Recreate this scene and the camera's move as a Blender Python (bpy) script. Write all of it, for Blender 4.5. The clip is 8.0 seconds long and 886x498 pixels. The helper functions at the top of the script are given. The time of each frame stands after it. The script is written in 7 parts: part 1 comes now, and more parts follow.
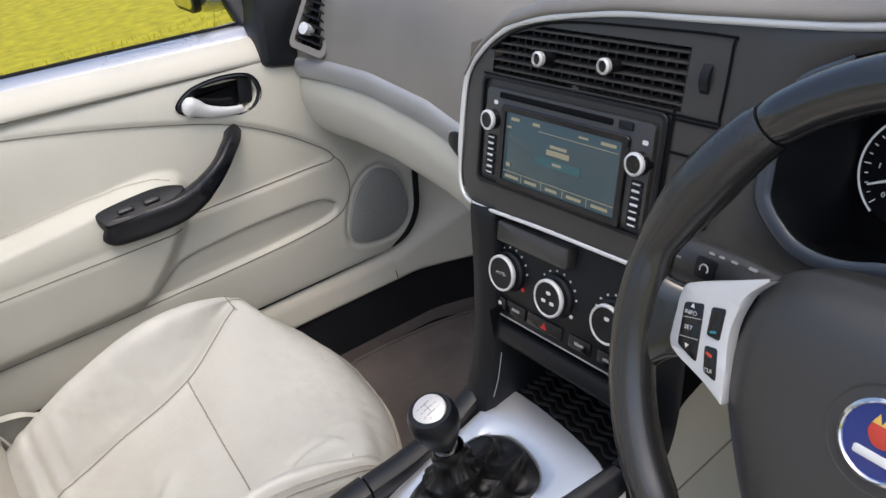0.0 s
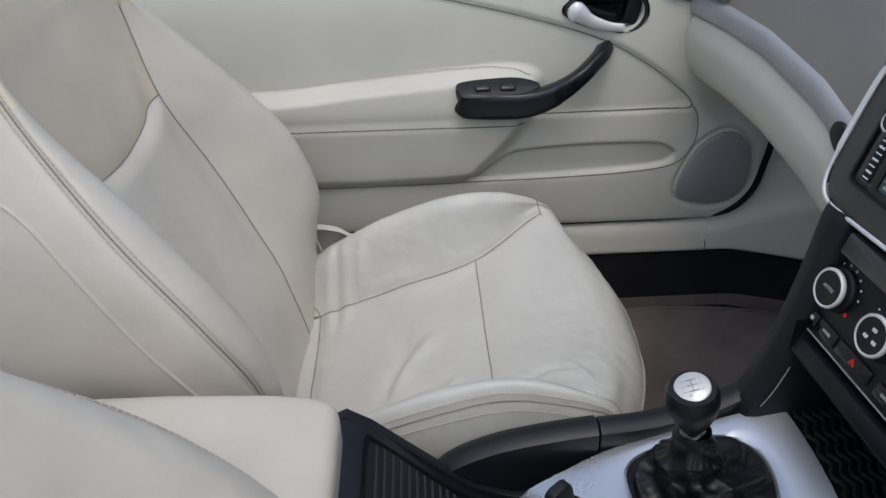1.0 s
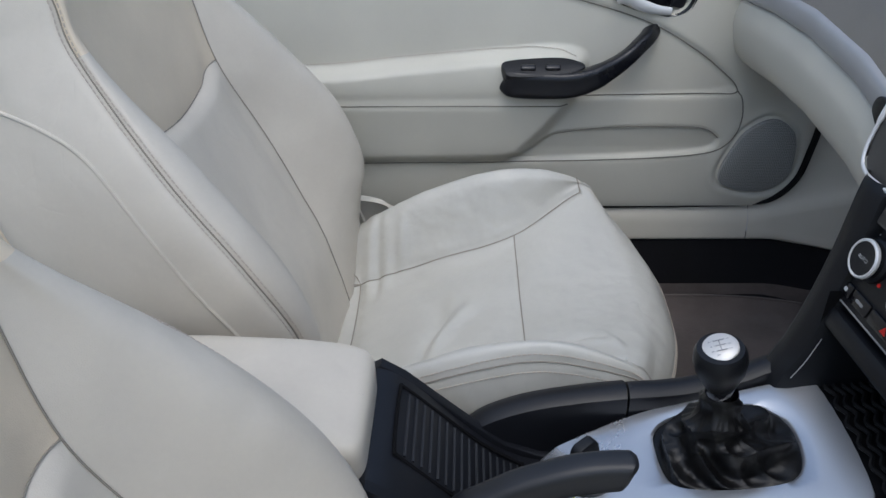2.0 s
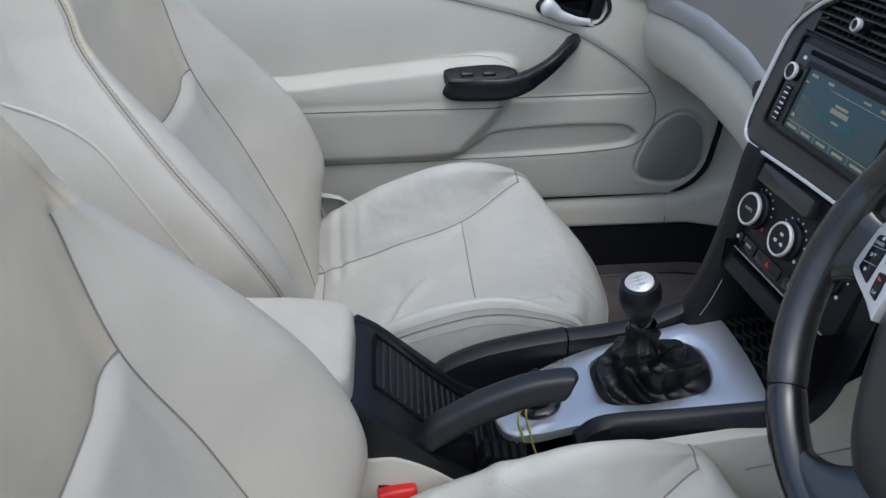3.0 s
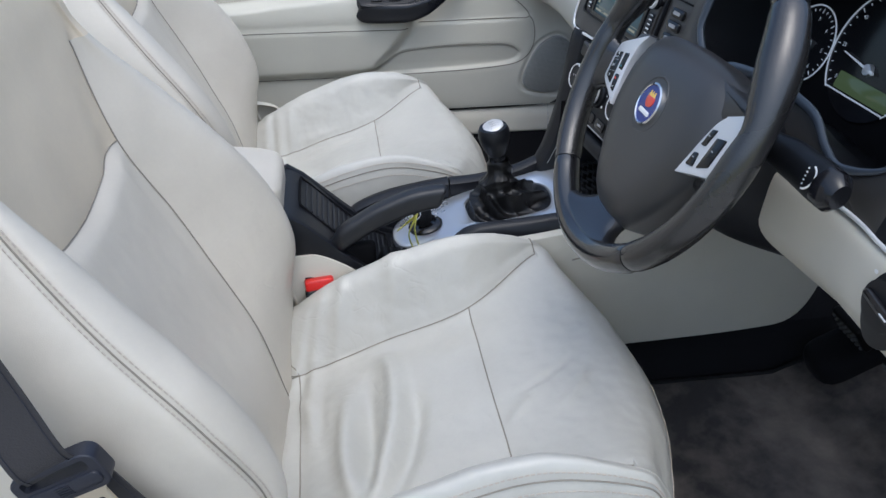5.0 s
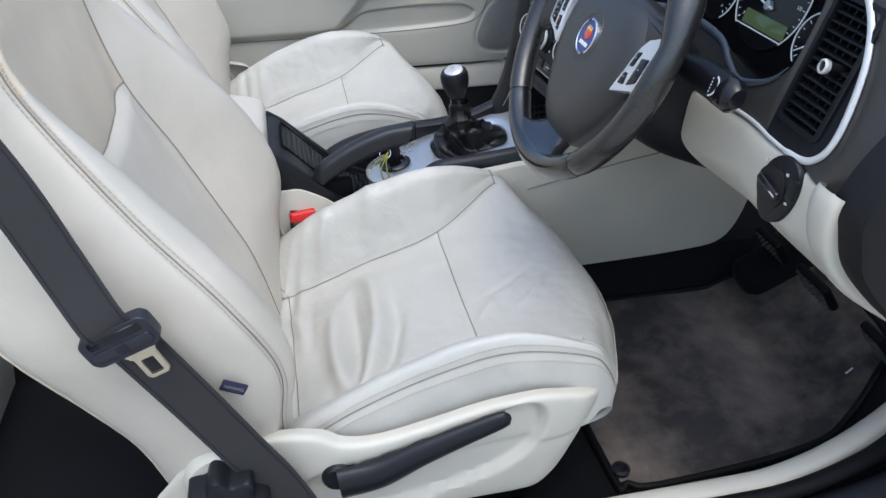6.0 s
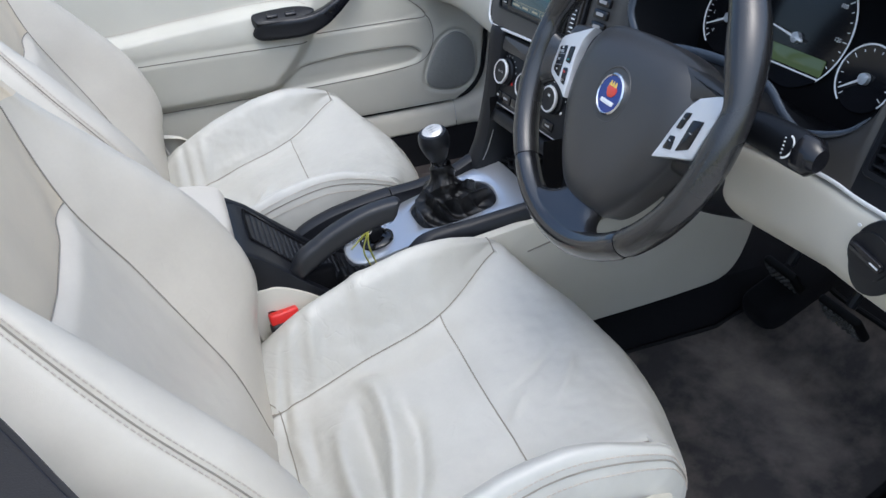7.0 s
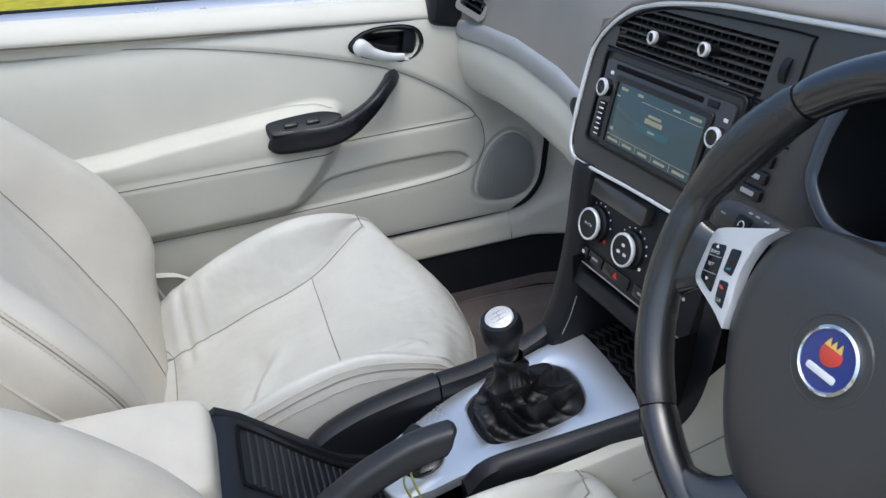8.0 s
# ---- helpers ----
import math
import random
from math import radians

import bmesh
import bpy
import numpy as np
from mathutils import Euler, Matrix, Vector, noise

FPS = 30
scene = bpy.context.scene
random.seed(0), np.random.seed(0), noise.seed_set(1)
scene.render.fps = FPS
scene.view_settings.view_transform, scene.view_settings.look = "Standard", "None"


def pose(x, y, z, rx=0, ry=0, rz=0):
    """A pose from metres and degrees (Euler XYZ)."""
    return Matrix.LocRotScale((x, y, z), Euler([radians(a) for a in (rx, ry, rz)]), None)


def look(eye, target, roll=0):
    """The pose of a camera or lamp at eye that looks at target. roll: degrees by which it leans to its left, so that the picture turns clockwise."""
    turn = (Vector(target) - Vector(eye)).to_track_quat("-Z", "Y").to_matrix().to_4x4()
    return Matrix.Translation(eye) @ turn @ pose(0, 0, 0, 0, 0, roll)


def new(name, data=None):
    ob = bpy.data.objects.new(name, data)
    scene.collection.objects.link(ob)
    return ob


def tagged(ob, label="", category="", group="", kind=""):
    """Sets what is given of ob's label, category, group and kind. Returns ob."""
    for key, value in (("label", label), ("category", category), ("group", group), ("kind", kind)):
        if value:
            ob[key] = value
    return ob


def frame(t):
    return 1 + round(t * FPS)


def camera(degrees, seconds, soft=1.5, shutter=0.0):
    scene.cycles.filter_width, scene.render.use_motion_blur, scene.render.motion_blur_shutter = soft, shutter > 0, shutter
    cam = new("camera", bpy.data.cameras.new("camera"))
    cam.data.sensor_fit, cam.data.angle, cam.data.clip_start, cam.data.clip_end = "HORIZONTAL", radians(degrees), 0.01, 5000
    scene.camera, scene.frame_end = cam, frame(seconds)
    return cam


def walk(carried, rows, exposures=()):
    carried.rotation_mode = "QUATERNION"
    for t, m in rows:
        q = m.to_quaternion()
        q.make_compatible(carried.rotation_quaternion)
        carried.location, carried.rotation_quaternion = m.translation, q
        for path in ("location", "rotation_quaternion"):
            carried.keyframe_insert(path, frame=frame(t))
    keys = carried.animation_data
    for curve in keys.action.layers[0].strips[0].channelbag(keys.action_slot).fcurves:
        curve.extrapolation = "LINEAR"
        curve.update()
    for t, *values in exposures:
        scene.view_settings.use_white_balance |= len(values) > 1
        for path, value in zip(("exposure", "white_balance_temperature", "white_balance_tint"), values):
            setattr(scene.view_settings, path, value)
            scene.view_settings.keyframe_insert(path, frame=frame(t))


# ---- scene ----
cam = camera(60.1, 8.0)
PATH = [
    (0, (-0.312, -0.510, 1.242), (0.484, 1.032, 0.250), -11.0),
    (0.2, (-0.3125, -0.517, 1.250), (0.3235, 1.083, 0.233), -9.9),
    (0.5, (-0.312, -0.513, 1.25), (0.054, 1.154, 0.207), -7.5),
    (1, (-0.333, -0.505, 1.239), (-0.281, 1.181, 0.165), -1.5),
    (1.2, (-0.345, -0.507, 1.241), (-0.364, 1.175, 0.16), 0.3),
    (2.3, (-0.327, -0.583, 1.208), (-0.385, 1.108, 0.141), -1.5),
    (2.5, (-0.332, -0.61, 1.212), (-0.374, 1.077, 0.14), -1.7),
    (3, (-0.361, -0.711, 1.228), (-0.254, 1.011, 0.217), -0.7),
    (3.5, (-0.325, -0.804, 1.242), (-0.067, 0.921, 0.264), 0.5),
    (4, (-0.261, -0.904, 1.227), (0.002, 0.818, 0.244), 0.8),
    (4.5, (-0.269, -0.993, 1.217), (-0.02, 0.706, 0.191), 1.2),
    (5, (-0.333, -1.09, 1.218), (-0.084, 0.591, 0.165), 0.1),
    (5.2, (-0.358, -1.137, 1.222), (-0.094, 0.534, 0.156), -0.5),
    (6.3, (-0.388, -1.256, 1.237), (-0.011, 0.365, 0.128), 0.1),
    (6.5, (-0.401, -1.232, 1.245), (-0.025, 0.392, 0.139), -1.3),
    (7, (-0.438, -1.05, 1.236), (0.096, 0.553, 0.166), -3.4),
    (7.5, (-0.39, -0.838, 1.204), (0.194, 0.755, 0.145), -3.6),
    (7.8, (-0.331, -0.714, 1.224), (0.196, 0.924, 0.205), -4.1),
    (8, (-0.34, -0.665, 1.241), (0.135, 1.019, 0.272), -5.0),
]
walk(cam, [(t, look(eye, target, roll)) for t, eye, target, roll in PATH],
     [(0.0, 0.54, 6270, 9), (0.25, 0.33, 6190, 8), (0.6, 0.11, 6000, 7), (1.2, 0.01, 5800, 7), (2.5, -0.01, 5530, 5), (4.0, 0.23, 5520, 5), (5.0, 0.37, 5530, 6), (6.5, 0.61, 5590, 6), (7.3, 0.55, 5530, 6), (8.0, 0.52, 5680, 5)])


# ---- daylight: bright overcast sky over the open car ----
world = bpy.data.worlds.new("overcast_sky")
scene.world = world
world.use_nodes = True
wn = world.node_tree.nodes
sky = wn.new("ShaderNodeTexSky")
sky.sky_type = "NISHITA"
sky.sun_disc = False
sky.sun_elevation = radians(71)
sky.sun_rotation = radians(180)
sky.air_density = 1.0
sky.dust_density = 5.0
sky.ozone_density = 1.0
wn["Background"].inputs["Strength"].default_value = 0.15
world.node_tree.links.new(sky.outputs["Color"], wn["Background"].inputs["Color"])

sun_data = bpy.data.lights.new("sun", "SUN")
sun_data.energy = 0.62
sun_data.angle = radians(120)
sun_data.color = (1.0, 0.975, 0.93)
sun = new("sun", sun_data)
sun.matrix_world = look((-0.2, -1.4, 4.1), (0, 0, 0))


# ---- materials ----
def material(name, color, rough=0.5, metal=0.0, grain=0.0, grain_size=400.0, stain=0.08, stain_size=9.0,
             coat=0.0, sheen=0.0, spec=0.5, voronoi=False, tint=None, wear=0.0):
    """A painted, moulded or upholstered surface: base colour with stains, fine grain and uneven gloss."""
    m = bpy.data.materials.new(name)
    m.use_nodes = True
    n, l = m.node_tree.nodes, m.node_tree.links
    b = n["Principled BSDF"]
    co = n.new("ShaderNodeTexCoord")
    big = n.new("ShaderNodeTexNoise")
    big.inputs["Scale"].default_value = stain_size
    big.inputs["Detail"].default_value = 5.0
    l.new(co.outputs["Object"], big.inputs["Vector"])
    fine = n.new("ShaderNodeTexNoise")
    fine.inputs["Scale"].default_value = grain_size * 0.35
    fine.inputs["Detail"].default_value = 3.0
    l.new(co.outputs["Object"], fine.inputs["Vector"])
    mix = n.new("ShaderNodeMix")
    mix.data_type = "RGBA"
    dark = tint or tuple(c * (1 - 2.2 * stain) for c in color)
    light = tuple(min(1, c * (1 + 1.4 * stain)) for c in color)
    mix.inputs[6].default_value = (*dark, 1)
    mix.inputs[7].default_value = (*light, 1)
    add = n.new("ShaderNodeMath")
    add.operation = "MULTIPLY_ADD"
    add.inputs[1].default_value = 0.3
    l.new(fine.outputs["Fac"], add.inputs[0])
    sub = n.new("ShaderNodeMath")
    sub.operation = "MULTIPLY_ADD"
    sub.inputs[1].default_value = 1.6
    sub.inputs[2].default_value = -0.45
    l.new(big.outputs["Fac"], sub.inputs[0])
    l.new(sub.outputs[0], add.inputs[2])
    l.new(add.outputs[0], mix.inputs[0])
    l.new(mix.outputs[2], b.inputs["Base Color"])
    ramp = n.new("ShaderNodeMapRange")
    ramp.inputs["To Min"].default_value = max(0.03, rough - 0.09)
    ramp.inputs["To Max"].default_value = min(1, rough + 0.09)
    l.new(big.outputs["Fac"], ramp.inputs["Value"])
    l.new(ramp.outputs[0], b.inputs["Roughness"])
    b.inputs["Metallic"].default_value = metal
    b.inputs["Coat Weight"].default_value = coat
    b.inputs["Coat Roughness"].default_value = 0.12
    b.inputs["Sheen Weight"].default_value = sheen
    b.inputs["Specular IOR Level"].default_value = spec
    if grain > 0:
        if voronoi:
            tex = n.new("ShaderNodeTexVoronoi")
            tex.feature = "DISTANCE_TO_EDGE"
            tex.inputs["Scale"].default_value = grain_size
            out = tex.outputs["Distance"]
        else:
            tex = n.new("ShaderNodeTexNoise")
            tex.inputs["Scale"].default_value = grain_size
            tex.inputs["Detail"].default_value = 4.0
            out = tex.outputs["Fac"]
        l.new(co.outputs["Object"], tex.inputs["Vector"])
        bump = n.new("ShaderNodeBump")
        bump.inputs["Strength"].default_value = grain
        bump.inputs["Distance"].default_value = 0.0006
        l.new(out, bump.inputs["Height"])
        l.new(bump.outputs["Normal"], b.inputs["Normal"])
    return m


def glowing(name, color, strength):
    m = bpy.data.materials.new(name)
    m.use_nodes = True
    b = m.node_tree.nodes["Principled BSDF"]
    b.inputs["Base Color"].default_value = (0.01, 0.01, 0.01, 1)
    b.inputs["Roughness"].default_value = 0.14
    b.inputs["Emission Color"].default_value = (*color, 1)
    b.inputs["Emission Strength"].default_value = strength
    return m


LEATHER = material("cream_leather", (0.505, 0.492, 0.440), 0.36, grain=0.22, grain_size=620, stain=0.05, voronoi=True, spec=0.55)
# Paler and warmer in colour than the cushion leather.
LEATHER_WARM = material("cream_leather_upper", (0.69, 0.595, 0.45), 0.44, grain=0.30, grain_size=620, stain=0.05, voronoi=True, spec=0.4)
LEATHER_SIDE = material("cream_leather_side", (0.585, 0.540, 0.455), 0.40, grain=0.24, grain_size=620, stain=0.05, voronoi=True, spec=0.45)
THREAD = material("beige_thread", (0.50, 0.44, 0.37), 0.8, grain=0.4, grain_size=900)
SEAM_DARK = material("seam_shadow_gap", (0.27, 0.245, 0.205), 0.9)
CREAM = material("cream_plastic", (0.60, 0.57, 0.485), 0.5, grain=0.35, grain_size=900, stain=0.03, spec=0.4)
CREAM_LEATHERETTE = material("cream_door_leatherette", (0.575, 0.555, 0.475), 0.45, grain=0.35, grain_size=700, stain=0.03, voronoi=True, spec=0.4)
SPEAKER = material("grey_speaker_mesh", (0.33, 0.33, 0.31), 0.7, grain=0.9, grain_size=500, stain=0.05)
DASH = material("charcoal_dash_plastic", (0.205, 0.186, 0.160), 0.34, grain=0.35, grain_size=800, stain=0.1, spec=0.7)
FASCIA = material("anthracite_fascia", (0.040, 0.038, 0.036), 0.36, grain=0.25, grain_size=900, stain=0.08, spec=0.65)
BLACK = material("black_plastic", (0.008, 0.009, 0.0115), 0.42, grain=0.3, grain_size=900, stain=0.12, spec=0.33)
HUB = material("charcoal_airbag_cover", (0.041, 0.040, 0.039), 0.36, grain=0.3, grain_size=900, stain=0.06, spec=0.62)
BLACK_SATIN = material("black_satin_console", (0.0105, 0.0115, 0.0150), 0.36, grain=0.2, grain_size=900, stain=0.12, spec=0.33)
# Black with hardly any gloss; in wells and cubby it carries the shade too.
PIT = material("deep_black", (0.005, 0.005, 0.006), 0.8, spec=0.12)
GLOSS_BLACK = material("gloss_black", (0.010, 0.010, 0.012), 0.14, stain=0.1)
WHEEL_LEATHER = material("black_wheel_leather", (0.009, 0.009, 0.010), 0.22, grain=0.04, grain_size=700, stain=0.15, voronoi=True, coat=0.7, spec=0.7)
WHEEL_PERF = material("black_perforated_leather", (0.019, 0.0185, 0.018), 0.26, grain=0.12, grain_size=620, stain=0.12, voronoi=True, coat=0.4, spec=0.7)
BOOT = material("black_soft_leather", (0.0045, 0.0045, 0.005), 0.36, grain=0.4, grain_size=500, stain=0.15, voronoi=True, spec=0.36)
SILVER = material("silver_satin_paint", (0.64, 0.655, 0.68), 0.30, metal=0.8, grain=0.02, grain_size=1200, stain=0.03)
SILVER_TRIM = material("silver_bezel_paint", (0.74, 0.74, 0.73), 0.34, metal=0.25, stain=0.02)
SILVER_DULL = material("grey_silver_strip", (0.40, 0.40, 0.40), 0.42, metal=0.3, stain=0.05)
CHROME = material("chrome", (0.80, 0.81, 0.82), 0.12, metal=1.0, stain=0.02)
CAP = material("brushed_silver_cap", (0.72, 0.70, 0.67), 0.38, metal=0.35, stain=0.06, grain=0.2, grain_size=1500)
STEEL = material("zinc_plated_steel", (0.66, 0.60, 0.47), 0.30, metal=0.9, stain=0.08)
CARPET = material("black_carpet", (0.0055, 0.0055, 0.007), 0.95, grain=1.0, grain_size=900, stain=0.25, sheen=0.03, spec=0.2)
MAT_DARK = material("worn_charcoal_mat", (0.034, 0.030, 0.029), 0.97, grain=1.0, grain_size=800, stain=0.3, stain_size=5.0, sheen=0.1)
MAT_BROWN = material("brown_carpet_mat", (0.088, 0.072, 0.066), 0.96, grain=1.0, grain_size=800, stain=0.22, stain_size=7, sheen=0.2)
RUBBER = material("black_rubber", (0.005, 0.005, 0.0055), 0.6, stain=0.1, spec=0.2)
WEBBING = material("charcoal_belt_webbing", (0.027, 0.025, 0.027), 0.66, grain=0.8, grain_size=700, stain=0.10, sheen=0.06)
RED = material("red_plastic", (0.62, 0.016, 0.012), 0.32, stain=0.04)
EMBLEM_BLUE = material("blue_enamel", (0.012, 0.030, 0.20), 0.15, coat=0.6, stain=0.03)
EMBLEM_RED = material("red_enamel", (0.60, 0.05, 0.03), 0.2, coat=0.5)
EMBLEM_GOLD = material("gold_enamel", (0.75, 0.50, 0.10), 0.25, coat=0.4)
WHITE = material("white_print", (0.75, 0.75, 0.74), 0.5)
GREY_PRINT = material("grey_print", (0.34, 0.34, 0.34), 0.5)
YELLOW = material("yellow_ribbon", (0.62, 0.60, 0.13), 0.5, stain=0.05)
NAVY = material("navy_cloth_tag", (0.02, 0.02, 0.055), 0.7)
CAR_PAINT = material("silver_car_paint", (0.52, 0.53, 0.57), 0.28, metal=0.7, coat=0.8, stain=0.02)
SEAM_DOOR = material("dark_seam_line", (0.20, 0.185, 0.155), 0.9)
LIP = material("blue_grey_satin_lip", (0.055, 0.068, 0.088), 0.25, grain=0.15, grain_size=900, stain=0.1)
# Unseen ground, kept pale to throw light up at sill, shield and knee panel.
BOUNCE_GRAVEL = material("pale_bounce_gravel", (0.43, 0.41, 0.37), 0.9, stain=0.2, stain_size=2.0, grain=1.0, grain_size=70, voronoi=True)
INLAY = material("pale_silver_inlay", (0.66, 0.67, 0.68), 0.36, metal=0.25, stain=0.03, grain=0.05, grain_size=1200)
PULL = material("glossy_black_pull", (0.006, 0.0065, 0.010), 0.28, grain=0.15, grain_size=900, stain=0.12, spec=0.45)
STUD = material("worn_grey_rubber", (0.085, 0.083, 0.078), 0.7, stain=0.3, stain_size=60)
RIB = material("grey_rubber_ribs", (0.022, 0.023, 0.026), 0.5, stain=0.1)
LATCH = material("blue_black_latch", (0.016, 0.018, 0.028), 0.4, grain=0.4, grain_size=900, stain=0.12)
GRASS = material("grass", (0.38, 0.325, 0.020), 0.8, stain=0.25, stain_size=7.0, grain=0.8, grain_size=50, tint=(0.20, 0.205, 0.012), spec=0.2)
SCREEN = glowing("display_blue_grey", (0.026, 0.043, 0.050), 1.0)
SCREEN_BAR = glowing("display_teal", (0.016, 0.055, 0.065), 1.0)
SCREEN_TEXT = glowing("display_amber_text", (0.17, 0.155, 0.11), 1.0)
LCD = glowing("green_lcd", (0.036, 0.050, 0.022), 1.0)


def creased(m, size, depth, low=0.50):
    """Adds soft rumples and a net of fine creases, in patches, to a leather's relief."""
    n, l = m.node_tree.nodes, m.node_tree.links
    b = n["Principled BSDF"]
    grain = b.inputs["Normal"].links[0].from_node
    co = n.new("ShaderNodeTexCoord")
    warp = n.new("ShaderNodeTexNoise")
    warp.inputs["Scale"].default_value = size
    warp.inputs["Detail"].default_value = 3.0
    warp.inputs["Distortion"].default_value = 0.5
    l.new(co.outputs["Object"], warp.inputs["Vector"])
    fold = n.new("ShaderNodeMath")
    fold.operation = "SUBTRACT"
    fold.inputs[1].default_value = 0.5
    l.new(warp.outputs["Fac"], fold.inputs[0])
    sharp = n.new("ShaderNodeMath")
    sharp.operation = "ABSOLUTE"
    l.new(fold.outputs[0], sharp.inputs[0])
    line = n.new("ShaderNodeMapRange")
    line.interpolation_type = "SMOOTHSTEP"
    line.inputs["From Min"].default_value = 0.0
    line.inputs["From Max"].default_value = 0.035
    l.new(sharp.outputs[0], line.inputs["Value"])
    where = n.new("ShaderNodeTexNoise")
    where.inputs["Scale"].default_value = size * 0.3
    l.new(co.outputs["Object"], where.inputs["Vector"])
    mask = n.new("ShaderNodeMapRange")
    mask.inputs["From Min"].default_value = low
    mask.inputs["From Max"].default_value = low + 0.16
    l.new(where.outputs["Fac"], mask.inputs["Value"])
    inv = n.new("ShaderNodeMath")
    inv.operation = "SUBTRACT"
    inv.inputs[0].default_value = 1.0
    l.new(line.outputs[0], inv.inputs[1])
    both = n.new("ShaderNodeMath")
    both.operation = "MULTIPLY"
    l.new(inv.outputs[0], both.inputs[0])
    l.new(mask.outputs[0], both.inputs[1])
    soft = n.new("ShaderNodeTexNoise")
    soft.inputs["Scale"].default_value = size * 1.3
    soft.inputs["Detail"].default_value = 2.0
    l.new(co.outputs["Object"], soft.inputs["Vector"])
    total = n.new("ShaderNodeMath")
    total.operation = "MULTIPLY_ADD"
    total.inputs[1].default_value = -0.07
    l.new(both.outputs[0], total.inputs[0])
    l.new(soft.outputs["Fac"], total.inputs[2])
    bump = n.new("ShaderNodeBump")
    bump.inputs["Strength"].default_value = 1.0
    bump.inputs["Distance"].default_value = depth
    l.new(total.outputs[0], bump.inputs["Height"])
    l.new(bump.outputs["Normal"], grain.inputs["Normal"])


def perforated(m, pitch, hole_color):
    """Rows of small punched holes."""
    n, l = m.node_tree.nodes, m.node_tree.links
    b = n["Principled BSDF"]
    grain = b.inputs["Normal"].links[0].from_node
    old = b.inputs["Base Color"].links[0].from_socket
    co = n.new("ShaderNodeTexCoord")
    dots = n.new("ShaderNodeTexVoronoi")
    dots.inputs["Scale"].default_value = 1 / pitch
    dots.inputs["Randomness"].default_value = 0.12
    l.new(co.outputs["Object"], dots.inputs["Vector"])
    hole = n.new("ShaderNodeMapRange")
    hole.inputs["From Min"].default_value = 0.22
    hole.inputs["From Max"].default_value = 0.36
    l.new(dots.outputs["Distance"], hole.inputs["Value"])
    bump = n.new("ShaderNodeBump")
    bump.inputs["Strength"].default_value = 0.25
    bump.inputs["Distance"].default_value = 0.0006
    l.new(hole.outputs[0], bump.inputs["Height"])
    l.new(bump.outputs["Normal"], grain.inputs["Normal"])
    mix = n.new("ShaderNodeMix")
    mix.data_type = "RGBA"
    l.new(hole.outputs[0], mix.inputs[0])
    mix.inputs[6].default_value = (*hole_color, 1)
    l.new(old, mix.inputs[7])
    l.new(mix.outputs[2], b.inputs["Base Color"])


perforated(WHEEL_PERF, 0.0021, (0.006, 0.006, 0.006))
perforated(SPEAKER, 0.0032, (0.12, 0.12, 0.115))
creased(LEATHER, 16.0, 0.0040)
creased(LEATHER_WARM, 12.0, 0.0026, 0.56)
creased(LEATHER_SIDE, 14.0, 0.0026, 0.56)
creased(BOOT, 60.0, 0.0007, 0.48)


def scuffed(m, color, size, low, high):
    """Lays pale dust patches, broken up by finer noise, over a carpet."""
    n, l = m.node_tree.nodes, m.node_tree.links
    b = n["Principled BSDF"]
    old = b.inputs["Base Color"].links[0].from_socket
    co = n.new("ShaderNodeTexCoord")
    big, fine = n.new("ShaderNodeTexNoise"), n.new("ShaderNodeTexNoise")
    for t, sc in ((big, size), (fine, size * 5)):
        t.inputs["Scale"].default_value = sc
        t.inputs["Detail"].default_value = 8.0
        t.inputs["Roughness"].default_value = 0.62
        l.new(co.outputs["Object"], t.inputs["Vector"])
    mixf = n.new("ShaderNodeMath")
    mixf.operation = "MULTIPLY_ADD"
    mixf.inputs[1].default_value = 0.30
    l.new(fine.outputs["Fac"], mixf.inputs[0])
    l.new(big.outputs["Fac"], mixf.inputs[2])
    ramp = n.new("ShaderNodeMapRange")
    ramp.inputs["From Min"].default_value = low
    ramp.inputs["From Max"].default_value = high
    l.new(mixf.outputs[0], ramp.inputs["Value"])
    mix = n.new("ShaderNodeMix")
    mix.data_type = "RGBA"
    l.new(ramp.outputs[0], mix.inputs[0])
    l.new(old, mix.inputs[6])
    mix.inputs[7].default_value = (*color, 1)
    l.new(mix.outputs[2], b.inputs["Base Color"])


scuffed(MAT_DARK, (0.20, 0.165, 0.135), 4.5, 0.56, 0.90)
scuffed(MAT_BROWN, (0.14, 0.116, 0.105), 6.0, 0.60, 0.95)


# ---- geometry tools: every shape is a pair of vertices and faces ----
def join(*geos):
    vs, fs, k = [], [], 0
    for v, f in geos:
        v = np.asarray(v, float).reshape(-1, 3)
        vs.append(v)
        fs += [tuple(int(i) + k for i in q) for q in f]
        k += len(v)
    return np.concatenate(vs), fs


def xf(geo, m):
    v = np.asarray(geo[0], float).reshape(-1, 3)
    r = np.array(m)
    return v @ r[:3, :3].T + r[:3, 3], geo[1]


def basis(o, x, y, z):
    m = Matrix.Identity(4)
    for i, c in enumerate((x, y, z, o)):
        m[0][i], m[1][i], m[2][i] = c[0], c[1], c[2]
    return m


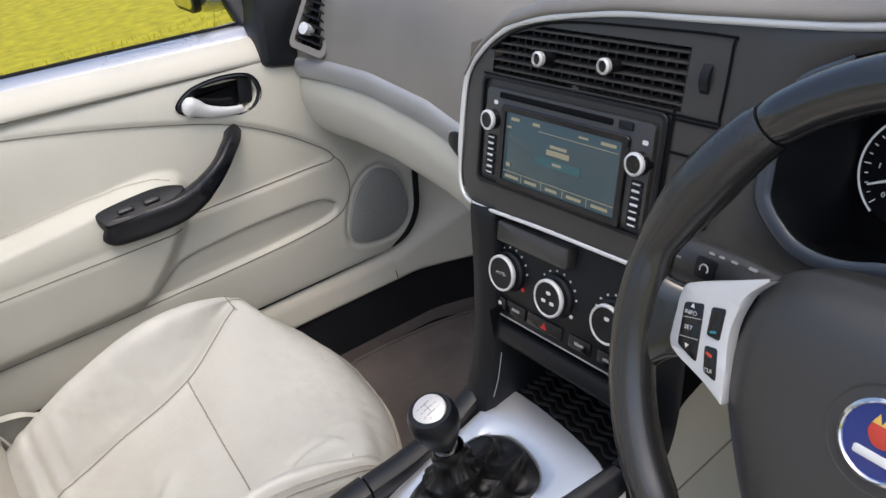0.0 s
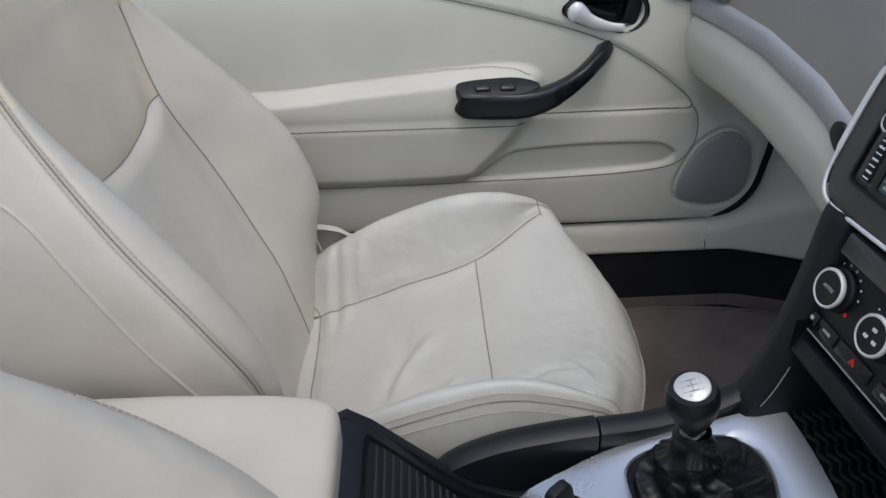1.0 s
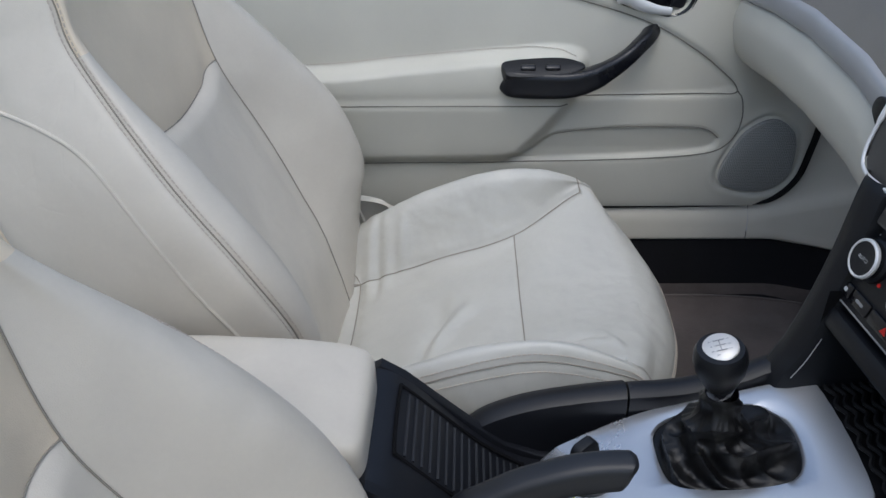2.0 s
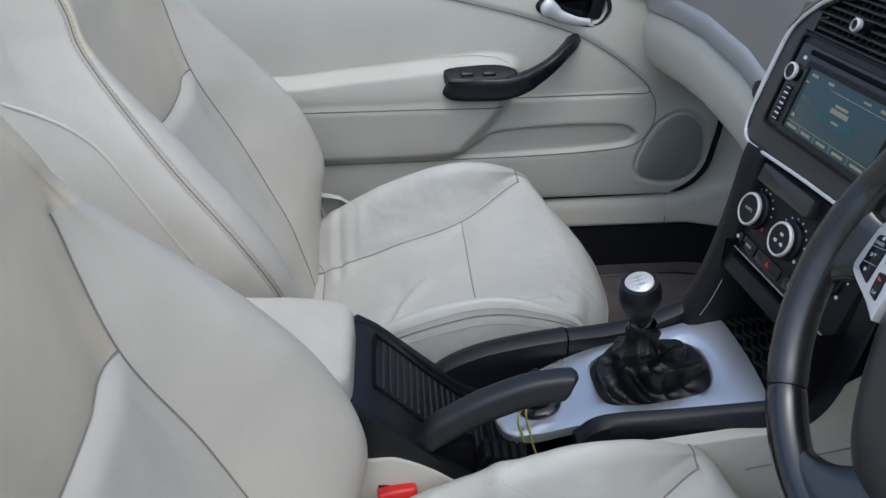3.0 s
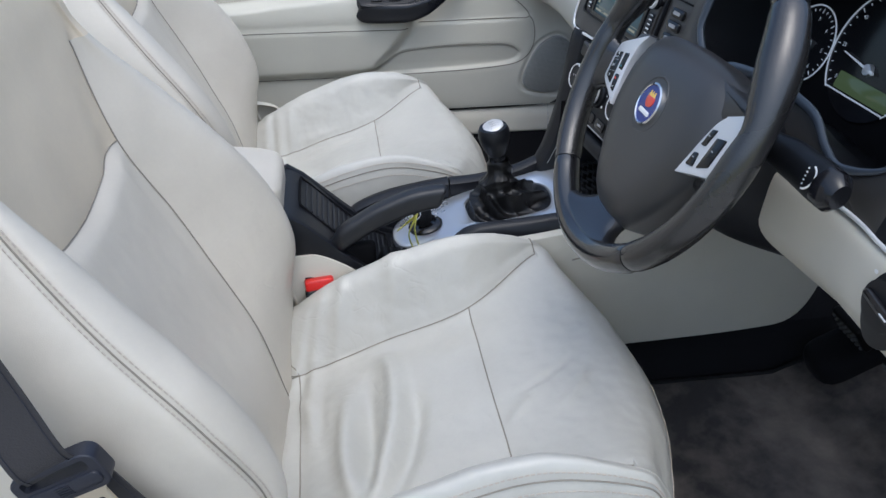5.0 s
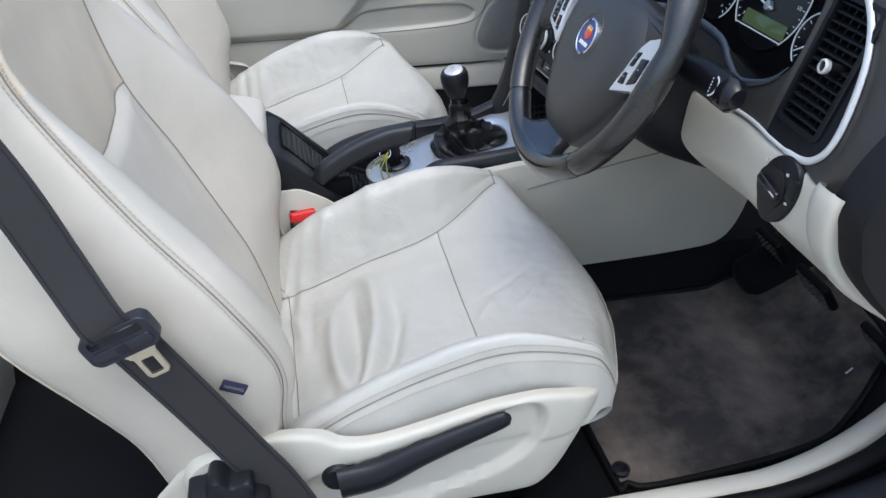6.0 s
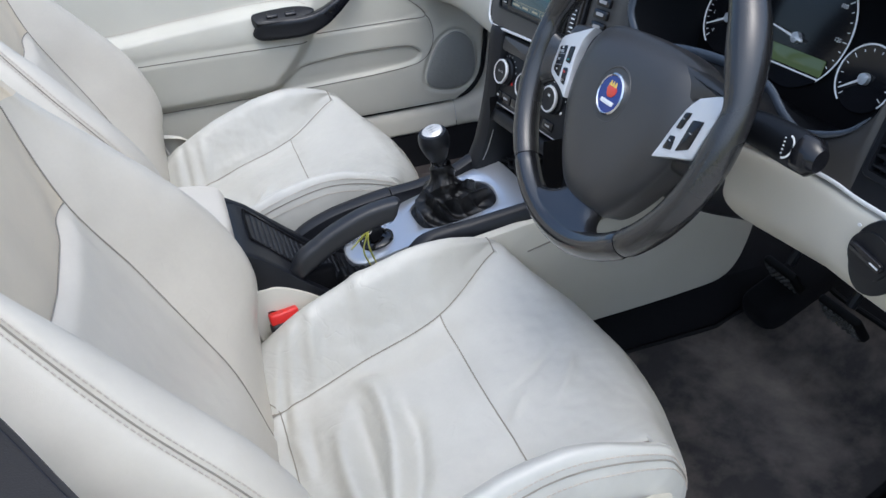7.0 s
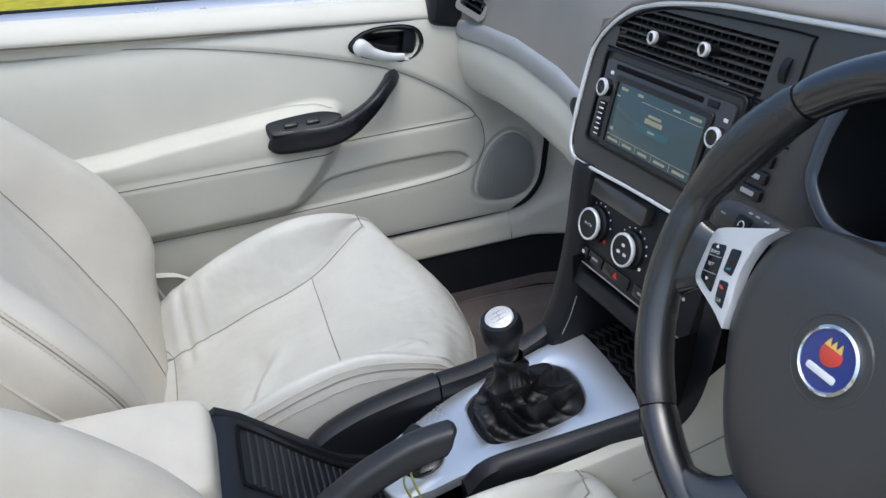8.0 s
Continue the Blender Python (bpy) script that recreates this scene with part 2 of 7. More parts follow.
def part(name, geo, mat, parent=None, label="", smooth=True, kind=""):
    """One mesh object, in world metres, under a thing or under a part."""
    me = bpy.data.meshes.new(name)
    me.from_pydata(np.asarray(geo[0], float).tolist(), [], geo[1])
    me.materials.append(mat)
    if smooth:
        me.shade_smooth()
        bm = bmesh.new()
        bm.from_mesh(me)
        bm.normal_update()
        for e in bm.edges:
            if len(e.link_faces) == 2 and e.link_faces[0].normal.angle(e.link_faces[1].normal, 0) > radians(42):
                e.smooth = False
        bm.to_mesh(me)
        bm.free()
    me.update()
    ob = new(name, me)
    if parent is not None:
        ob.parent = parent
        if parent.type == "EMPTY":
            ob.matrix_parent_inverse = Matrix.Translation(-Vector(parent.location))
    return tagged(ob, label, kind=kind)


def thing(name, at, label, category, group=""):
    ob = new(name)
    ob.empty_display_size = 0.05
    ob.location = at
    return tagged(ob, label, category, group)


def cr(p, n, closed=False):
    """Catmull-Rom through the rows of p, n steps to a span."""
    p = np.asarray(p, float)
    if closed:
        q = np.concatenate([p[-1:], p, p[:2]])
        spans = len(p)
    else:
        q = np.concatenate([2 * p[:1] - p[1:2], p, 2 * p[-1:] - p[-2:-1]])
        spans = len(p) - 1
    out = []
    for i in range(spans):
        a, b, c, d = q[i], q[i + 1], q[i + 2], q[i + 3]
        for t in np.arange(n) / n:
            out.append(0.5 * (2 * b + (c - a) * t + (2 * a - 5 * b + 4 * c - d) * t**2 + (3 * b - a - 3 * c + d) * t**3))
    if not closed:
        out.append(p[-1])
    return np.array(out)


def surface(ctrl, nr, nc, closed=False):
    g = cr(ctrl, nr)
    return np.swapaxes(cr(np.swapaxes(g, 0, 1), nc, closed), 0, 1)


def grid_normals(g, closed=False):
    du = np.gradient(g, axis=0)
    if closed:
        e = np.concatenate([g[:, -1:], g, g[:, :1]], 1)
        dv = (e[:, 2:] - e[:, :-2]) / 2
    else:
        dv = np.gradient(g, axis=1)
    n = np.cross(du, dv)
    return n / (np.linalg.norm(n, axis=2, keepdims=True) + 1e-12)


def patch(g, r0=0, r1=None, c0=0, c1=None, flip=False):
    """Faces of the grid's rows r0..r1 and columns c0..c1; columns may run past the end of a closed grid."""
    r1 = g.shape[0] - 1 if r1 is None else r1
    c1 = g.shape[1] - 1 if c1 is None else c1
    cols = [c % g.shape[1] for c in range(c0, c1 + 1)]
    s = g[r0:r1 + 1][:, cols]
    nr, nc = s.shape[:2]
    f = []
    for i in range(nr - 1):
        for j in range(nc - 1):
            q = (i * nc + j, i * nc + j + 1, (i + 1) * nc + j + 1, (i + 1) * nc + j)
            f.append(q[::-1] if flip else q)
    return s.reshape(-1, 3), f


def tube(path, r, n=8, closed=False, flat=1.0, up=(0, 0, 1), caps=True):
    """A tube along a path; r may vary; flat squeezes it along the given up direction."""
    p = np.asarray(path, float)
    m = len(p)
    r = np.broadcast_to(np.asarray(r, float), (m,))
    t = np.roll(p, -1, 0) - np.roll(p, 1, 0) if closed else np.gradient(p, axis=0)
    t /= np.linalg.norm(t, axis=1, keepdims=True) + 1e-12
    u = np.broadcast_to(np.asarray(up, float), (m, 3))
    s = np.cross(t, u)
    s /= np.linalg.norm(s, axis=1, keepdims=True) + 1e-12
    w = np.cross(s, t)
    a = np.arange(n) * 2 * np.pi / n
    v = p[:, None] + r[:, None, None] * (np.cos(a)[None, :, None] * s[:, None] + flat * np.sin(a)[None, :, None] * w[:, None])
    f = []
    for i in range(m if closed else m - 1):
        k = (i + 1) % m
        for j in range(n):
            f.append((i * n + j, i * n + (j + 1) % n, k * n + (j + 1) % n, k * n + j))
    if not closed and caps:
        f.append(tuple(range(n)))
        f.append(tuple((m - 1) * n + j for j in reversed(range(n))))
    return v.reshape(-1, 3), f


def lathe(profile, n=24, m=None):
    """A turned shape from (radius, height) along its own z."""
    v, f = [], []
    for r, h in profile:
        for j in range(n):
            a = 2 * math.pi * j / n
            v.append((r * math.cos(a), r * math.sin(a), h))
    for i in range(len(profile) - 1):
        for j in range(n):
            f.append((i * n + j, i * n + (j + 1) % n, (i + 1) * n + (j + 1) % n, (i + 1) * n + j))
    g = (np.array(v), f)
    return xf(g, m) if m is not None else g


def rounded(w, h, r, n=5):
    """A rounded rectangle, counter-clockwise, centred."""
    r = min(r, w / 2 - 1e-5, h / 2 - 1e-5)
    out = []
    for cx, cy, a0 in ((w / 2 - r, h / 2 - r, 0), (-w / 2 + r, h / 2 - r, 90), (-w / 2 + r, -h / 2 + r, 180), (w / 2 - r, -h / 2 + r, 270)):
        for k in range(n + 1):
            a = radians(a0 + 90 * k / n)
            out.append((cx + r * math.cos(a), cy + r * math.sin(a)))
    return np.array(out)


def inset(o, d):
    e = np.roll(o, -1, 0) - o
    e /= np.linalg.norm(e, axis=1, keepdims=True) + 1e-12
    nrm = np.stack([-e[:, 1], e[:, 0]], 1)
    k = nrm + np.roll(nrm, 1, 0)
    k /= np.maximum((k * nrm).sum(1, keepdims=True), 0.25)
    return o + d * k


def prism(outline, z0, z1, m=None, bevel=0.001, back=True):
    """A plate with a rounded front edge: outline (counter-clockwise) from z0 up to z1 along its own z."""
    o = np.asarray(outline, float)
    n = len(o)
    rings = [(o, z0)]
    if bevel > 0:
        rings += [(o, z1 - bevel), (inset(o, 0.3 * bevel), z1 - 0.3 * bevel), (inset(o, bevel), z1)]
    else:
        rings += [(o, z1)]
    v = np.concatenate([np.c_[q, np.full(n, z)] for q, z in rings])
    f = []
    for i in range(len(rings) - 1):
        for j in range(n):
            f.append((i * n + j, i * n + (j + 1) % n, (i + 1) * n + (j + 1) % n, (i + 1) * n + j))
    f.append(tuple((len(rings) - 1) * n + j for j in range(n)))
    if back:
        f.append(tuple(reversed(range(n))))
    g = (v, f)
    return xf(g, m) if m is not None else g


def frame_plate(outer, inner, z0, z1, m=None):
    """A ring-shaped plate between two outlines of equal length."""
    o, i = np.asarray(outer, float), np.asarray(inner, float)
    n = len(o)
    v = np.concatenate([np.c_[o, np.full(n, z0)], np.c_[o, np.full(n, z1 - 0.001)], np.c_[inset(o, 0.001), np.full(n, z1)],
                        np.c_[i, np.full(n, z1)], np.c_[i, np.full(n, z0)]])
    f = [(k * n + j, k * n + (j + 1) % n, (k + 1) * n + (j + 1) % n, (k + 1) * n + j) for k in range(4) for j in range(n)]
    g = (v, f)
    return xf(g, m) if m is not None else g


def rbox(sx, sy, sz, r, m=None, seg=3):
    bm = bmesh.new()
    bmesh.ops.create_cube(bm, size=1.0, matrix=Matrix.Diagonal((sx, sy, sz, 1)))
    bmesh.ops.bevel(bm, geom=list(bm.edges), offset=r, segments=seg, affect="EDGES", profile=0.5)
    v = np.array([x.co[:] for x in bm.verts])
    bm.verts.index_update()
    f = [tuple(x.index for x in q.verts) for q in bm.faces]
    bm.free()
    return xf((v, f), m) if m is not None else (v, f)


def sdf(px, pz, poly):
    """Signed distance to a closed outline, negative inside."""
    p = np.asarray(poly, float)
    d = np.full(px.shape, 9.0)
    inside = np.zeros(px.shape, bool)
    for a, b in zip(p, np.roll(p, -1, 0)):
        ex, ez = b - a
        wx, wz = px - a[0], pz - a[1]
        t = np.clip((wx * ex + wz * ez) / (ex * ex + ez * ez + 1e-12), 0, 1)
        d = np.minimum(d, (wx - ex * t) ** 2 + (wz - ez * t) ** 2)
        c = (a[1] > pz) != (b[1] > pz)
        inside ^= c & (px < (b[0] - a[0]) * (pz - a[1]) / (b[1] - a[1] + 1e-15) + a[0])
    return np.where(inside, -1, 1) * np.sqrt(d)


def line_distance(px, pz, line):
    p = np.asarray(line, float)
    d = np.full(px.shape, 9.0)
    for a, b in zip(p[:-1], p[1:]):
        ex, ez = b - a
        wx, wz = px - a[0], pz - a[1]
        t = np.clip((wx * ex + wz * ez) / (ex * ex + ez * ez + 1e-12), 0, 1)
        d = np.minimum(d, (wx - ex * t) ** 2 + (wz - ez * t) ** 2)
    return np.sqrt(d)


def step(x, w):
    """0 for x < -w, 1 for x > w, smooth between."""
    t = np.clip((x + w) / (2 * w), 0, 1)
    return t * t * (3 - 2 * t)


def text_geo(body, size, m):
    cu = bpy.data.curves.new("text", "FONT")
    cu.body, cu.size, cu.align_x, cu.align_y = body, size, "CENTER", "CENTER"
    cu.resolution_u = 2
    ob = new("text", cu)
    me = bpy.data.meshes.new_from_object(ob.evaluated_get(bpy.context.evaluated_depsgraph_get()))
    v = np.array([x.co[:] for x in me.vertices])
    f = [tuple(p.vertices) for p in me.polygons]
    bpy.data.objects.remove(ob)
    bpy.data.curves.remove(cu)
    bpy.data.meshes.remove(me)
    return xf((v, f), m)


def noise3(p, scale, seed=0.0):
    return noise.noise(Vector((p[0] * scale + seed, p[1] * scale, p[2] * scale)))


# ---- the setting: grass, the car's floor, sills and body sides ----
gx, gy = np.meshgrid(np.linspace(-60, 60, 61), np.linspace(-60, 60, 61), indexing="ij")
gz = np.array([0.02 * noise3((x, y, 0), 0.7) for x, y in zip(gx.ravel(), gy.ravel())]).reshape(gx.shape)
gz[np.hypot(gx, gy) < 4] = 0
tagged(part("ground", patch(np.stack([gx, gy, gz], -1)), GRASS), "sunlit yellow-green mown lawn under the car", "ground", kind="structure")
far = [(900 * math.cos(a), 900 * math.sin(a), -0.4) for a in np.linspace(0, 2 * math.pi, 48, endpoint=False)]
near = [(58 * math.cos(a), 58 * math.sin(a), -0.02) for a in np.linspace(0, 2 * math.pi, 48, endpoint=False)]
tagged(part("ground_far", (np.array(far + near), [(j, (j + 1) % 48, 48 + (j + 1) % 48, 48 + j) for j in range(48)]), GRASS), "distant lawn reaching the horizon", "ground", kind="structure")

# Gravel out of view, added so neutral light bounces in at the driver's side.
bounce_ground = np.array([[(x, y, 0.008 + 0.004 * noise3((x, y, 0), 3.0)) for y in np.linspace(-9, 1.02, 40)] for x in np.linspace(-14, 14, 60)])
tagged(part("driveway", patch(bounce_ground), BOUNCE_GRAVEL), "unseen pale gravel added to bounce neutral light onto the driver's side", "driveway", kind="structure")

rng = np.random.default_rng(4)
bv, bf = [], []
for k in range(26000):
    x, y = (rng.uniform(-2.6, 3.2), 0.98 + 4.4 * rng.random() ** 1.4) if k < 17000 else (rng.uniform(-5.5, 5.5), rng.uniform(1.0, 6.4))
    if -1.9 < x < 1.2 and abs(y) < 0.95:
        continue
    h, a, w = rng.uniform(0.025, 0.075), rng.uniform(0, 6.3), rng.uniform(0.002, 0.005)
    lean = rng.uniform(0.1, 0.8) * h
    c, s = math.cos(a), math.sin(a)
    j = len(bv)
    bv += [(x - w * s, y + w * c, -0.004), (x + w * s, y - w * c, -0.004), (x + 0.5 * lean * c + 0.6 * w * s, y + 0.5 * lean * s - 0.6 * w * c, 0.65 * h), (x + lean * c, y + lean * s, h)]
    bf += [(j, j + 1, j + 2), (j, j + 2, j + 3)]
tagged(part("grass_blades", (np.array(bv), bf), GRASS, smooth=False), "short yellow-green grass blades on the lawn", "grass", kind="stuff")


def extrude_x(profile, xs, bulge=None):
    """A strip with a (y, z) profile, drawn along x; bulge(x) shifts it across."""
    p = np.asarray(profile, float)
    g = np.array([[(x, y + (bulge(x) if bulge else 0), z) for y, z in p] for x in xs])
    return g


# floor pan and tunnel, closed to the firewall and the rear bulkhead
floor_y = np.linspace(-0.78, 0.78, 53)
floor_x = np.linspace(-1.62, 0.95, 70)


def floor_z(x, y):
    z = 0.288
    z += 0.55 * max(0.0, x - 0.42) + 1.0 * max(0.0, x - 0.70)
    tun = max(0.0, 1 - (abs(y) / 0.104) ** 4)
    z = max(z, 0.288 + 0.10 * min(1, 2.2 * tun)) if abs(y) < 0.104 else z
    z += 0.10 * float(step(np.array(abs(y) - 0.70), 0.05))
    return z


fg = np.array([[(x, y, floor_z(x, y)) for y in floor_y] for x in floor_x])
tagged(part("floor", patch(fg), CARPET), "black carpeted car floor with a raised centre tunnel", "floor", kind="structure")
fire = np.array([[(0.95, y, z) for y in np.linspace(-0.82, 0.82, 8)] for z in np.linspace(0.2, 1.02, 6)])
tagged(part("wall_front", patch(fire), CARPET), "black carpeted firewall of the footwell", "wall", kind="structure")
bulk = np.array([[(-1.62 - 0.12 * (z - 0.2), y, z) for y in np.linspace(-0.82, 0.82, 8)] for z in np.linspace(0.2, 1.0, 6)])
tagged(part("wall_rear", patch(bulk), CREAM), "cream trimmed rear bulkhead", "wall", kind="structure")

# passenger sill trim: cream upper moulding over a black carpet strip, with a joint
xs = np.linspace(-0.92, 0.215, 60)
sill = cr([(0.765, 0.486), (0.752, 0.482), (0.742, 0.465), (0.737, 0.44), (0.735, 0.423), (0.742, 0.418)], 4)
tagged(part("trim_sill_passenger", patch(extrude_x(sill, xs), flip=True), CREAM), "cream plastic sill moulding under the closed door", "sill trim", kind="structure")
xs = np.linspace(0.2163, 0.62, 40)
kick = np.array([[(x, y - 0.33 * max(0, x - 0.25) ** 1.3, z + (0.33 * max(0, x - 0.22) if z > 0.45 else -0.11 * max(0, x - 0.27)))
                  for i, (y, z) in enumerate(cr([(0.80, 0.64), (0.775, 0.56), (0.757, 0.49), (0.742, 0.462), (0.736, 0.44), (0.735, 0.423), (0.742, 0.418)], 4))] for x in xs])
tagged(part("trim_kick_passenger", patch(kick, flip=True), CREAM), "cream kick panel curving into the passenger footwell", "kick panel", kind="structure")
strip = np.array([[(x, 0.748 - 0.30 * max(0, x - 0.25) ** 1.3 - 0.055 * t, 0.43 - 0.085 * t - 0.11 * max(0, x - 0.27)) for t in np.linspace(0, 1, 8)] for x in np.linspace(-0.92, 0.62, 60)])
tagged(part("carpet_edge_passenger", patch(strip, flip=True), CARPET), "black carpet edge along the passenger sill", "carpet", kind="structure")
low = np.array([[(x, 0.693 - 0.30 * max(0, x - 0.25) ** 1.3 - 0.02 * t, 0.345 - 0.11 * t - 0.11 * max(0, x - 0.27)) for t in np.linspace(0, 1, 5)] for x in np.linspace(-0.92, 0.62, 60)])
tagged(part("carpet_side_passenger", patch(low, flip=True), MAT_BROWN), "dark brown carpet up the side of the passenger footwell", "carpet", kind="structure")

# driver sill: cream trim, rubber door seal and silver body
def sweep(profile, xs, inward):
    p = cr(profile, 4)
    return np.array([[(x, -y + inward(x), z) for y, z in p] for x in xs])


inward = lambda x: 0.58 * max(0, x - 0.20) ** 1.6
xs = np.linspace(-0.95, 0.72, 84)
tagged(part("trim_sill_driver", patch(sweep([(0.600, 0.27), (0.606, 0.315), (0.612, 0.345), (0.622, 0.362), (0.645, 0.366), (0.656, 0.357)], xs, inward)), CREAM),
       "cream plastic sill trim with scuffs beside the driver's mat", "sill trim", kind="structure")
seal = lambda x: 0.50 * max(0, x - 0.20) ** 1.6
path = np.array([(x, -0.667 + seal(x), 0.364) for x in xs])
tagged(part("door_seal_driver", tube(path, 0.0125, 10), RUBBER), "black rubber door seal along the sill", "door seal", kind="structure")
path = np.array([(x, -0.694 + 0.6 * seal(x), 0.350) for x in xs])
tagged(part("sill_ledge_driver", tube(path, 0.019, 10, flat=0.6), BLACK), "black step ledge of the door opening", "sill", kind="structure")
tagged(part("body_side_driver", patch(sweep([(0.700, 0.346), (0.74, 0.352), (0.79, 0.346), (0.822, 0.32), (0.828, 0.24), (0.80, 0.17)], np.linspace(-1.6, 1.0, 60), lambda x: 0.0)), CAR_PAINT),
       "silver painted outer sill of the car", "car body", kind="structure")
outer = np.array([[(x, y, z) for y, z in cr([(0.865, 0.975), (0.882, 0.92), (0.898, 0.75), (0.895, 0.55), (0.87, 0.35), (0.82, 0.20)], 4)] for x in np.linspace(-1.75, 1.05, 50)])
tagged(part("body_side_passenger", patch(outer), CAR_PAINT), "silver painted outer side of the car", "car body", kind="structure")
hinge = np.array([[(x, -0.752, z) for z in np.linspace(0.20, 1.0, 6)] for x in np.linspace(0.46, 1.0, 8)])
tagged(part("wall_hinge_pillar", join(patch(hinge), patch(hinge - (0, 0.02, 0), flip=True)), RUBBER), "black inner pillar by the driver's footwell", "pillar", kind="structure")
# rear side trims
for s in (1, -1):
    g = np.array([[(x, s * y, z) for y, z in cr([(0.80, 0.96), (0.76, 0.94), (0.735, 0.85), (0.735, 0.60), (0.70, 0.40), (0.68, 0.26)], 4)] for x in np.linspace(-1.62, -0.955, 30)])
    tagged(part("trim_rear_side", patch(g, flip=s > 0), CREAM), "cream side trim beside the rear bench", "side trim", kind="structure")


def rear_bench():
    root = thing("rear_bench", (-1.2, 0, 0.25), "cream leather rear bench behind the front seats", "rear seat")
    for s in (1, -1):
        c = [[(x, s * (0.03 + 0.62 * v), z - 0.035 * (2 * v - 1) ** 2 - 0.02 * (abs(2 * v - 1) ** 8)) for v in np.linspace(0, 1, 8)]
             for x, z in ((-0.908, 0.27), (-0.902, 0.37), (-0.915, 0.435), (-0.97, 0.472), (-1.15, 0.465), (-1.38, 0.43))]
        part("bench_cushion", patch(surface(np.array(c), 5, 5), flip=s < 0), LEATHER, root)
        c = [[(x + 0.03 * (2 * v - 1) ** 2, s * (0.03 + 0.62 * v), z) for v in np.linspace(0, 1, 8)]
             for x, z in ((-1.36, 0.40), (-1.39, 0.52), (-1.46, 0.75), (-1.52, 0.93), (-1.56, 0.97), (-1.61, 0.95))]
        part("bench_back", patch(surface(np.array(c), 5, 5), flip=s < 0), LEATHER, root)


rear_bench()


# ---- dashboard ----
def fascia_x(y, z):
    """How far forward the instrument panel lies."""
    return float(np.interp(-y, [-0.14, 0, 0.2, 0.4, 0.64], [0.093, 0.105, 0.122, 0.13, 0.12])) + 0.28 * (z - 0.92)


def on_fascia(y, z, off=0.0):
    """A frame on the panel: x to the driver's right, y up it, z out of it."""
    e = 0.004
    right = Vector((fascia_x(y - e, z) - fascia_x(y + e, z), -2 * e, 0)).normalized()
    up = Vector((fascia_x(y, z + e) - fascia_x(y, z - e), 0, 2 * e)).normalized()
    out = right.cross(up).normalized()
    up = out.cross(right)
    p = Vector((fascia_x(y, z), y, z)) + off * out
    return basis(p, right, up, out)


def plate_on(y, z, w, h, r, t0, t1, bevel=0.001):
    return prism(rounded(w, h, r), t0, t1, on_fascia(y, z), bevel)


dash = thing("dashboard", (0.3, 0, 0.25), "charcoal and cream car dashboard with silver trim loop", "dashboard")

LOOP_TOP = [(0.179, 0.94), (0.176, 0.985), (0.158, 1.012), (0.119, 1.040), (0.066, 1.055), (-0.021, 1.066), (-0.110, 1.069), (-0.210, 1.073), (-0.290, 1.082), (-0.360, 1.087),
            (-0.440, 1.084), (-0.520, 1.074), (-0.590, 1.056), (-0.640, 1.028), (-0.668, 0.99), (-0.681, 0.945)]
LOOP_LOW = [(-0.683, 0.912), (-0.673, 0.893), (-0.652, 0.884), (-0.603, 0.883), (-0.545, 0.885), (-0.40, 0.872), (-0.20, 0.864), (-0.068, 0.862), (0.034, 0.861), (0.125, 0.858), (0.160, 0.860), (0.174, 0.876), (0.178, 0.905)]
loop = cr(np.array(LOOP_TOP + LOOP_LOW), 6, True)
lp3 = np.array([(fascia_x(y, z), y, z) for y, z in loop])
side = np.roll(lp3, -1, 0) - np.roll(lp3, 1, 0)
up_out = np.array([np.array(on_fascia(y, z))[:3, 2] for y, z in loop])
part("trim_loop", tube(lp3 + 0.001 * up_out, np.array([0.0022 if z < 0.9 and y > -0.63 else 0.0038 if y < -0.60 else 0.0034 for y, z in loop]), 10, True, flat=0.8, up=up_out), SILVER_TRIM, dash, "satin silver trim line")


def z_top(y):
    t = np.array(sorted(LOOP_TOP))
    return float(np.interp(y, t[:, 0], t[:, 1]))


def z_low(y):
    t = np.array(sorted(LOOP_LOW))
    return float(np.interp(y, t[:, 0], t[:, 1]))


# the panel left and right of the binnacle, and the ring round its opening
def vented(y0, y1, ylo, yhi, zlo, zhi):
    """The panel with an opening for a vent."""
    ys = np.r_[np.linspace(y0, yhi, 5), np.linspace(yhi, ylo, 22)[1:-1], np.linspace(ylo, y1, 5)]
    rows = []
    for y in ys:
        t = min(zhi, z_top(y) - 0.007)
        b = min(zlo, t - 0.004)
        rows.append([(fascia_x(y, z) + 0.001, y, z) for z in np.r_[np.linspace(z_low(y), b, 9), np.linspace(b, t, 4)[1:-1], np.linspace(t, z_top(y), 5)]])
    g = np.array(rows)
    v, f = patch(g, flip=True)
    nc = g.shape[1]
    keep = []
    for q in f:
        i, k = min(q) // nc, min(q) % nc
        if 8 <= k <= 10 and ylo - 1e-6 <= ys[i + 1] and ys[i] <= yhi + 1e-6:
            continue
        keep.append(q)
    return v, keep


part("centre_panel", vented(0.176, -0.150, -0.098, 0.134, 0.998, 1.047), FASCIA, dash)
part("outer_panel", vented(-0.588, -0.679, -0.659, -0.597, 0.907, 1.029), BLACK, dash)
HY, HZ = -0.382, 0.968
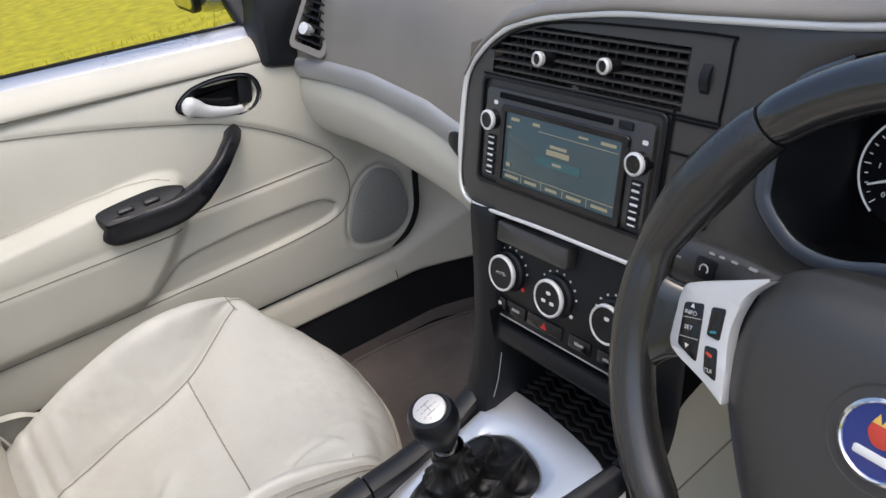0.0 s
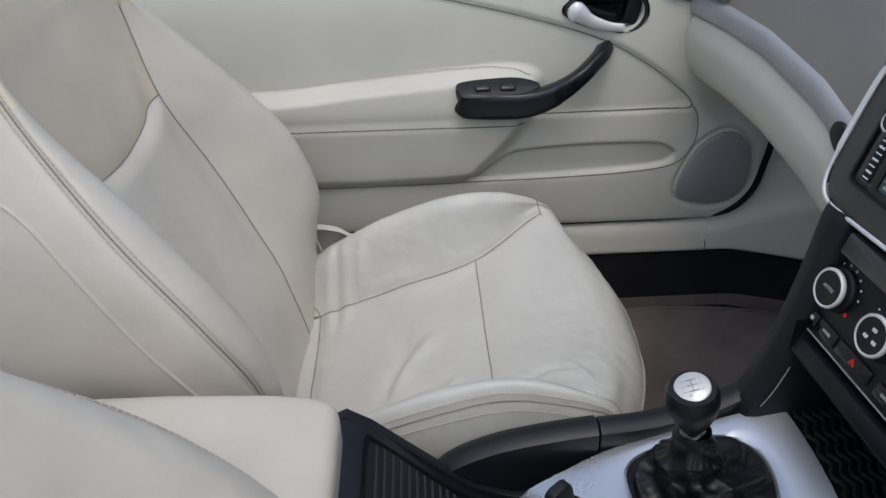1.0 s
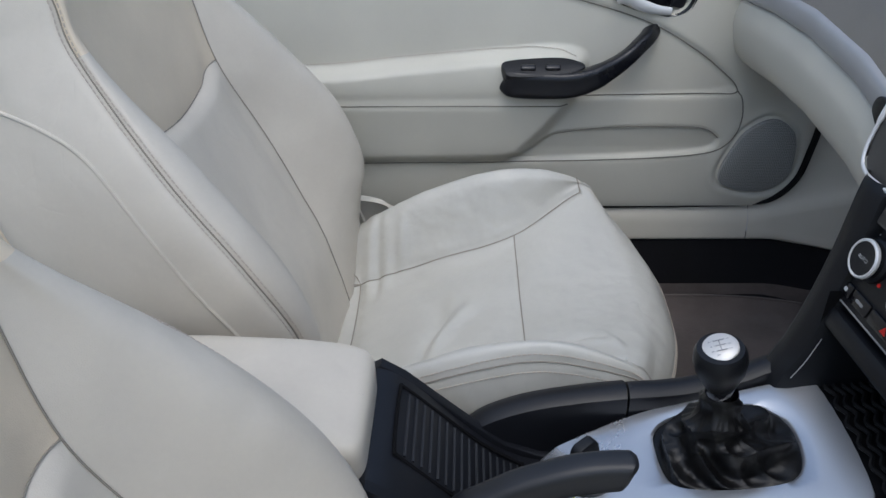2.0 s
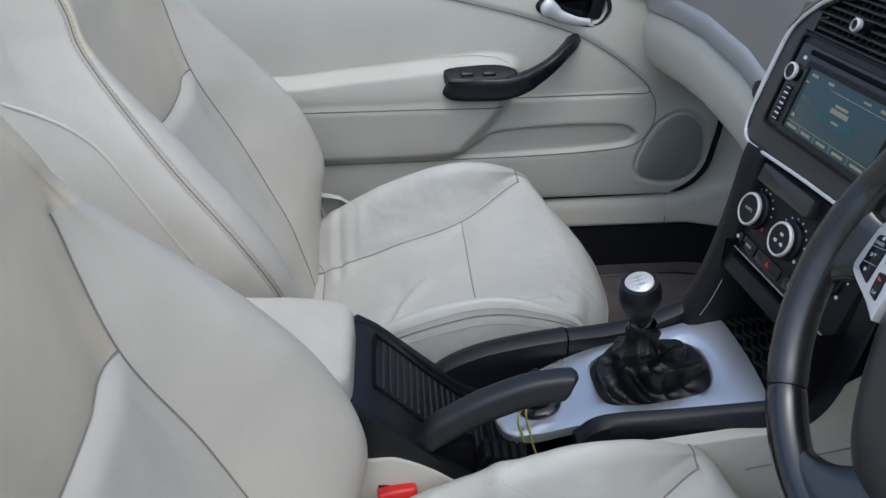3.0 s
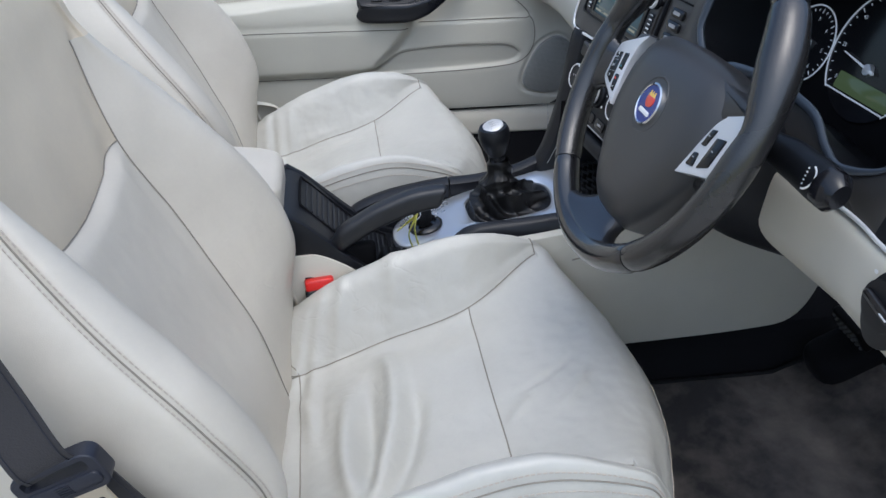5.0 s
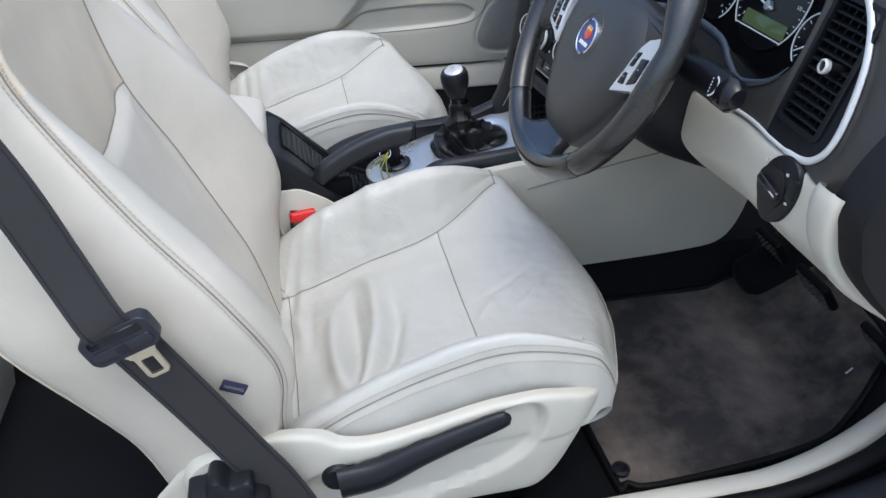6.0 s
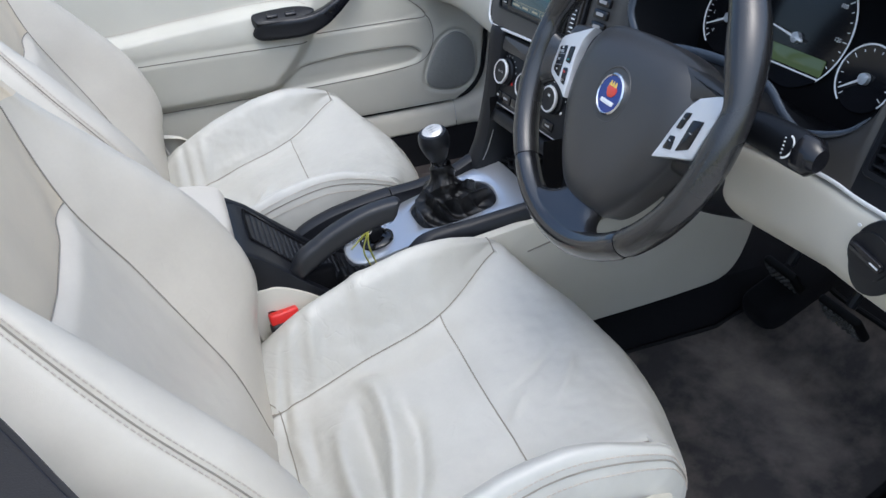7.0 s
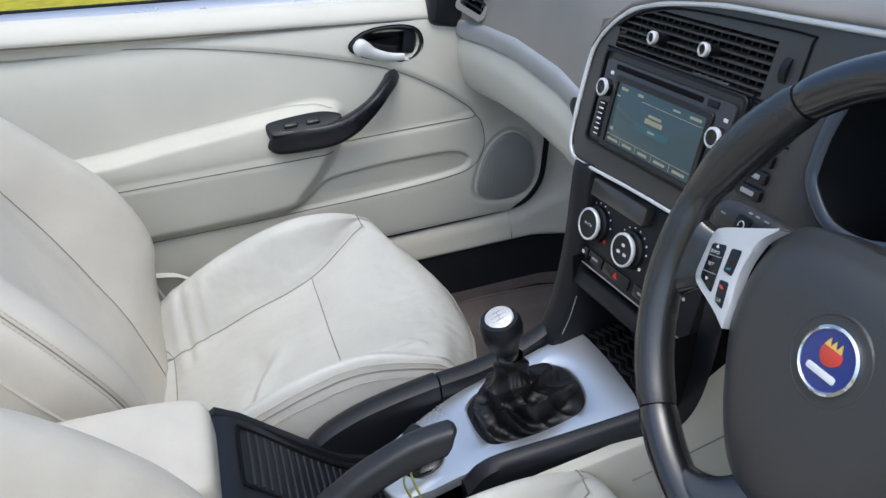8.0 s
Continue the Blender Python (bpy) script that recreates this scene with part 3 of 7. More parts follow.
OPENING = [(-0.182, 0.968), (-0.186, 0.948), (-0.208, 0.928), (-0.230, 0.921), (-0.256, 0.922), (-0.290, 0.931), (-0.350, 0.938), (-0.410, 0.938), (-0.448, 0.934), (-0.478, 0.919), (-0.506, 0.911),
           (-0.532, 0.917), (-0.560, 0.931), (-0.577, 0.950), (-0.582, 0.985), (-0.572, 1.028), (-0.530, 1.058), (-0.44, 1.071), (-0.36, 1.073), (-0.28, 1.070), (-0.225, 1.056), (-0.194, 1.034), (-0.183, 1.000)]
hole = [tuple(q) for q in cr(np.array(OPENING)[::-1], 5, True)]
rim = []
for y, z in hole:
    c, s = (y - HY) / 0.20, (z - HZ) / (0.105 if z > HZ else 0.057)
    r = math.hypot(c, s)
    c, s = c / r, s / r
    y2 = min(-0.150, max(-0.588, HY + 0.30 * math.copysign(abs(c) ** 0.7, c)))
    end = z_top(y2) if s > 0 else z_low(y2)
    rim.append((y2, end if abs(s) > 0.42 else HZ + (end - HZ) * abs(s) / 0.42))
rings = []
for k in np.linspace(0, 1, 5):
    rings.append([(fascia_x(y, z) + 0.001 - 0.006 * math.sin(math.pi * k) * k, y, z) for y, z in ((r[0] * (1 - k) + h[0] * k, r[1] * (1 - k) + h[1] * k) for r, h in zip(rim, hole))])
for k in (0.12, 0.3, 0.6, 1.0):
    ring = []
    for y, z in hole:
        ze = HZ + (z - HZ) * 0.80 if z > HZ else HZ - 0.098 * min(1.0, (HZ - z) / 0.028)
        e = math.sin(math.pi * k / 2)
        ring.append((fascia_x(y, z) * (1 - k) + (0.256 + 0.29 * (ze - 0.94)) * k, y + 0.02 * k * (y < -0.5) * (-0.5 - y) / 0.08, z * (1 - e) + ze * e))
    rings.append(ring)
rings = np.array(rings)
rings = np.concatenate([rings, rings[:, :1]], 1)
part("cluster_surround", patch(rings[:5], flip=True), FASCIA, dash)
part("binnacle", patch(rings[4:], flip=True), BLACK, dash, "black tunnel round the instruments")
low_lip = cr([q for q in OPENING[20:] + OPENING[:14]], 8)
lip = np.array([(fascia_x(y, z) - 0.002, y, z) for y, z in low_lip])
lip_r = np.interp(np.linspace(0, 1, len(lip)), [0, 0.08, 0.55, 0.85, 1], [0.002, 0.0070, 0.0065, 0.0045, 0.0008])
part("binnacle_lip", tube(lip, lip_r, 10, up=(1, 0, 0.01), flat=0.7), LIP, dash, "blue-grey satin lip")

# dash top, from the trim loop to the windscreen, and the passenger's side of it
def z_crown(y):
    return z_top(y) if y > -0.56 else float(np.interp(-y, [0.56, 0.62, 0.68, 0.72, 0.745], [z_top(-0.56), 1.060, 1.042, 1.012, 0.97]))


ys = np.linspace(0.176, -0.745, 64)
top = np.array([[(fascia_x(y, z_crown(y)) + dx, y, z_crown(y) + dz) for dx, dz in ((0.001, 0.0), (-0.004, 0.006), (0.004, 0.013), (0.03, 0.017), (0.10, 0.016), (0.25, 0.0), (0.50, -0.04))]
                for y in ys])
part("dash_top_driver", patch(surface(top, 1, 4)), DASH, dash)


def strip_z(y):
    return float(np.interp(y, [0.18, 0.25, 0.30, 0.46, 0.60, 0.735, 0.78], [0.906, 0.918, 0.928, 0.936, 0.928, 0.912, 0.905]))


def strip_x(y):
    return float(np.interp(y, [0.18, 0.30, 0.50, 0.70, 0.78], [0.118, 0.121, 0.124, 0.128, 0.135]))


ys = np.linspace(0.181, 0.765, 44)
up = np.array([[(strip_x(y) + dx + 0.05 * (1 - t) * np.exp(-((y - 0.18) / 0.05) ** 2) * 0, y, strip_z(y) + dz * (1.0 if y > 0.3 else 1.0)) for dx, dz, t in
                ((0.003, 0.001, 0), (0.010, 0.022, 0.2), (0.022, 0.055, 0.5), (0.045, 0.098, 0.8), (0.085, 0.128, 1), (0.16, 0.142, 1), (0.30, 0.135, 1), (0.52, 0.09, 1))] for y in ys])
part("dash_top_passenger", patch(surface(up, 1, 4)), DASH, dash, "brown-charcoal grained upper pad")
wing = np.array([[(fascia_x(0.177, z) + 0.002 + k * 0.16, 0.177 + 0.004 * k, z) for k in np.linspace(0, 1, 6)] for z in np.linspace(0.865, 1.02, 10)])
part("panel_flank", patch(wing), DASH, dash)
st = np.array([[(strip_x(y) + dx, y, strip_z(y) + dz) for dx, dz in ((0.004, 0.002), (-0.003, -0.002), (-0.006, -0.015), (-0.004, -0.029), (0.004, -0.034))] for y in ys])
part("dash_strip", patch(surface(st, 1, 3), flip=True), SILVER_DULL, dash, "matt grey-silver trim strip")
gl = np.array([[(strip_x(y) + dx, y, strip_z(y) + dz - 0.012 * (dz < -0.1)) for dx, dz in ((0.002, -0.034), (-0.002, -0.040), (-0.008, -0.070), (0.002, -0.105), (0.026, -0.132), (0.07, -0.148), (0.20, -0.15))] for y in ys])
part("glovebox", patch(surface(gl, 1, 5), flip=True), CREAM_LEATHERETTE, dash, "smooth cream glovebox lid")
m = basis((strip_x(0.232) - 0.006, 0.232, strip_z(0.232) - 0.019), Vector((-0.08, -1, -0.2)).normalized(), Vector((0.0, -0.2, 1)).normalized(), Vector((-1, 0.08, 0)).normalized())
part("airbag_switch", prism(np.array(cr([(0.014, -0.014), (0.015, 0.012), (0.002, 0.014), (-0.010, 0.006), (-0.012, -0.008), (0.0, -0.014)], 4, True)), -0.004, 0.0015, m), BLACK, dash, "black triangular switch")

# driver's lower dash in cream
ys = np.linspace(-0.130, -0.735, 50)
lo = np.array([[(fascia_x(y, z_low(y) if y > -0.60 else 0.883) + dx, y, z0 + dz) for dx, dz in
                ((0.004, -0.004), (-0.004, -0.010), (-0.007, -0.040), (-0.002, -0.074), (0.030, -0.110), (0.085, -0.150), (0.16, -0.185), (0.30, -0.190))]
               for y, z0 in ((y, z_low(y) if y > -0.60 else 0.883) for y in ys)])
part("knee_panel", patch(surface(lo, 1, 4)), CREAM, dash, "smooth cream lower dash")
END_BLACK = material("matt_black_end_cover", (0.008, 0.008, 0.009), 0.6, grain=0.4, grain_size=900, spec=0.3)
# black end of the dashboard, seen in the open doorway
m = basis((0.0, -0.735, 0.0), (1, 0, 0), (0, 0, 1), (0, -1, 0))
end = cr([(0.089, 0.880), (0.097, 0.906), (0.118, 0.942), (0.16, 0.985), (0.22, 1.015), (0.36, 1.03), (0.55, 1.0), (0.62, 0.86), (0.56, 0.68), (0.42, 0.64), (0.28, 0.69), (0.187, 0.746), (0.151, 0.775), (0.110, 0.821), (0.094, 0.860)], 5, True)
part("dash_end_cap", prism(end[::-1], 0.0, 0.045, m, 0.012), END_BLACK, dash, "black rounded end cover")
edge_line = cr([(0.088, 0.893), (0.084, 0.884), (0.083, 0.870), (0.087, 0.848), (0.0995, 0.821), (0.131, 0.784), (0.183, 0.746), (0.24, 0.711), (0.31, 0.69)], 6)
et = np.gradient(edge_line, axis=0)
et /= np.linalg.norm(et, axis=1, keepdims=True)
eg = np.array([[(x + o_ * tz, y, z - o_ * tx) for o_, y in ((-0.030, -0.700), (-0.006, -0.709), (0.002, -0.720), (0.004, -0.734), (0.003, -0.743), (-0.002, -0.748), (-0.012, -0.748))] for (x, z), (tx, tz) in zip(edge_line, et)])
part("end_trim", patch(surface(eg, 1, 4)), CREAM, dash, "cream edge wrapped round the end cover")
inner = cr([(-0.56, z_top(-0.56)), (-0.590, 1.056), (-0.640, 1.028), (-0.668, 0.99), (-0.681, 0.945), (-0.683, 0.912), (-0.673, 0.893), (-0.652, 0.884)], 5)
outer_c = cr([(-0.56, z_top(-0.56) + 0.004), (-0.62, 1.061), (-0.68, 1.043), (-0.722, 1.012), (-0.745, 0.96), (-0.750, 0.915), (-0.748, 0.888), (-0.742, 0.866)], 5)
flank = np.array([[(fascia_x(y, z) + 0.002 - 0.006 * math.sin(math.pi * k) + 0.018 * k ** 3, y, z) for k, y, z in ((k, i[0] * (1 - k) + o[0] * k, i[1] * (1 - k) + o[1] * k) for k in np.linspace(0, 1, 7))] for i, o in zip(inner, outer_c)])
part("dash_shoulder", patch(flank), FASCIA, dash)
# black cover at the passenger door's front corner
cov = cr([(0.076, 0.918), (0.080, 0.960), (0.090, 0.995), (0.108, 1.040), (0.19, 1.045), (0.185, 0.98), (0.150, 0.925), (0.134, 0.897), (0.105, 0.900), (0.084, 0.906)], 4, True)
part("corner_cover", prism(cov[::-1], -0.06, 0.012, basis((0, 0.660, 0), (1, 0, 0.0), (0, 0.12, 1), (0, -1, 0.12)), 0.010), BLACK, dash, "black pillar corner cover")
joint = cr([(0.146, 0.996), (0.06, 0.9955), (-0.06, 0.996), (-0.130, 0.9955), (-0.134, 1.000), (-0.134, 1.052), (-0.130, 1.058), (-0.06, 1.0575), (0.04, 1.0535), (0.10, 1.041), (0.138, 1.020)], 4)
part("panel_joint", tube(np.array([(fascia_x(y, z), y, z) for y, z in joint]), 0.0012, 5, up=(1, 0, 0.2)), PIT, dash)


def vent_grid(parent, centre, width, height, rows, cols, slope, knobs, curved):
    """Slats, louvres and little knobs of an air vent in the panel."""
    y0, z0 = centre
    # Near-black sheet behind the slats, for the shade of a deeper duct.
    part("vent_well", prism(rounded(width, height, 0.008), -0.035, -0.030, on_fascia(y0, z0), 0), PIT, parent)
    m = on_fascia(y0, z0)
    for i in range(rows):
        v = -height / 2 + height * (i + 0.5) / rows
        cut = curved(v / height) if curved else (0, 0)
        w = width - cut[0]
        sl = prism(rounded(w, 0.0024, 0.0011, 2), -0.020, -0.001, m @ pose(cut[0] / 2, v, 0, slope, 0, 0), 0.001)
        part("slat", sl, BLACK if width < 0.1 else FASCIA, parent)
    for j in range(cols):
        u = -width / 2 + width * (j + 0.5) / cols
        part("louvre", prism(rounded(0.0022, height, 0.001, 2), -0.030, -0.008, m @ pose(u, 0, 0, 0, 0, 0), 0), BLACK, parent)
    for u, v in knobs:
        k = part("vent_knob", lathe([(0.0, -0.012), (0.0055, -0.012), (0.0055, 0.006), (0.0066, 0.008), (0.0066, 0.016), (0.0, 0.0165)], 18, m @ pose(u, v, 0)), BLACK, parent, "small round vent knob")
        part("knob_ring", lathe([(0.0064, 0.012), (0.0072, 0.013), (0.0072, 0.017), (0.0052, 0.0185), (0.0050, 0.016)], 18, m @ pose(u, v, 0)), CAP, k, "chrome ring")


def air_vent(name, centre, width, height, rows, cols, knobs, label, slope=12, curved=None):
    root = thing(name, on_fascia(*centre).translation, label, "air vent", "air vents")
    vent_grid(root, centre, width, height, rows, cols, slope, knobs, curved)
    if not curved:
        o, i = rounded(width + 0.012, height + 0.012, 0.008), rounded(width, height, 0.004)
        part("vent_frame", frame_plate(o, i, -0.03, 0.002, on_fascia(*centre)), BLACK, root)
    return root


cv = air_vent("centre_air_vent", (0.018, 1.0225), 0.232, 0.050, 6, 22, [(-0.036, -0.002), (0.044, 0.002)], "wide black centre air vent with two knobs",
              curved=lambda v: (0.0 if v < 0 else 0.12 * v * v * 2, 0))
part("thumb_wheel", lathe([(0.0, -0.004), (0.016, -0.004), (0.016, 0.004), (0.0, 0.004)], 24, on_fascia(-0.116, 1.026, -0.012) @ pose(0, 0, 0, 0, 90, 0)), BLACK, cv, "ribbed thumb wheel")
air_vent("driver_air_vent", (-0.628, 0.968), 0.062, 0.122, 13, 5, [(0.012, 0.002)], "upright black air vent with chrome-ringed knob")
lv = thing("passenger_air_vent", (0.19, 0.70, 0.96), "small black air vent at the end of the dash", "air vent", "air vents")
lx = Vector((0.296, -0.923, -0.244)).normalized()
ly = Vector((0.578, -0.110, 0.809))
ly = (ly - ly.dot(lx) * lx).normalized()
lz = lx.cross(ly)
m = basis(Vector((0.157, 0.668, 0.978)) + 0.018 * lz + 0.010 * lx, lx, ly, lz)
part("vent_frame", frame_plate(rounded(0.082, 0.110, 0.012), rounded(0.062, 0.088, 0.006), -0.04, 0.003, m), DASH, lv)
# Near-black backing: the duct's shade as colour.
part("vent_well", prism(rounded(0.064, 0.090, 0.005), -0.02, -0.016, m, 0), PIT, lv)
for i in range(7):
    part("slat", prism(rounded(0.062, 0.0028, 0.0012, 2), -0.013, 0.002, m @ pose(0, -0.036 + 0.012 * i, 0, 14, 0, 0), 0.001), BLACK, lv)
for u in (-0.020, -0.010, 0.0, 0.010, 0.020):
    part("louvre", prism(rounded(0.0024, 0.088, 0.001, 2), -0.016, -0.004, m @ pose(u, 0, 0), 0), PIT, lv)
part("vent_knob", lathe([(0, -0.01), (0.008, -0.01), (0.0095, 0.010), (0.0, 0.011)], 16, m @ pose(-0.010, -0.020, 0.003)), SILVER_TRIM, lv, "silver vent knob")

# ---- radio and its touch screen ----
radio = thing("car_radio", on_fascia(0.026, 0.942).translation, "black double-height car radio with lit touch screen", "car radio")
RM = on_fascia(0.026, 0.940)
part("faceplate", prism(rounded(0.216, 0.094, 0.006), -0.02, 0.004, RM, 0.002), FASCIA, radio)
part("bezel", frame_plate(rounded(0.236, 0.113, 0.008), rounded(0.228, 0.106, 0.006), -0.004, 0.0035, RM @ pose(0, 0.001, 0)), BLACK, radio, "black moulded frame round the radio")
part("disc_slot", prism(rounded(0.150, 0.006, 0.002), 0.002, 0.0046, RM @ pose(-0.012, 0.0405, 0), 0.0004), PIT, radio, "black disc slot")
part("eject_key", prism(rounded(0.016, 0.007, 0.001), 0.003, 0.006, RM @ pose(0.078, 0.0405, 0)), BLACK, radio)
part("screen_frame", frame_plate(rounded(0.166, 0.083, 0.004), rounded(0.152, 0.070, 0.002), 0.003, 0.0075, RM @ pose(0.002, -0.009, 0)), GLOSS_BLACK, radio)
screen = part("touch_screen", prism(rounded(0.156, 0.074, 0.002), 0.002, 0.0046, RM @ pose(0.002, -0.009, 0), 0.0002), SCREEN, radio, "blue-grey lit display")
SM = RM @ pose(0.002, -0.009, 0.0050)
part("display_bar", prism(rounded(0.060, 0.0085, 0.002), 0, 0.0003, SM @ pose(0.0, -0.004, 0), 0), SCREEN_BAR, screen)
for k, (u, v, w, h) in enumerate(((0, 0.0125, 0.022, 0.0030), (0, 0.0065, 0.030, 0.0052), (0, -0.004, 0.012, 0.0025), (-0.062, 0.029, 0.012, 0.003), (-0.032, 0.029, 0.010, 0.003), (0.030, 0.029, 0.012, 0.002), (0.060, 0.029, 0.018, 0.003),
                                  (-0.061, -0.030, 0.020, 0.003), (-0.033, -0.030, 0.017, 0.003), (-0.004, -0.030, 0.016, 0.003), (0.026, -0.030, 0.019, 0.003), (0.058, -0.030, 0.020, 0.003), (-0.068, -0.018, 0.006, 0.004), (-0.070, 0.020, 0.006, 0.002))):
    part("display_mark", prism(rounded(w, h, 0.0006, 2), 0.0003, 0.0007, SM @ pose(u, v, 0), 0), SCREEN_TEXT, screen)
for u in (-0.047, -0.018, 0.011, 0.042):
    part("display_line", prism(rounded(0.0006, 0.008, 0.0002, 1), 0.0002, 0.0005, SM @ pose(u, -0.0295, 0), 0), SCREEN_TEXT, screen)
part("display_line", prism(rounded(0.148, 0.0006, 0.0002, 1), 0.0002, 0.0005, SM @ pose(0, -0.025, 0), 0), SCREEN_TEXT, screen)
part("display_line", prism(rounded(0.100, 0.0006, 0.0002, 1), 0.0002, 0.0005, SM @ pose(0.022, 0.0235, 0), 0), SCREEN_TEXT, screen)
for u, v in ((-0.094, 0.014), (0.098, 0.012)):
    k = part("dial", lathe([(0, 0.0), (0.0105, 0.0), (0.0100, 0.012), (0.0090, 0.014), (0, 0.0135)], 24, RM @ pose(u, v, 0)), GLOSS_BLACK, radio, "black radio dial")
    part("dial_ring", lathe([(0.0092, 0.010), (0.0103, 0.011), (0.0103, 0.0138), (0.0080, 0.0150), (0.0078, 0.013)], 24, RM @ pose(u, v, 0)), SILVER_TRIM, k, "bright ring")
    part("print_mark", prism(rounded(0.006, 0.004, 0.001, 2), 0.0042, 0.0046, RM @ pose(u + 0.002, v + 0.018, 0), 0), WHITE, radio)
    for i in range(7):
        key = part("key", prism(rounded(0.013, 0.0056, 0.001, 2), 0.003, 0.0058, RM @ pose(u, v - 0.0185 - 0.0062 * i, 0), 0.0008), BLACK, radio)
        part("key_mark", prism(rounded(0.0085, 0.0022 if i % 2 else 0.0014, 0.0004, 1), 0.0058, 0.0061, RM @ pose(u, v - 0.0185 - 0.0062 * i, 0), 0), WHITE, key)

# ---- heating controls and the panel they sit in ----
heat = thing("climate_panel", on_fascia(0.015, 0.8).translation, "black climate control panel with three silver-ringed knobs", "climate controls")
BACK_SET = -0.0125


def on_heat(y, z):
    return on_fascia(y, z, BACK_SET)


HM = on_heat(0.012, 0.796)
part("faceplate", prism(rounded(0.232, 0.118, 0.008), -0.03, 0.0, HM, 0.002), BLACK, heat)
part("holder_flap", prism(rounded(0.106, 0.024, 0.004), 0.0, 0.013, on_heat(0.052, 0.840), 0.004), FASCIA, heat, "push-open flap")
part("push_button", lathe([(0, 0), (0.0065, 0), (0.006, 0.003), (0, 0.0034)], 18, on_heat(0.117, 0.842)), GLOSS_BLACK, heat)
part("print_mark", prism(rounded(0.004, 0.005, 0.001, 2), 0, 0.0005, on_heat(0.128, 0.849), 0), WHITE, heat)
for n_, (y, z) in enumerate(((0.089, 0.796), (0.017, 0.794), (-0.060, 0.797))):
    km = on_heat(y, z)
    k = part("knob", lathe([(0, 0), (0.0235, 0), (0.0228, 0.004), (0.0200, 0.006), (0.0195, 0.012), (0.018, 0.0145), (0, 0.0135)], 36, km), BLACK, heat, "round rotary knob")
    part("knob_ring", lathe([(0.0192, 0.010), (0.0204, 0.0115), (0.0204, 0.0142), (0.0190, 0.0156), (0.0175, 0.0152), (0.0173, 0.013)], 36, km), SILVER_TRIM, k, "satin silver ring")
    for a in range(20, 200, 22):
        part("scale_mark", prism(rounded(0.0022, 0.0022, 0.0006, 1), 0.0, 0.0006, km @ pose(0.0265 * math.cos(radians(a - 10)), 0.0265 * math.sin(radians(a - 10)), 0), 0), WHITE, heat)
    part("scale_mark", prism(rounded(0.004, 0.004, 0.0015, 2), 0.0, 0.0008, km @ pose(0.0265 * math.cos(-0.6), 0.0265 * math.sin(-0.6), 0), 0), (RED if n_ == 0 else WHITE), heat)
    if n_ == 0:
        part("lettering", text_geo("AUTO", 0.0055, km @ pose(0, 0, 0.0142)), WHITE, k, "AUTO")
    else:
        for u, v in ((0, 0.006), (-0.006, -0.004), (0.006, -0.004))[: 3 if n_ == 1 else 1]:
            part("key_mark", prism(rounded(0.006, 0.0036, 0.001, 2), 0.0135, 0.0142, km @ pose(u, v, 0), 0), WHITE, k)
for y, w in ((0.098, 0.018), (0.072, 0.030), (0.028, 0.052), (-0.022, 0.030), (-0.060, 0.028)):
    b = part("push_button", prism(rounded(w, 0.015, 0.002), -0.002, 0.0025, on_heat(y, 0.756), 0.001), GLOSS_BLACK, heat)
    if y == 0.028:
        tri = np.array([(-0.0045, -0.0035), (0.0045, -0.0035), (0, 0.0045)])
        part("hazard_mark", prism(tri, 0.0025, 0.0031, on_heat(y, 0.756), 0), RED, b, "red warning triangle")
    elif y != 0.098:
        part("key_mark", prism(rounded(0.012, 0.003, 0.0006, 1), 0.0025, 0.003, on_heat(y, 0.756), 0), GREY_PRINT, b)
    else:
        part("key_mark", prism(rounded(0.005, 0.004, 0.0006, 1), 0.0025, 0.003, on_heat(y, 0.756), 0), WHITE, b)
sl = np.array([(fascia_x(y, 0.738) + 0.013, y, 0.7385) for y in np.linspace(0.106, -0.10, 12)])
part("lower_chrome_line", tube(sl, 0.0009, 6), SILVER_DULL, heat, "thin bright line")
part("lower_lip", prism(rounded(0.222, 0.024, 0.008), -0.05, 0.004, on_heat(0.006, 0.722), 0.006), BLACK, heat)
# three switches between screen and binnacle
for z in (0.950, 0.934, 0.918):
    b = part("side_switch", plate_on(-0.126, z, 0.030, 0.0125, 0.003, -0.004, 0.004, 0.002), GLOSS_BLACK, dash, "small black rocker switch")
    part("key_mark", plate_on(-0.126, z, 0.016, 0.0045, 0.001, 0.004, 0.0046, 0), GREY_PRINT, b)
part("panel_joint", plate_on(-0.094, 0.945, 0.0022, 0.115, 0.001, 0, 0.0006, 0), PIT, dash)
part("panel_joint", plate_on(-0.122, 0.992, 0.058, 0.0022, 0.001, 0, 0.0006, 0), PIT, dash)
part("panel_joint", plate_on(-0.122, 0.966, 0.056, 0.0022, 0.001, 0, 0.0006, 0), PIT, dash)

# lamp switch under the driver's vent
lamp = thing("light_switch", on_fascia(-0.64, 0.855).translation, "round black headlamp switch in an oval panel", "light switch")
LM = basis((0.1030, -0.645, 0.846), Vector((0, -1, 0)), Vector((0.06, 0, 1)).normalized(), Vector((-1, 0, 0.06)).normalized())
oval = np.array([(0.030 * math.cos(a) * (1.0 + 0.12 * math.sin(a)) + 0.006 * math.sin(a), 0.039 * math.sin(a)) for a in np.linspace(0, 2 * math.pi, 40, endpoint=False)])
part("plate", prism(oval, -0.035, 0.004, LM, 0.003), BLACK, lamp)
dial = part("dial", lathe([(0, 0.003), (0.023, 0.003), (0.0225, 0.0055), (0.019, 0.006), (0, 0.0052)], 30, LM @ pose(-0.008, 0, 0)), BLACK, lamp)
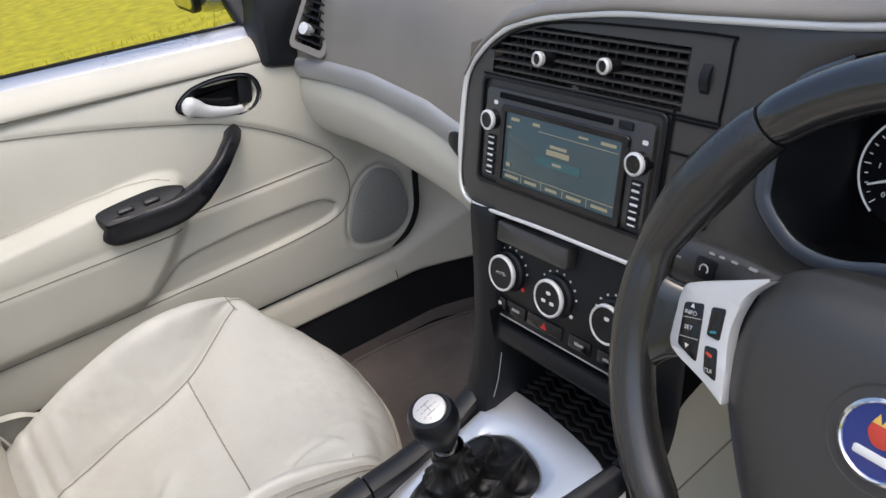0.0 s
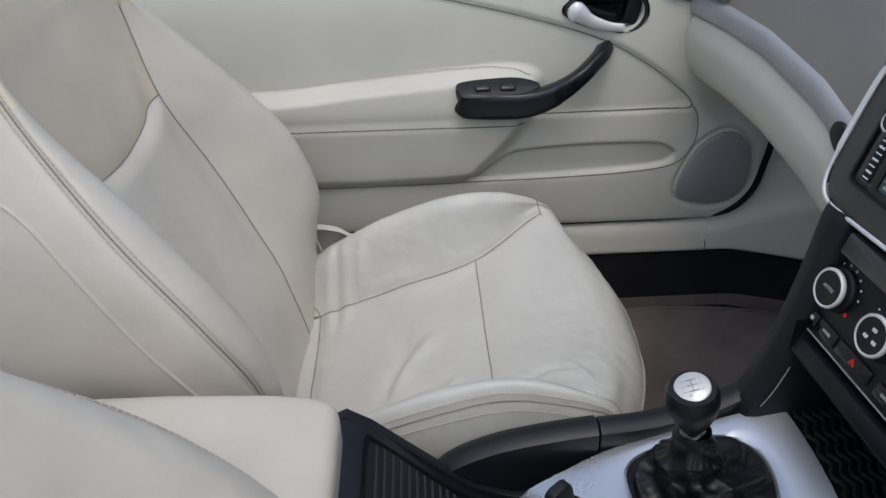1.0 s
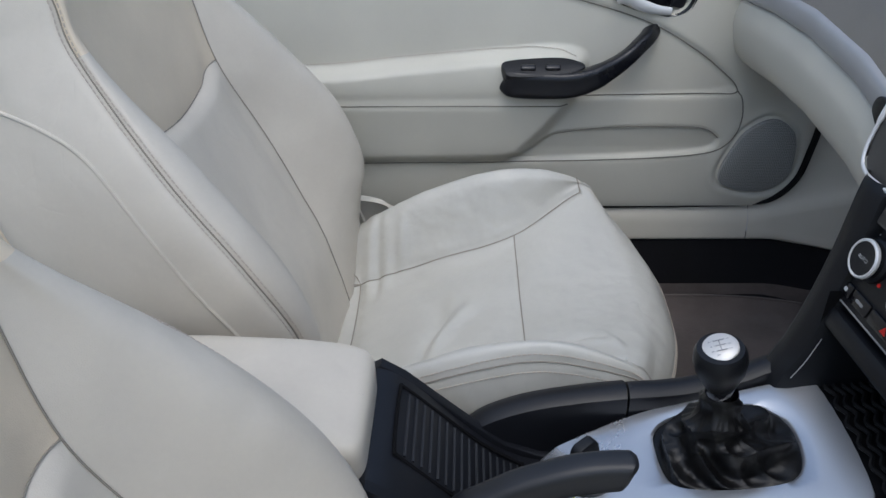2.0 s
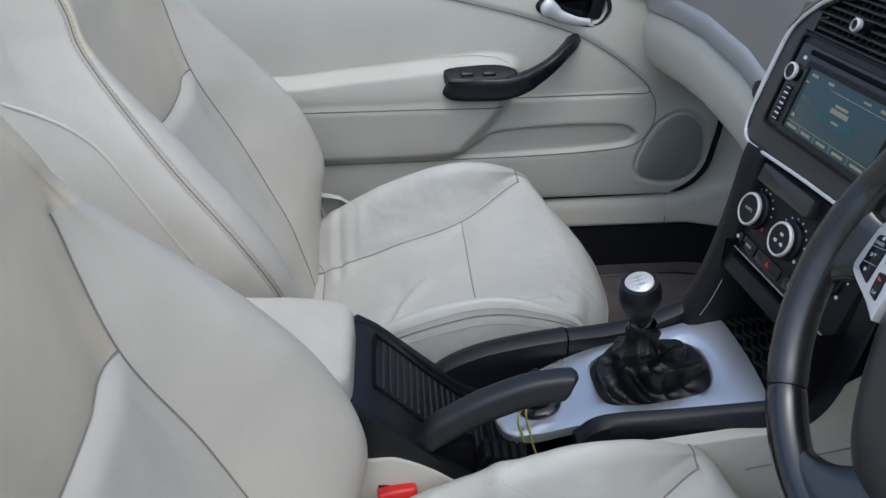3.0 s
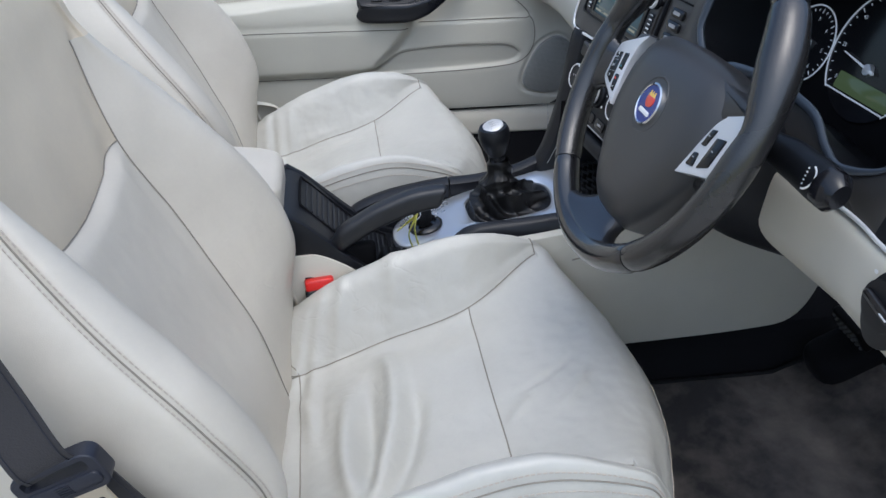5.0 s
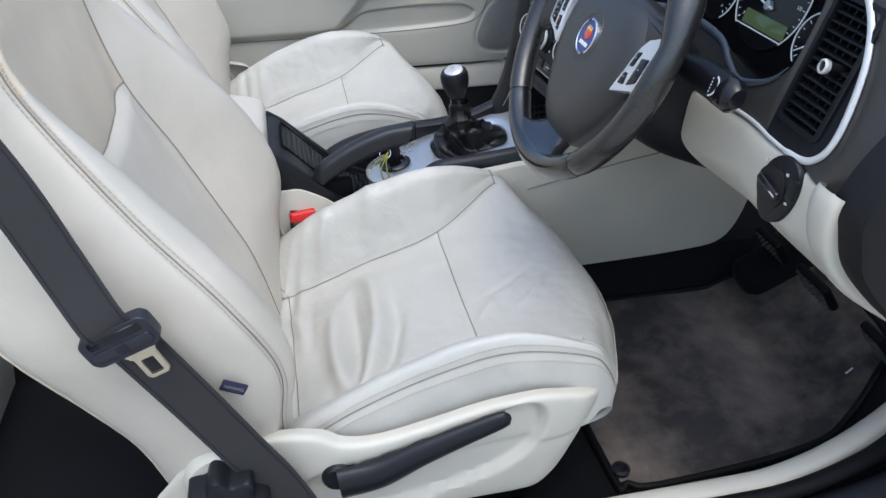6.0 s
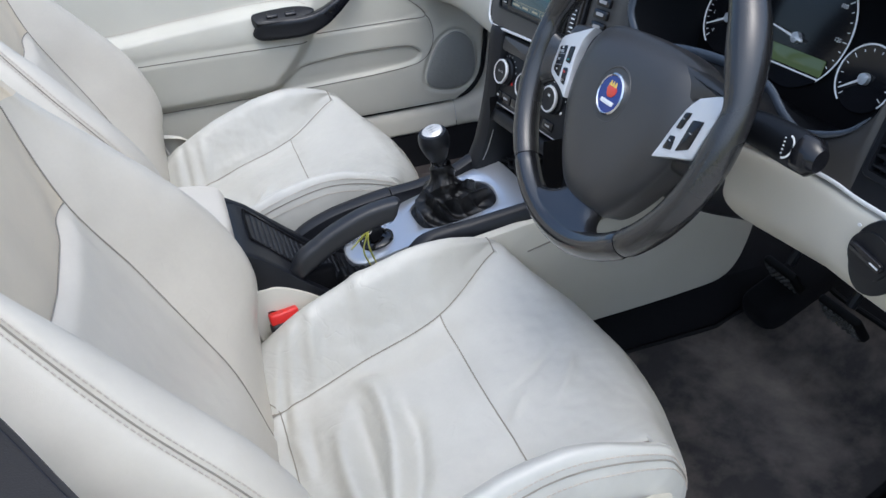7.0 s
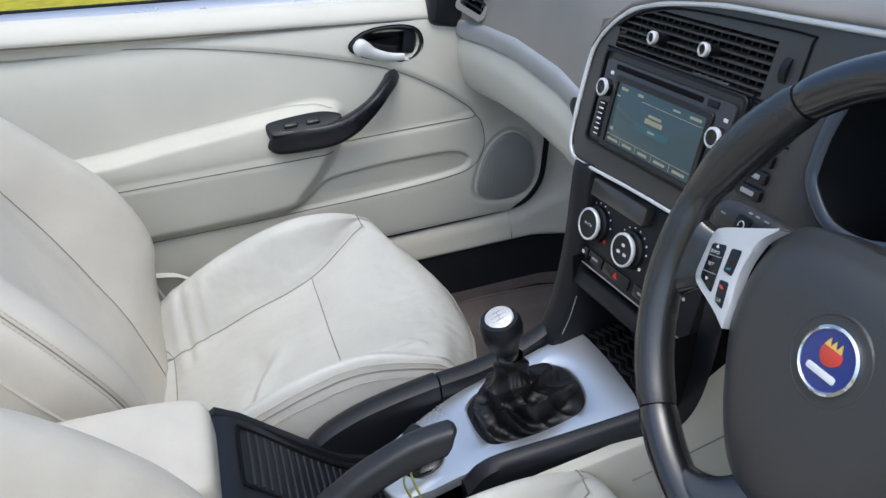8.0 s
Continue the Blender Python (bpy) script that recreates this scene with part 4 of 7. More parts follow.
part("grip", prism(rounded(0.040, 0.010, 0.005), 0.004, 0.0105, LM @ pose(-0.008, 0, 0, 0, 0, -12), 0.003), GLOSS_BLACK, dial)
part("grip_mark", prism(rounded(0.010, 0.0016, 0.0005, 1), 0.0105, 0.011, LM @ pose(0.004, -0.0025, 0, 0, 0, -12), 0), WHITE, dial)
for a in (50, 20, -10, 130):
    part("print_mark", prism(rounded(0.004, 0.003, 0.0008, 1), 0.004, 0.0046, LM @ pose(-0.008 + 0.029 * math.cos(radians(a)), 0.029 * math.sin(radians(a)), 0), 0), WHITE, lamp)
part("side_key", prism(rounded(0.012, 0.024, 0.003), 0.003, 0.007, LM @ pose(0.0245, 0.012, 0)), BLACK, lamp)

# ---- instruments ----
LIT = glowing("lit_white_print", (0.12, 0.123, 0.13), 1.0)
LIT.node_tree.nodes["Principled BSDF"].inputs["Base Color"].default_value = (0.75, 0.75, 0.75, 1)
cluster = thing("instrument_cluster", (0.25, -0.35, 0.93), "dark instrument cluster with three white-ringed dials", "instrument cluster")
CMX = Vector((0, -1, 0)); CMZ = Vector((-0.96, 0, 0.28)); CMY = CMZ.cross(CMX)


def on_cluster(y, z, off=0.0):
    p = Vector((0.250 + 0.29 * (z - 0.94), y, z)) + off * CMZ
    return basis(p, CMX, CMY, CMZ)


part("face", prism(rounded(0.430, 0.200, 0.03), -0.02, 0.0, on_cluster(-0.382, 0.960), 0.004), PIT, cluster)
for y, z, r, a0, a1, labels, needle in ((-0.233, 0.937, 0.0465, 225, -45, ["0", "1", "2", "3", "4", "5", "6"], 205), (-0.352, 0.957, 0.0725, 220, -40, ["0", "20", "40", "60", "80", "100", "120", "140"], 172), (-0.462, 0.928, 0.0365, 225, -30, ["", "", "", ""], 215)):
    cm = on_cluster(y, z, 0.002)
    d = part("dial", lathe([(0, 0), (r, 0), (r - 0.001, 0.001), (0, 0.001)], 48, cm), GLOSS_BLACK, cluster, "black dial")
    arc = [(r * math.cos(radians(a)), r * math.sin(radians(a)), 0.002) for a in np.linspace(a0 + (5 if r > 0.07 else 8), a1 - (5 if r > 0.07 else 8), 60)]
    part("dial_ring", xf(tube(arc, 0.0010, 6), cm), LIT, d, "thin white ring")
    nt = max(13, 4 * (len(labels) - 1) + 1)
    for k in range(nt):
        a = radians(a0 + (a1 - a0) * k / (nt - 1))
        part("tick", prism(rounded(0.0055 if k % 4 == 0 else 0.003, 0.0008, 0.0002, 1), 0.0015, 0.002, cm @ pose((r - 0.006) * math.cos(a), (r - 0.006) * math.sin(a), 0, 0, 0, math.degrees(a)), 0), LIT, d)
    for k, s in enumerate(labels):
        a = radians(a0 + (a1 - a0) * k / (len(labels) - 1))
        if s:
            part("numeral", text_geo(s, 0.0068, cm @ pose((r - 0.016) * math.cos(a), (r - 0.016) * math.sin(a), 0.002)), LIT, d)
    low_v = -0.015 if r > 0.07 else 0.0
    if low_v:
        part("dial_ring", xf(tube([(-0.0525, -0.050, 0.002), (0.0525, -0.050, 0.002)], 0.0010, 6), cm), LIT, d, "straight white lower edge")
    cm = cm @ pose(0, low_v, 0)
    r += low_v
    a = radians(needle)
    part("needle", xf(tube([(-0.2 * r * math.cos(a), -0.2 * r * math.sin(a), 0.005), (0.82 * r * math.cos(a), 0.82 * r * math.sin(a), 0.005)], [0.0019, 0.0008], 6), cm), LIT, d, "white needle")
    part("needle_hub", lathe([(0, 0), (0.0068, 0), (0.0062, 0.006), (0, 0.007)], 20, cm), SILVER_TRIM, d, "silver hub")
lcdm = on_cluster(-0.360, 0.921, 0.004)
part("text_display", prism(rounded(0.093, 0.019, 0.002), 0, 0.002, lcdm, 0.0005), LCD, cluster, "dim green text display")


# ---- the two front seats ----
CUSHION = [  # forward, bow, middle height, then across and height of seam, crest, edge and lower side
    (-0.340, 0.000, -0.130, 0.136, -0.118, 0.197, -0.094, 0.240, -0.098, 0.246, -0.175),
    (-0.256, 0.000, -0.097, 0.143, -0.086, 0.202, -0.020, 0.237, -0.030, 0.254, -0.130),
    (-0.130, 0.000, -0.052, 0.152, -0.042, 0.206, 0.046, 0.236, 0.036, 0.255, -0.090),
    (0.000, 0.000, -0.010, 0.162, 0.000, 0.208, 0.081, 0.236, 0.070, 0.254, -0.070),
    (0.132, 0.030, 0.016, 0.212, 0.054, 0.226, 0.063, 0.239, 0.052, 0.252, -0.060),
    (0.188, 0.056, 0.010, 0.212, 0.026, 0.226, 0.028, 0.237, 0.022, 0.246, -0.040),
    (0.218, 0.072, -0.028, 0.206, -0.020, 0.220, -0.022, 0.231, -0.026, 0.233, -0.055),
    (0.214, 0.082, -0.072, 0.196, -0.068, 0.209, -0.070, 0.218, -0.074, 0.220, -0.085),
    (0.175, 0.082, -0.110, 0.186, -0.110, 0.196, -0.110, 0.204, -0.110, 0.206, -0.115),
]
BACK = [  # height, forward, hollow, seam across, crest across and forward, edge across and forward
    (-0.170, -0.255, -0.010, 0.112, 0.182, 0.000, 0.220, -0.010),
    (-0.085, -0.272, -0.012, 0.115, 0.196, 0.010, 0.234, 0.002),
    (0.020, -0.296, -0.012, 0.118, 0.206, 0.036, 0.244, 0.029),
    (0.100, -0.332, -0.014, 0.128, 0.210, 0.080, 0.250, 0.071),
    (0.200, -0.380, -0.016, 0.140, 0.210, 0.092, 0.260, 0.078),
    (0.305, -0.430, -0.012, 0.140, 0.198, 0.066, 0.240, 0.054),
    (0.418, -0.462, -0.006, 0.164, 0.178, 0.012, 0.194, 0.006),
    (0.470, -0.474, -0.006, 0.146, 0.160, 0.006, 0.176, 0.000),
    (0.545, -0.498, -0.005, 0.128, 0.142, 0.002, 0.158, -0.006),
    (0.620, -0.522, -0.004, 0.118, 0.132, 0.000, 0.146, -0.008),
    (0.660, -0.550, 0.000, 0.085, 0.098, -0.006, 0.110, -0.012),
]


def ridge(pa, pb, line, width, height):
    """A fold of leather along a line, dying out at its ends."""
    (a0, b0), (a1, b1) = line
    ea, eb = a1 - a0, b1 - b0
    t = ((pa - a0) * ea + (pb - b0) * eb) / (ea * ea + eb * eb)
    d = np.abs((pa - a0) * eb - (pb - b0) * ea) / math.hypot(ea, eb)
    fade = np.cos(math.pi * np.clip((t - 0.5) * 0.72, -0.5, 0.5)) ** 2
    return height * np.exp(-(d / width) ** 2) * fade


def fold(pa, pb, line, width, height):
    """A soft fold along a bent line, thickest in its middle."""
    q = cr(line, 26) if len(line) > 2 else np.linspace(line[0], line[1], 40)
    out_ = np.zeros(pa.shape)
    for k, (a, b) in enumerate(q):
        w = math.sin(math.pi * (k + 0.6) / (len(q) + 0.2)) ** 0.7
        out_ = np.maximum(out_, w * np.exp(-((pa - a) ** 2 + (pb - b) ** 2) / width ** 2))
    return height * out_


def soft_noise(g, scale, seed):
    flat = g.reshape(-1, 3)
    return np.array([noise3(p, scale, seed) for p in flat]).reshape(g.shape[:2])


def groove(shape, rows, cols, depth, soft=1.1):
    """Sinks the leather towards its seams: pairs of (row, from column, to column) and (column, from row, to row)."""
    d = np.zeros(shape)
    r, c = np.meshgrid(np.arange(shape[0]), np.arange(shape[1]), indexing="ij")
    for k, a, b in rows:
        d = np.maximum(d, np.exp(-((r - k) / soft) ** 2) * ((c >= a) & (c <= b)))
    for k, a, b in cols:
        d = np.maximum(d, np.exp(-((c - k) / soft) ** 2) * ((r >= a) & (r <= b)))
    return -depth * d


def stitches(path, side, gap, length=0.0042, pitch=0.0062, r=0.0008):
    """Short threads in a row beside a seam; side: the way across at each point of the path."""
    p = np.asarray(path) + gap * np.asarray(side)
    s = np.r_[0, np.cumsum(np.linalg.norm(np.diff(p, axis=0), axis=1))]
    out = []
    for k in np.arange(0.002, s[-1] - length, pitch):
        e = np.array([[np.interp(q, s, p[:, i]) for i in range(3)] for q in (k, k + length)])
        out.append(tube(e, r, 5, up=(0.3, 0.2, 1)))
    return join(*out)


def seat(at, label, outboard, folds, back_folds, seed):
    root = thing("front_seat", (at[0], at[1], 0.27), label, "front seat", "front seats")
    o = np.array(at)
    n = 36

    # cushion
    ctrl = []
    for a, bow, c0, bs, cs, bc, cc, be, ce, bl, cl in CUSHION:
        half = [(0, c0), (bs * 0.52, 0.7 * c0 + 0.3 * cs), (bs, cs), (bc, cc), (be, ce), (bl, cl)]
        full = [(-b, c) for b, c in half[:0:-1]] + half
        ctrl.append([(a - bow * (b / 0.25) ** 2, b, c) for b, c in full])
    g = surface(np.array(ctrl), n, n)
    up = grid_normals(g)
    up *= np.sign(up[..., 2:].mean())
    wrinkle = 0.0024 * soft_noise(g, 14, seed) + 0.0007 * soft_noise(g, 55, seed + 4)
    for line, w, h in folds:
        wrinkle += fold(g[..., 0], g[..., 1], line, w, 1.25 * h)
    s = [k * n for k in range(12)]
    wrinkle += groove(g.shape[:2], [(s[3], s[3], s[7]), (s[1], s[3], s[7])], [(s[3], s[1], s[4]), (s[7], s[1], s[4])], 0.0038, 0.105 * n)
    wrinkle += groove(g.shape[:2], [(s[6], s[1], s[9])], [(s[1], 0, s[6]), (s[9], 0, s[6])], 0.0010, 0.08 * n)
    g = g + up * wrinkle[..., None] + o
    part("cushion_insert", patch(g, 0, s[3], s[3], s[7]), LEATHER, root)
    part("cushion_front", join(patch(g, s[3], s[4], s[3], s[7]), patch(g, s[4], s[6], s[1], s[9])), LEATHER, root)
    part("cushion_bolster", patch(g, 0, s[4], s[1], s[3]), LEATHER, root)
    part("cushion_bolster", patch(g, 0, s[4], s[7], s[9]), LEATHER, root)
    part("cushion_border", join(patch(g, 0, s[6], 0, s[1]), patch(g, 0, s[6], s[9], s[10]), patch(g, s[6], s[8], 0, s[10])), LEATHER, root)
    lift = 0.0008 * up + g
    for path in (lift[:s[4] + 1, s[3]], lift[:s[4] + 1, s[7]], lift[s[4], s[7]:s[9] + 1], lift[s[3], s[3]:s[7] + 1], lift[s[1], s[3]:s[7] + 1],
                 *(np.array([lift[int(round(s[1] - 0.85 * n * t)), int(round(c0 + way * 1.3 * n * t ** 0.8))] for t in np.linspace(0, 1, 14)]) for c0, way in ((s[3], -1), (s[7], 1))),
                 *(np.array([lift[int(round(s[1] - 0.85 * n * t)), int(round(c0 + way * 0.2 * n * t))] for t in np.linspace(0, 1, 10)]) for c0, way in ((s[3], -1), (s[7], 1)))):
        part("seam", tube(path, 0.0010, 5, up=(0.2, 0.1, 1)), SEAM_DARK, root, "dark sunken seam")
    for c, way in ((s[1], 1), (s[9], -1)):
        part("seam", tube(lift[:s[6] + 1, c], 0.0010, 5, up=(0.2, 0.1, 1)), SEAM_DARK, root, "dark sunken seam")
        part("stitching", join(*(stitches(g[:s[6] + 1, c + q * way] + 0.0005 * up[:s[6] + 1, c + q * way], 0 * g[:s[6] + 1, c], 0) for q in (5, -5))), THREAD, root, "beige double stitching")
    part("stitching", join(*(stitches(g[s[6] + q, s[1]:s[9] + 1] + 0.0005 * up[s[6] + q, s[1]:s[9] + 1], np.zeros((s[9] - s[1] + 1, 3)), 0) for q in (5, -5))), THREAD, root, "beige double stitching")

    # backrest
    ctrl = []
    for c, a, dc, bs, bc, dac, be, dae in BACK:
        deep = float(np.interp(c, [0.02, 0.1, 0.2, 0.305, 0.418, 0.545, 0.62, 0.66], [0.135, 0.138, 0.146, 0.150, 0.145, 0.130, 0.115, 0.06]))
        wide = 0.014 + float(np.interp(c, [0.02, 0.2], [0.012, 0.0]))
        half = [(0, dc), (bs * 0.55, 0.6 * dc), (bs, 0), (bc, dac), (be, dae), (be + wide, dae - 0.058), (be + wide - 0.004, 0.35 * dae - 0.085),
                (be - 0.012, -deep), (be * 0.6, -deep - 0.012)]
        ring = half + [(0, -deep - 0.016)] + [(-b, d) for b, d in half[:0:-1]]
        dip = 0.022 if c == 0.305 else 0.0
        ctrl.append([(a + d + 0.45 * sag, b, c - sag + 0.22 * (d if d < 0 else 0.3 * d)) for b, d, sag in ((b, d, dip * max(0.0, 1 - abs(b / bs) ** 1.6) if d > -0.03 else 0.0) for b, d in ring)])
    n = 10
    g = surface(np.array(ctrl), n, n, True)
    out = grid_normals(g, True)
    out *= np.sign((out[:, 0, 0]).mean())
    wrinkle = 0.0015 * soft_noise(g, 12, seed + 9) + 0.0004 * soft_noise(g, 60, seed + 5)
    for line, w, h in back_folds:
        wrinkle += ridge(g[..., 2], g[..., 1], line, w, h) * (g[..., 0] > -0.5)
    cols = g.shape[1]
    L, R, EL, ER, SL, SR, BL, BR = 2 * n, cols - 2 * n, 4 * n, cols - 4 * n, 5 * n, cols - 5 * n, 7 * n, cols - 7 * n
    N, C, T = 5 * n, 6 * n, (len(BACK) - 1) * n
    wrinkle += groove(g.shape[:2], [(N, 0, L), (N, R, cols)],
                      [(L, 0, C), (R, 0, C), (EL, 0, T), (ER, 0, T), (BL, 0, T), (BR, 0, T)], 0.0042)
    # the insert is padded and stands proud of the upper panel along their seam
    rr_, cc_ = np.meshgrid(np.arange(g.shape[0]), np.arange(cols), indexing="ij")
    col = np.minimum(cc_, cols - cc_)
    wrinkle += 0.006 * np.exp(-np.clip(N - 2 - rr_, 0, None) / 22.0) * (rr_ < N) * np.clip((L - col) / 5.0, 0, 1)
    wrinkle -= 0.004 * np.exp(-np.clip(rr_ - N, 0, None) / 4.0) * (rr_ >= N) * np.clip((L - col) / 5.0, 0, 1)
    g = g + out * wrinkle[..., None] + o
    part("backrest_insert", patch(g, 0, N, R, cols + L), LEATHER_SIDE, root)
    top = g[T].mean(0) + (0, 0, 0.012)
    cap = g[T]
    dome = (np.concatenate([cap, cap * 0.45 + top * 0.55 + (0, 0, 0.004), [top]]),
            [(j, (j + 1) % cols, cols + (j + 1) % cols, cols + j) for j in range(cols)] + [(cols + j, cols + (j + 1) % cols, 2 * cols) for j in range(cols)])
    part("backrest_upper", join(patch(g, N, C, R, cols + L), patch(g, C, T, ER, cols + EL), dome), LEATHER_WARM, root, "warmer, smoother cream leather upper panel")
    part("backrest_bolster", patch(g, 0, C, L, EL), LEATHER_SIDE, root)
    part("backrest_bolster", patch(g, 0, C, ER, R), LEATHER_SIDE, root)
    part("backrest_side", patch(g, 0, T, EL, SL), LEATHER_SIDE, root)
    part("backrest_side", patch(g, 0, T, SR, ER), LEATHER_SIDE, root)
    part("back_border", patch(g, 0, T, SL, BL), LEATHER_SIDE, root)
    part("back_border", patch(g, 0, T, BR, SR), LEATHER_SIDE, root)
    part("back_panel", patch(g, 0, T, BL, BR), LEATHER_SIDE, root)
    lift = g + 0.0008 * out
    across = [c % cols for c in range(R, cols + L + 1)]
    for path in (lift[:C + 1, L], lift[:C + 1, R], lift[N][across]):
        part("seam", tube(path, 0.0009, 5, up=(1, 0.2, 0.4)), SEAM_DARK, root, "dark sunken seam")
    for c in (EL, ER):
        part("seam", tube(lift[:T + 1, c], 0.0009, 5, up=(1, 0.2, 0.4)), SEAM_DARK, root, "dark sunken seam")
        part("stitching", join(*(stitches(g[:T + 1, c + q] + 0.0006 * out[:T + 1, c + q], 0 * g[:T + 1, c], 0) for q in (1, -1))), THREAD, root, "beige double stitching")
    line = cr([(-0.555, 0.375), (-0.500, 0.362), (-0.451, 0.333), (-0.407, 0.274), (-0.365, 0.205), (-0.328, 0.144), (-0.290, 0.070), (-0.262, 0.000), (-0.240, -0.070)], 8)
    for c0, c1 in ((EL, BL), (BR, ER))[:1 if outboard < 0 else 2]:
        side_g = g[:, c0:c1 + 1].reshape(-1, 3)
        path = []
        for a, c in line:
            d = (side_g[:, 0] - at[0] - a) ** 2 + (side_g[:, 2] - at[2] - c) ** 2
            near_k = np.argsort(d)[:6]
            w = 1 / (d[near_k] + 1e-6)
            path.append((at[0] + a, float((side_g[near_k, 1] * w).sum() / w.sum()), at[2] + c))
        path = np.array(path)
        for _ in range(3):
            path[1:-1] = 0.25 * path[:-2] + 0.5 * path[1:-1] + 0.25 * path[2:]
        part("piping", tube(path, 0.0023, 8, up=(0, 1, 0)), LEATHER_SIDE, root, "raised cream piping")
    for c in (BL, BR):
        part("piping", tube(g[:T + 1, c] + 0.001 * out[:T + 1, c], 0.0026, 8, up=(1, 0.2, 0.4)), LEATHER_WARM, root, "raised cream piping")

    # plastic base with its outboard shield, lever and recliner knob
    k = outboard
    part("seat_base", rbox(0.40, 0.42, 0.12, 0.025, Matrix.Translation((at[0] - 0.13, at[1], at[2] - 0.19))), PIT, root, "black seat frame")
    y0 = at[1] + k * 0.268
    wall = cr([(-0.425, 0.256, -0.060, -0.15), (-0.375, 0.264, -0.005, -0.17), (-0.29, 0.269, 0.018, -0.175), (-0.235, 0.271, 0.012, -0.175), (-0.206, 0.272, -0.005, -0.175),
               (-0.165, 0.273, -0.009, -0.175), (-0.10, 0.274, 0.004, -0.172), (-0.03, 0.274, 0.020, -0.170), (0.035, 0.272, 0.024, -0.172), (0.070, 0.270, 0.019, -0.168),
               (0.100, 0.265, 0.010, -0.145), (0.120, 0.253, 0.000, -0.122), (0.134, 0.230, -0.014, -0.108), (0.152, 0.165, -0.040, -0.10), (0.166, 0.08, -0.060, -0.11), (0.172, 0.0, -0.066, -0.12)], 5)
    wall = np.concatenate([wall, [(a, -b, t - 0.03, u) for a, b, t, u in wall[-2:-30:-1]]])
    sg = []
    for a, b, t, u in wall:
        tuck = 0.030 * min(1.0, max(0.0, a / 0.12))
        sg.append([(at[0] + a * q - tuck * (1 - v) ** 1.1, at[1] + k * b * w, at[2] + u + (t - u) * v)
                   for v, w, q in ((0.0, 0.90, 0.98), (0.12, 0.95, 0.99), (0.42, 0.982, 1.0), (0.58, 0.988, 1.0), (0.66, 1.0, 1.0), (0.93, 1.004, 1.0), (1.0, 0.985, 0.995), (0.985, 0.93, 0.97))])
    sg = surface(np.array(sg), 2, 8)
    scoop = cr([(-0.25, -0.062), (-0.17, -0.034), (-0.09, -0.008), (-0.02, 0.012), (0.022, 0.018), (0.044, 0.004), (0.048, -0.035), (0.020, -0.080), (-0.04, -0.112), (-0.14, -0.135), (-0.25, -0.14)], 5, True)
    inner_d = sdf(sg[..., 0] - at[0], sg[..., 2] - at[2], scoop)
    sg[..., 1] -= k * 0.013 * step(-inner_d - 0.003, 0.006) * ((sg[..., 1] - at[1]) * k > 0.15)
    part("side_shield", patch(sg, flip=k > 0), CREAM, root, "moulded cream plastic side shield")
    if k < 0:
        lever = cr([(-0.212, 0, -0.052), (-0.165, 0, -0.046), (-0.115, 0, -0.024), (-0.06, 0, -0.003), (-0.02, 0, 0.011), (-0.004, 0, 0.017)], 6)
        lp = np.c_[at[0] + lever[:, 0], np.full(len(lever), y0 - 0.018), at[2] + lever[:, 2]]
        part("height_lever", tube(lp, np.interp(np.arange(len(lp)), [0, 6, 12, 18, 24, 28, 30], [0.023, 0.022, 0.0185, 0.0155, 0.0135, 0.0115, 0.004]), 16, flat=0.55, up=(0, 1, 0)), BLACK_SATIN, root, "long black height lever")
        part("lever_hub", lathe([(0.0, -0.02), (0.020, -0.02), (0.020, 0.002), (0.017, 0.006), (0.0, 0.007)], 28, basis((at[0] - 0.212, y0 - 0.006, at[2] - 0.052), (1, 0, 0), (0, 0, 1), (0, -1, 0))), BLACK, root)
        hub = lathe([(0.0, -0.03), (0.049, -0.03), (0.050, 0.002), (0.045, 0.008), (0.0, 0.010)], 32, basis((at[0] - 0.336, y0 - 0.006, at[2] - 0.028), (1, 0, 0), (0, 0, 1), (0, -1, 0)))
        part("recliner_cover", hub, CREAM, root, "round cream hinge cover")
        star = [(0.040 + 0.006 * math.cos(7 * t), t) for t in np.linspace(0, 2 * math.pi, 84, endpoint=False)]
        star = np.array([(r * math.cos(t), r * math.sin(t)) for r, t in star])
        part("recliner_knob", prism(star, 0.0, 0.036, basis((at[0] - 0.336, y0 - 0.014, at[2] - 0.028), (1, 0, 0), (0, 0, 1), (0, -1, 0)), 0.006), BLACK, root, "black scalloped recliner knob")
    for dy in (-0.2, 0.2):
        part("seat_rail", rbox(0.36, 0.035, 0.05, 0.006, Matrix.Translation((at[0] - 0.15, at[1] + dy, 0.325))), PIT, root, "black steel seat rail")
    return root


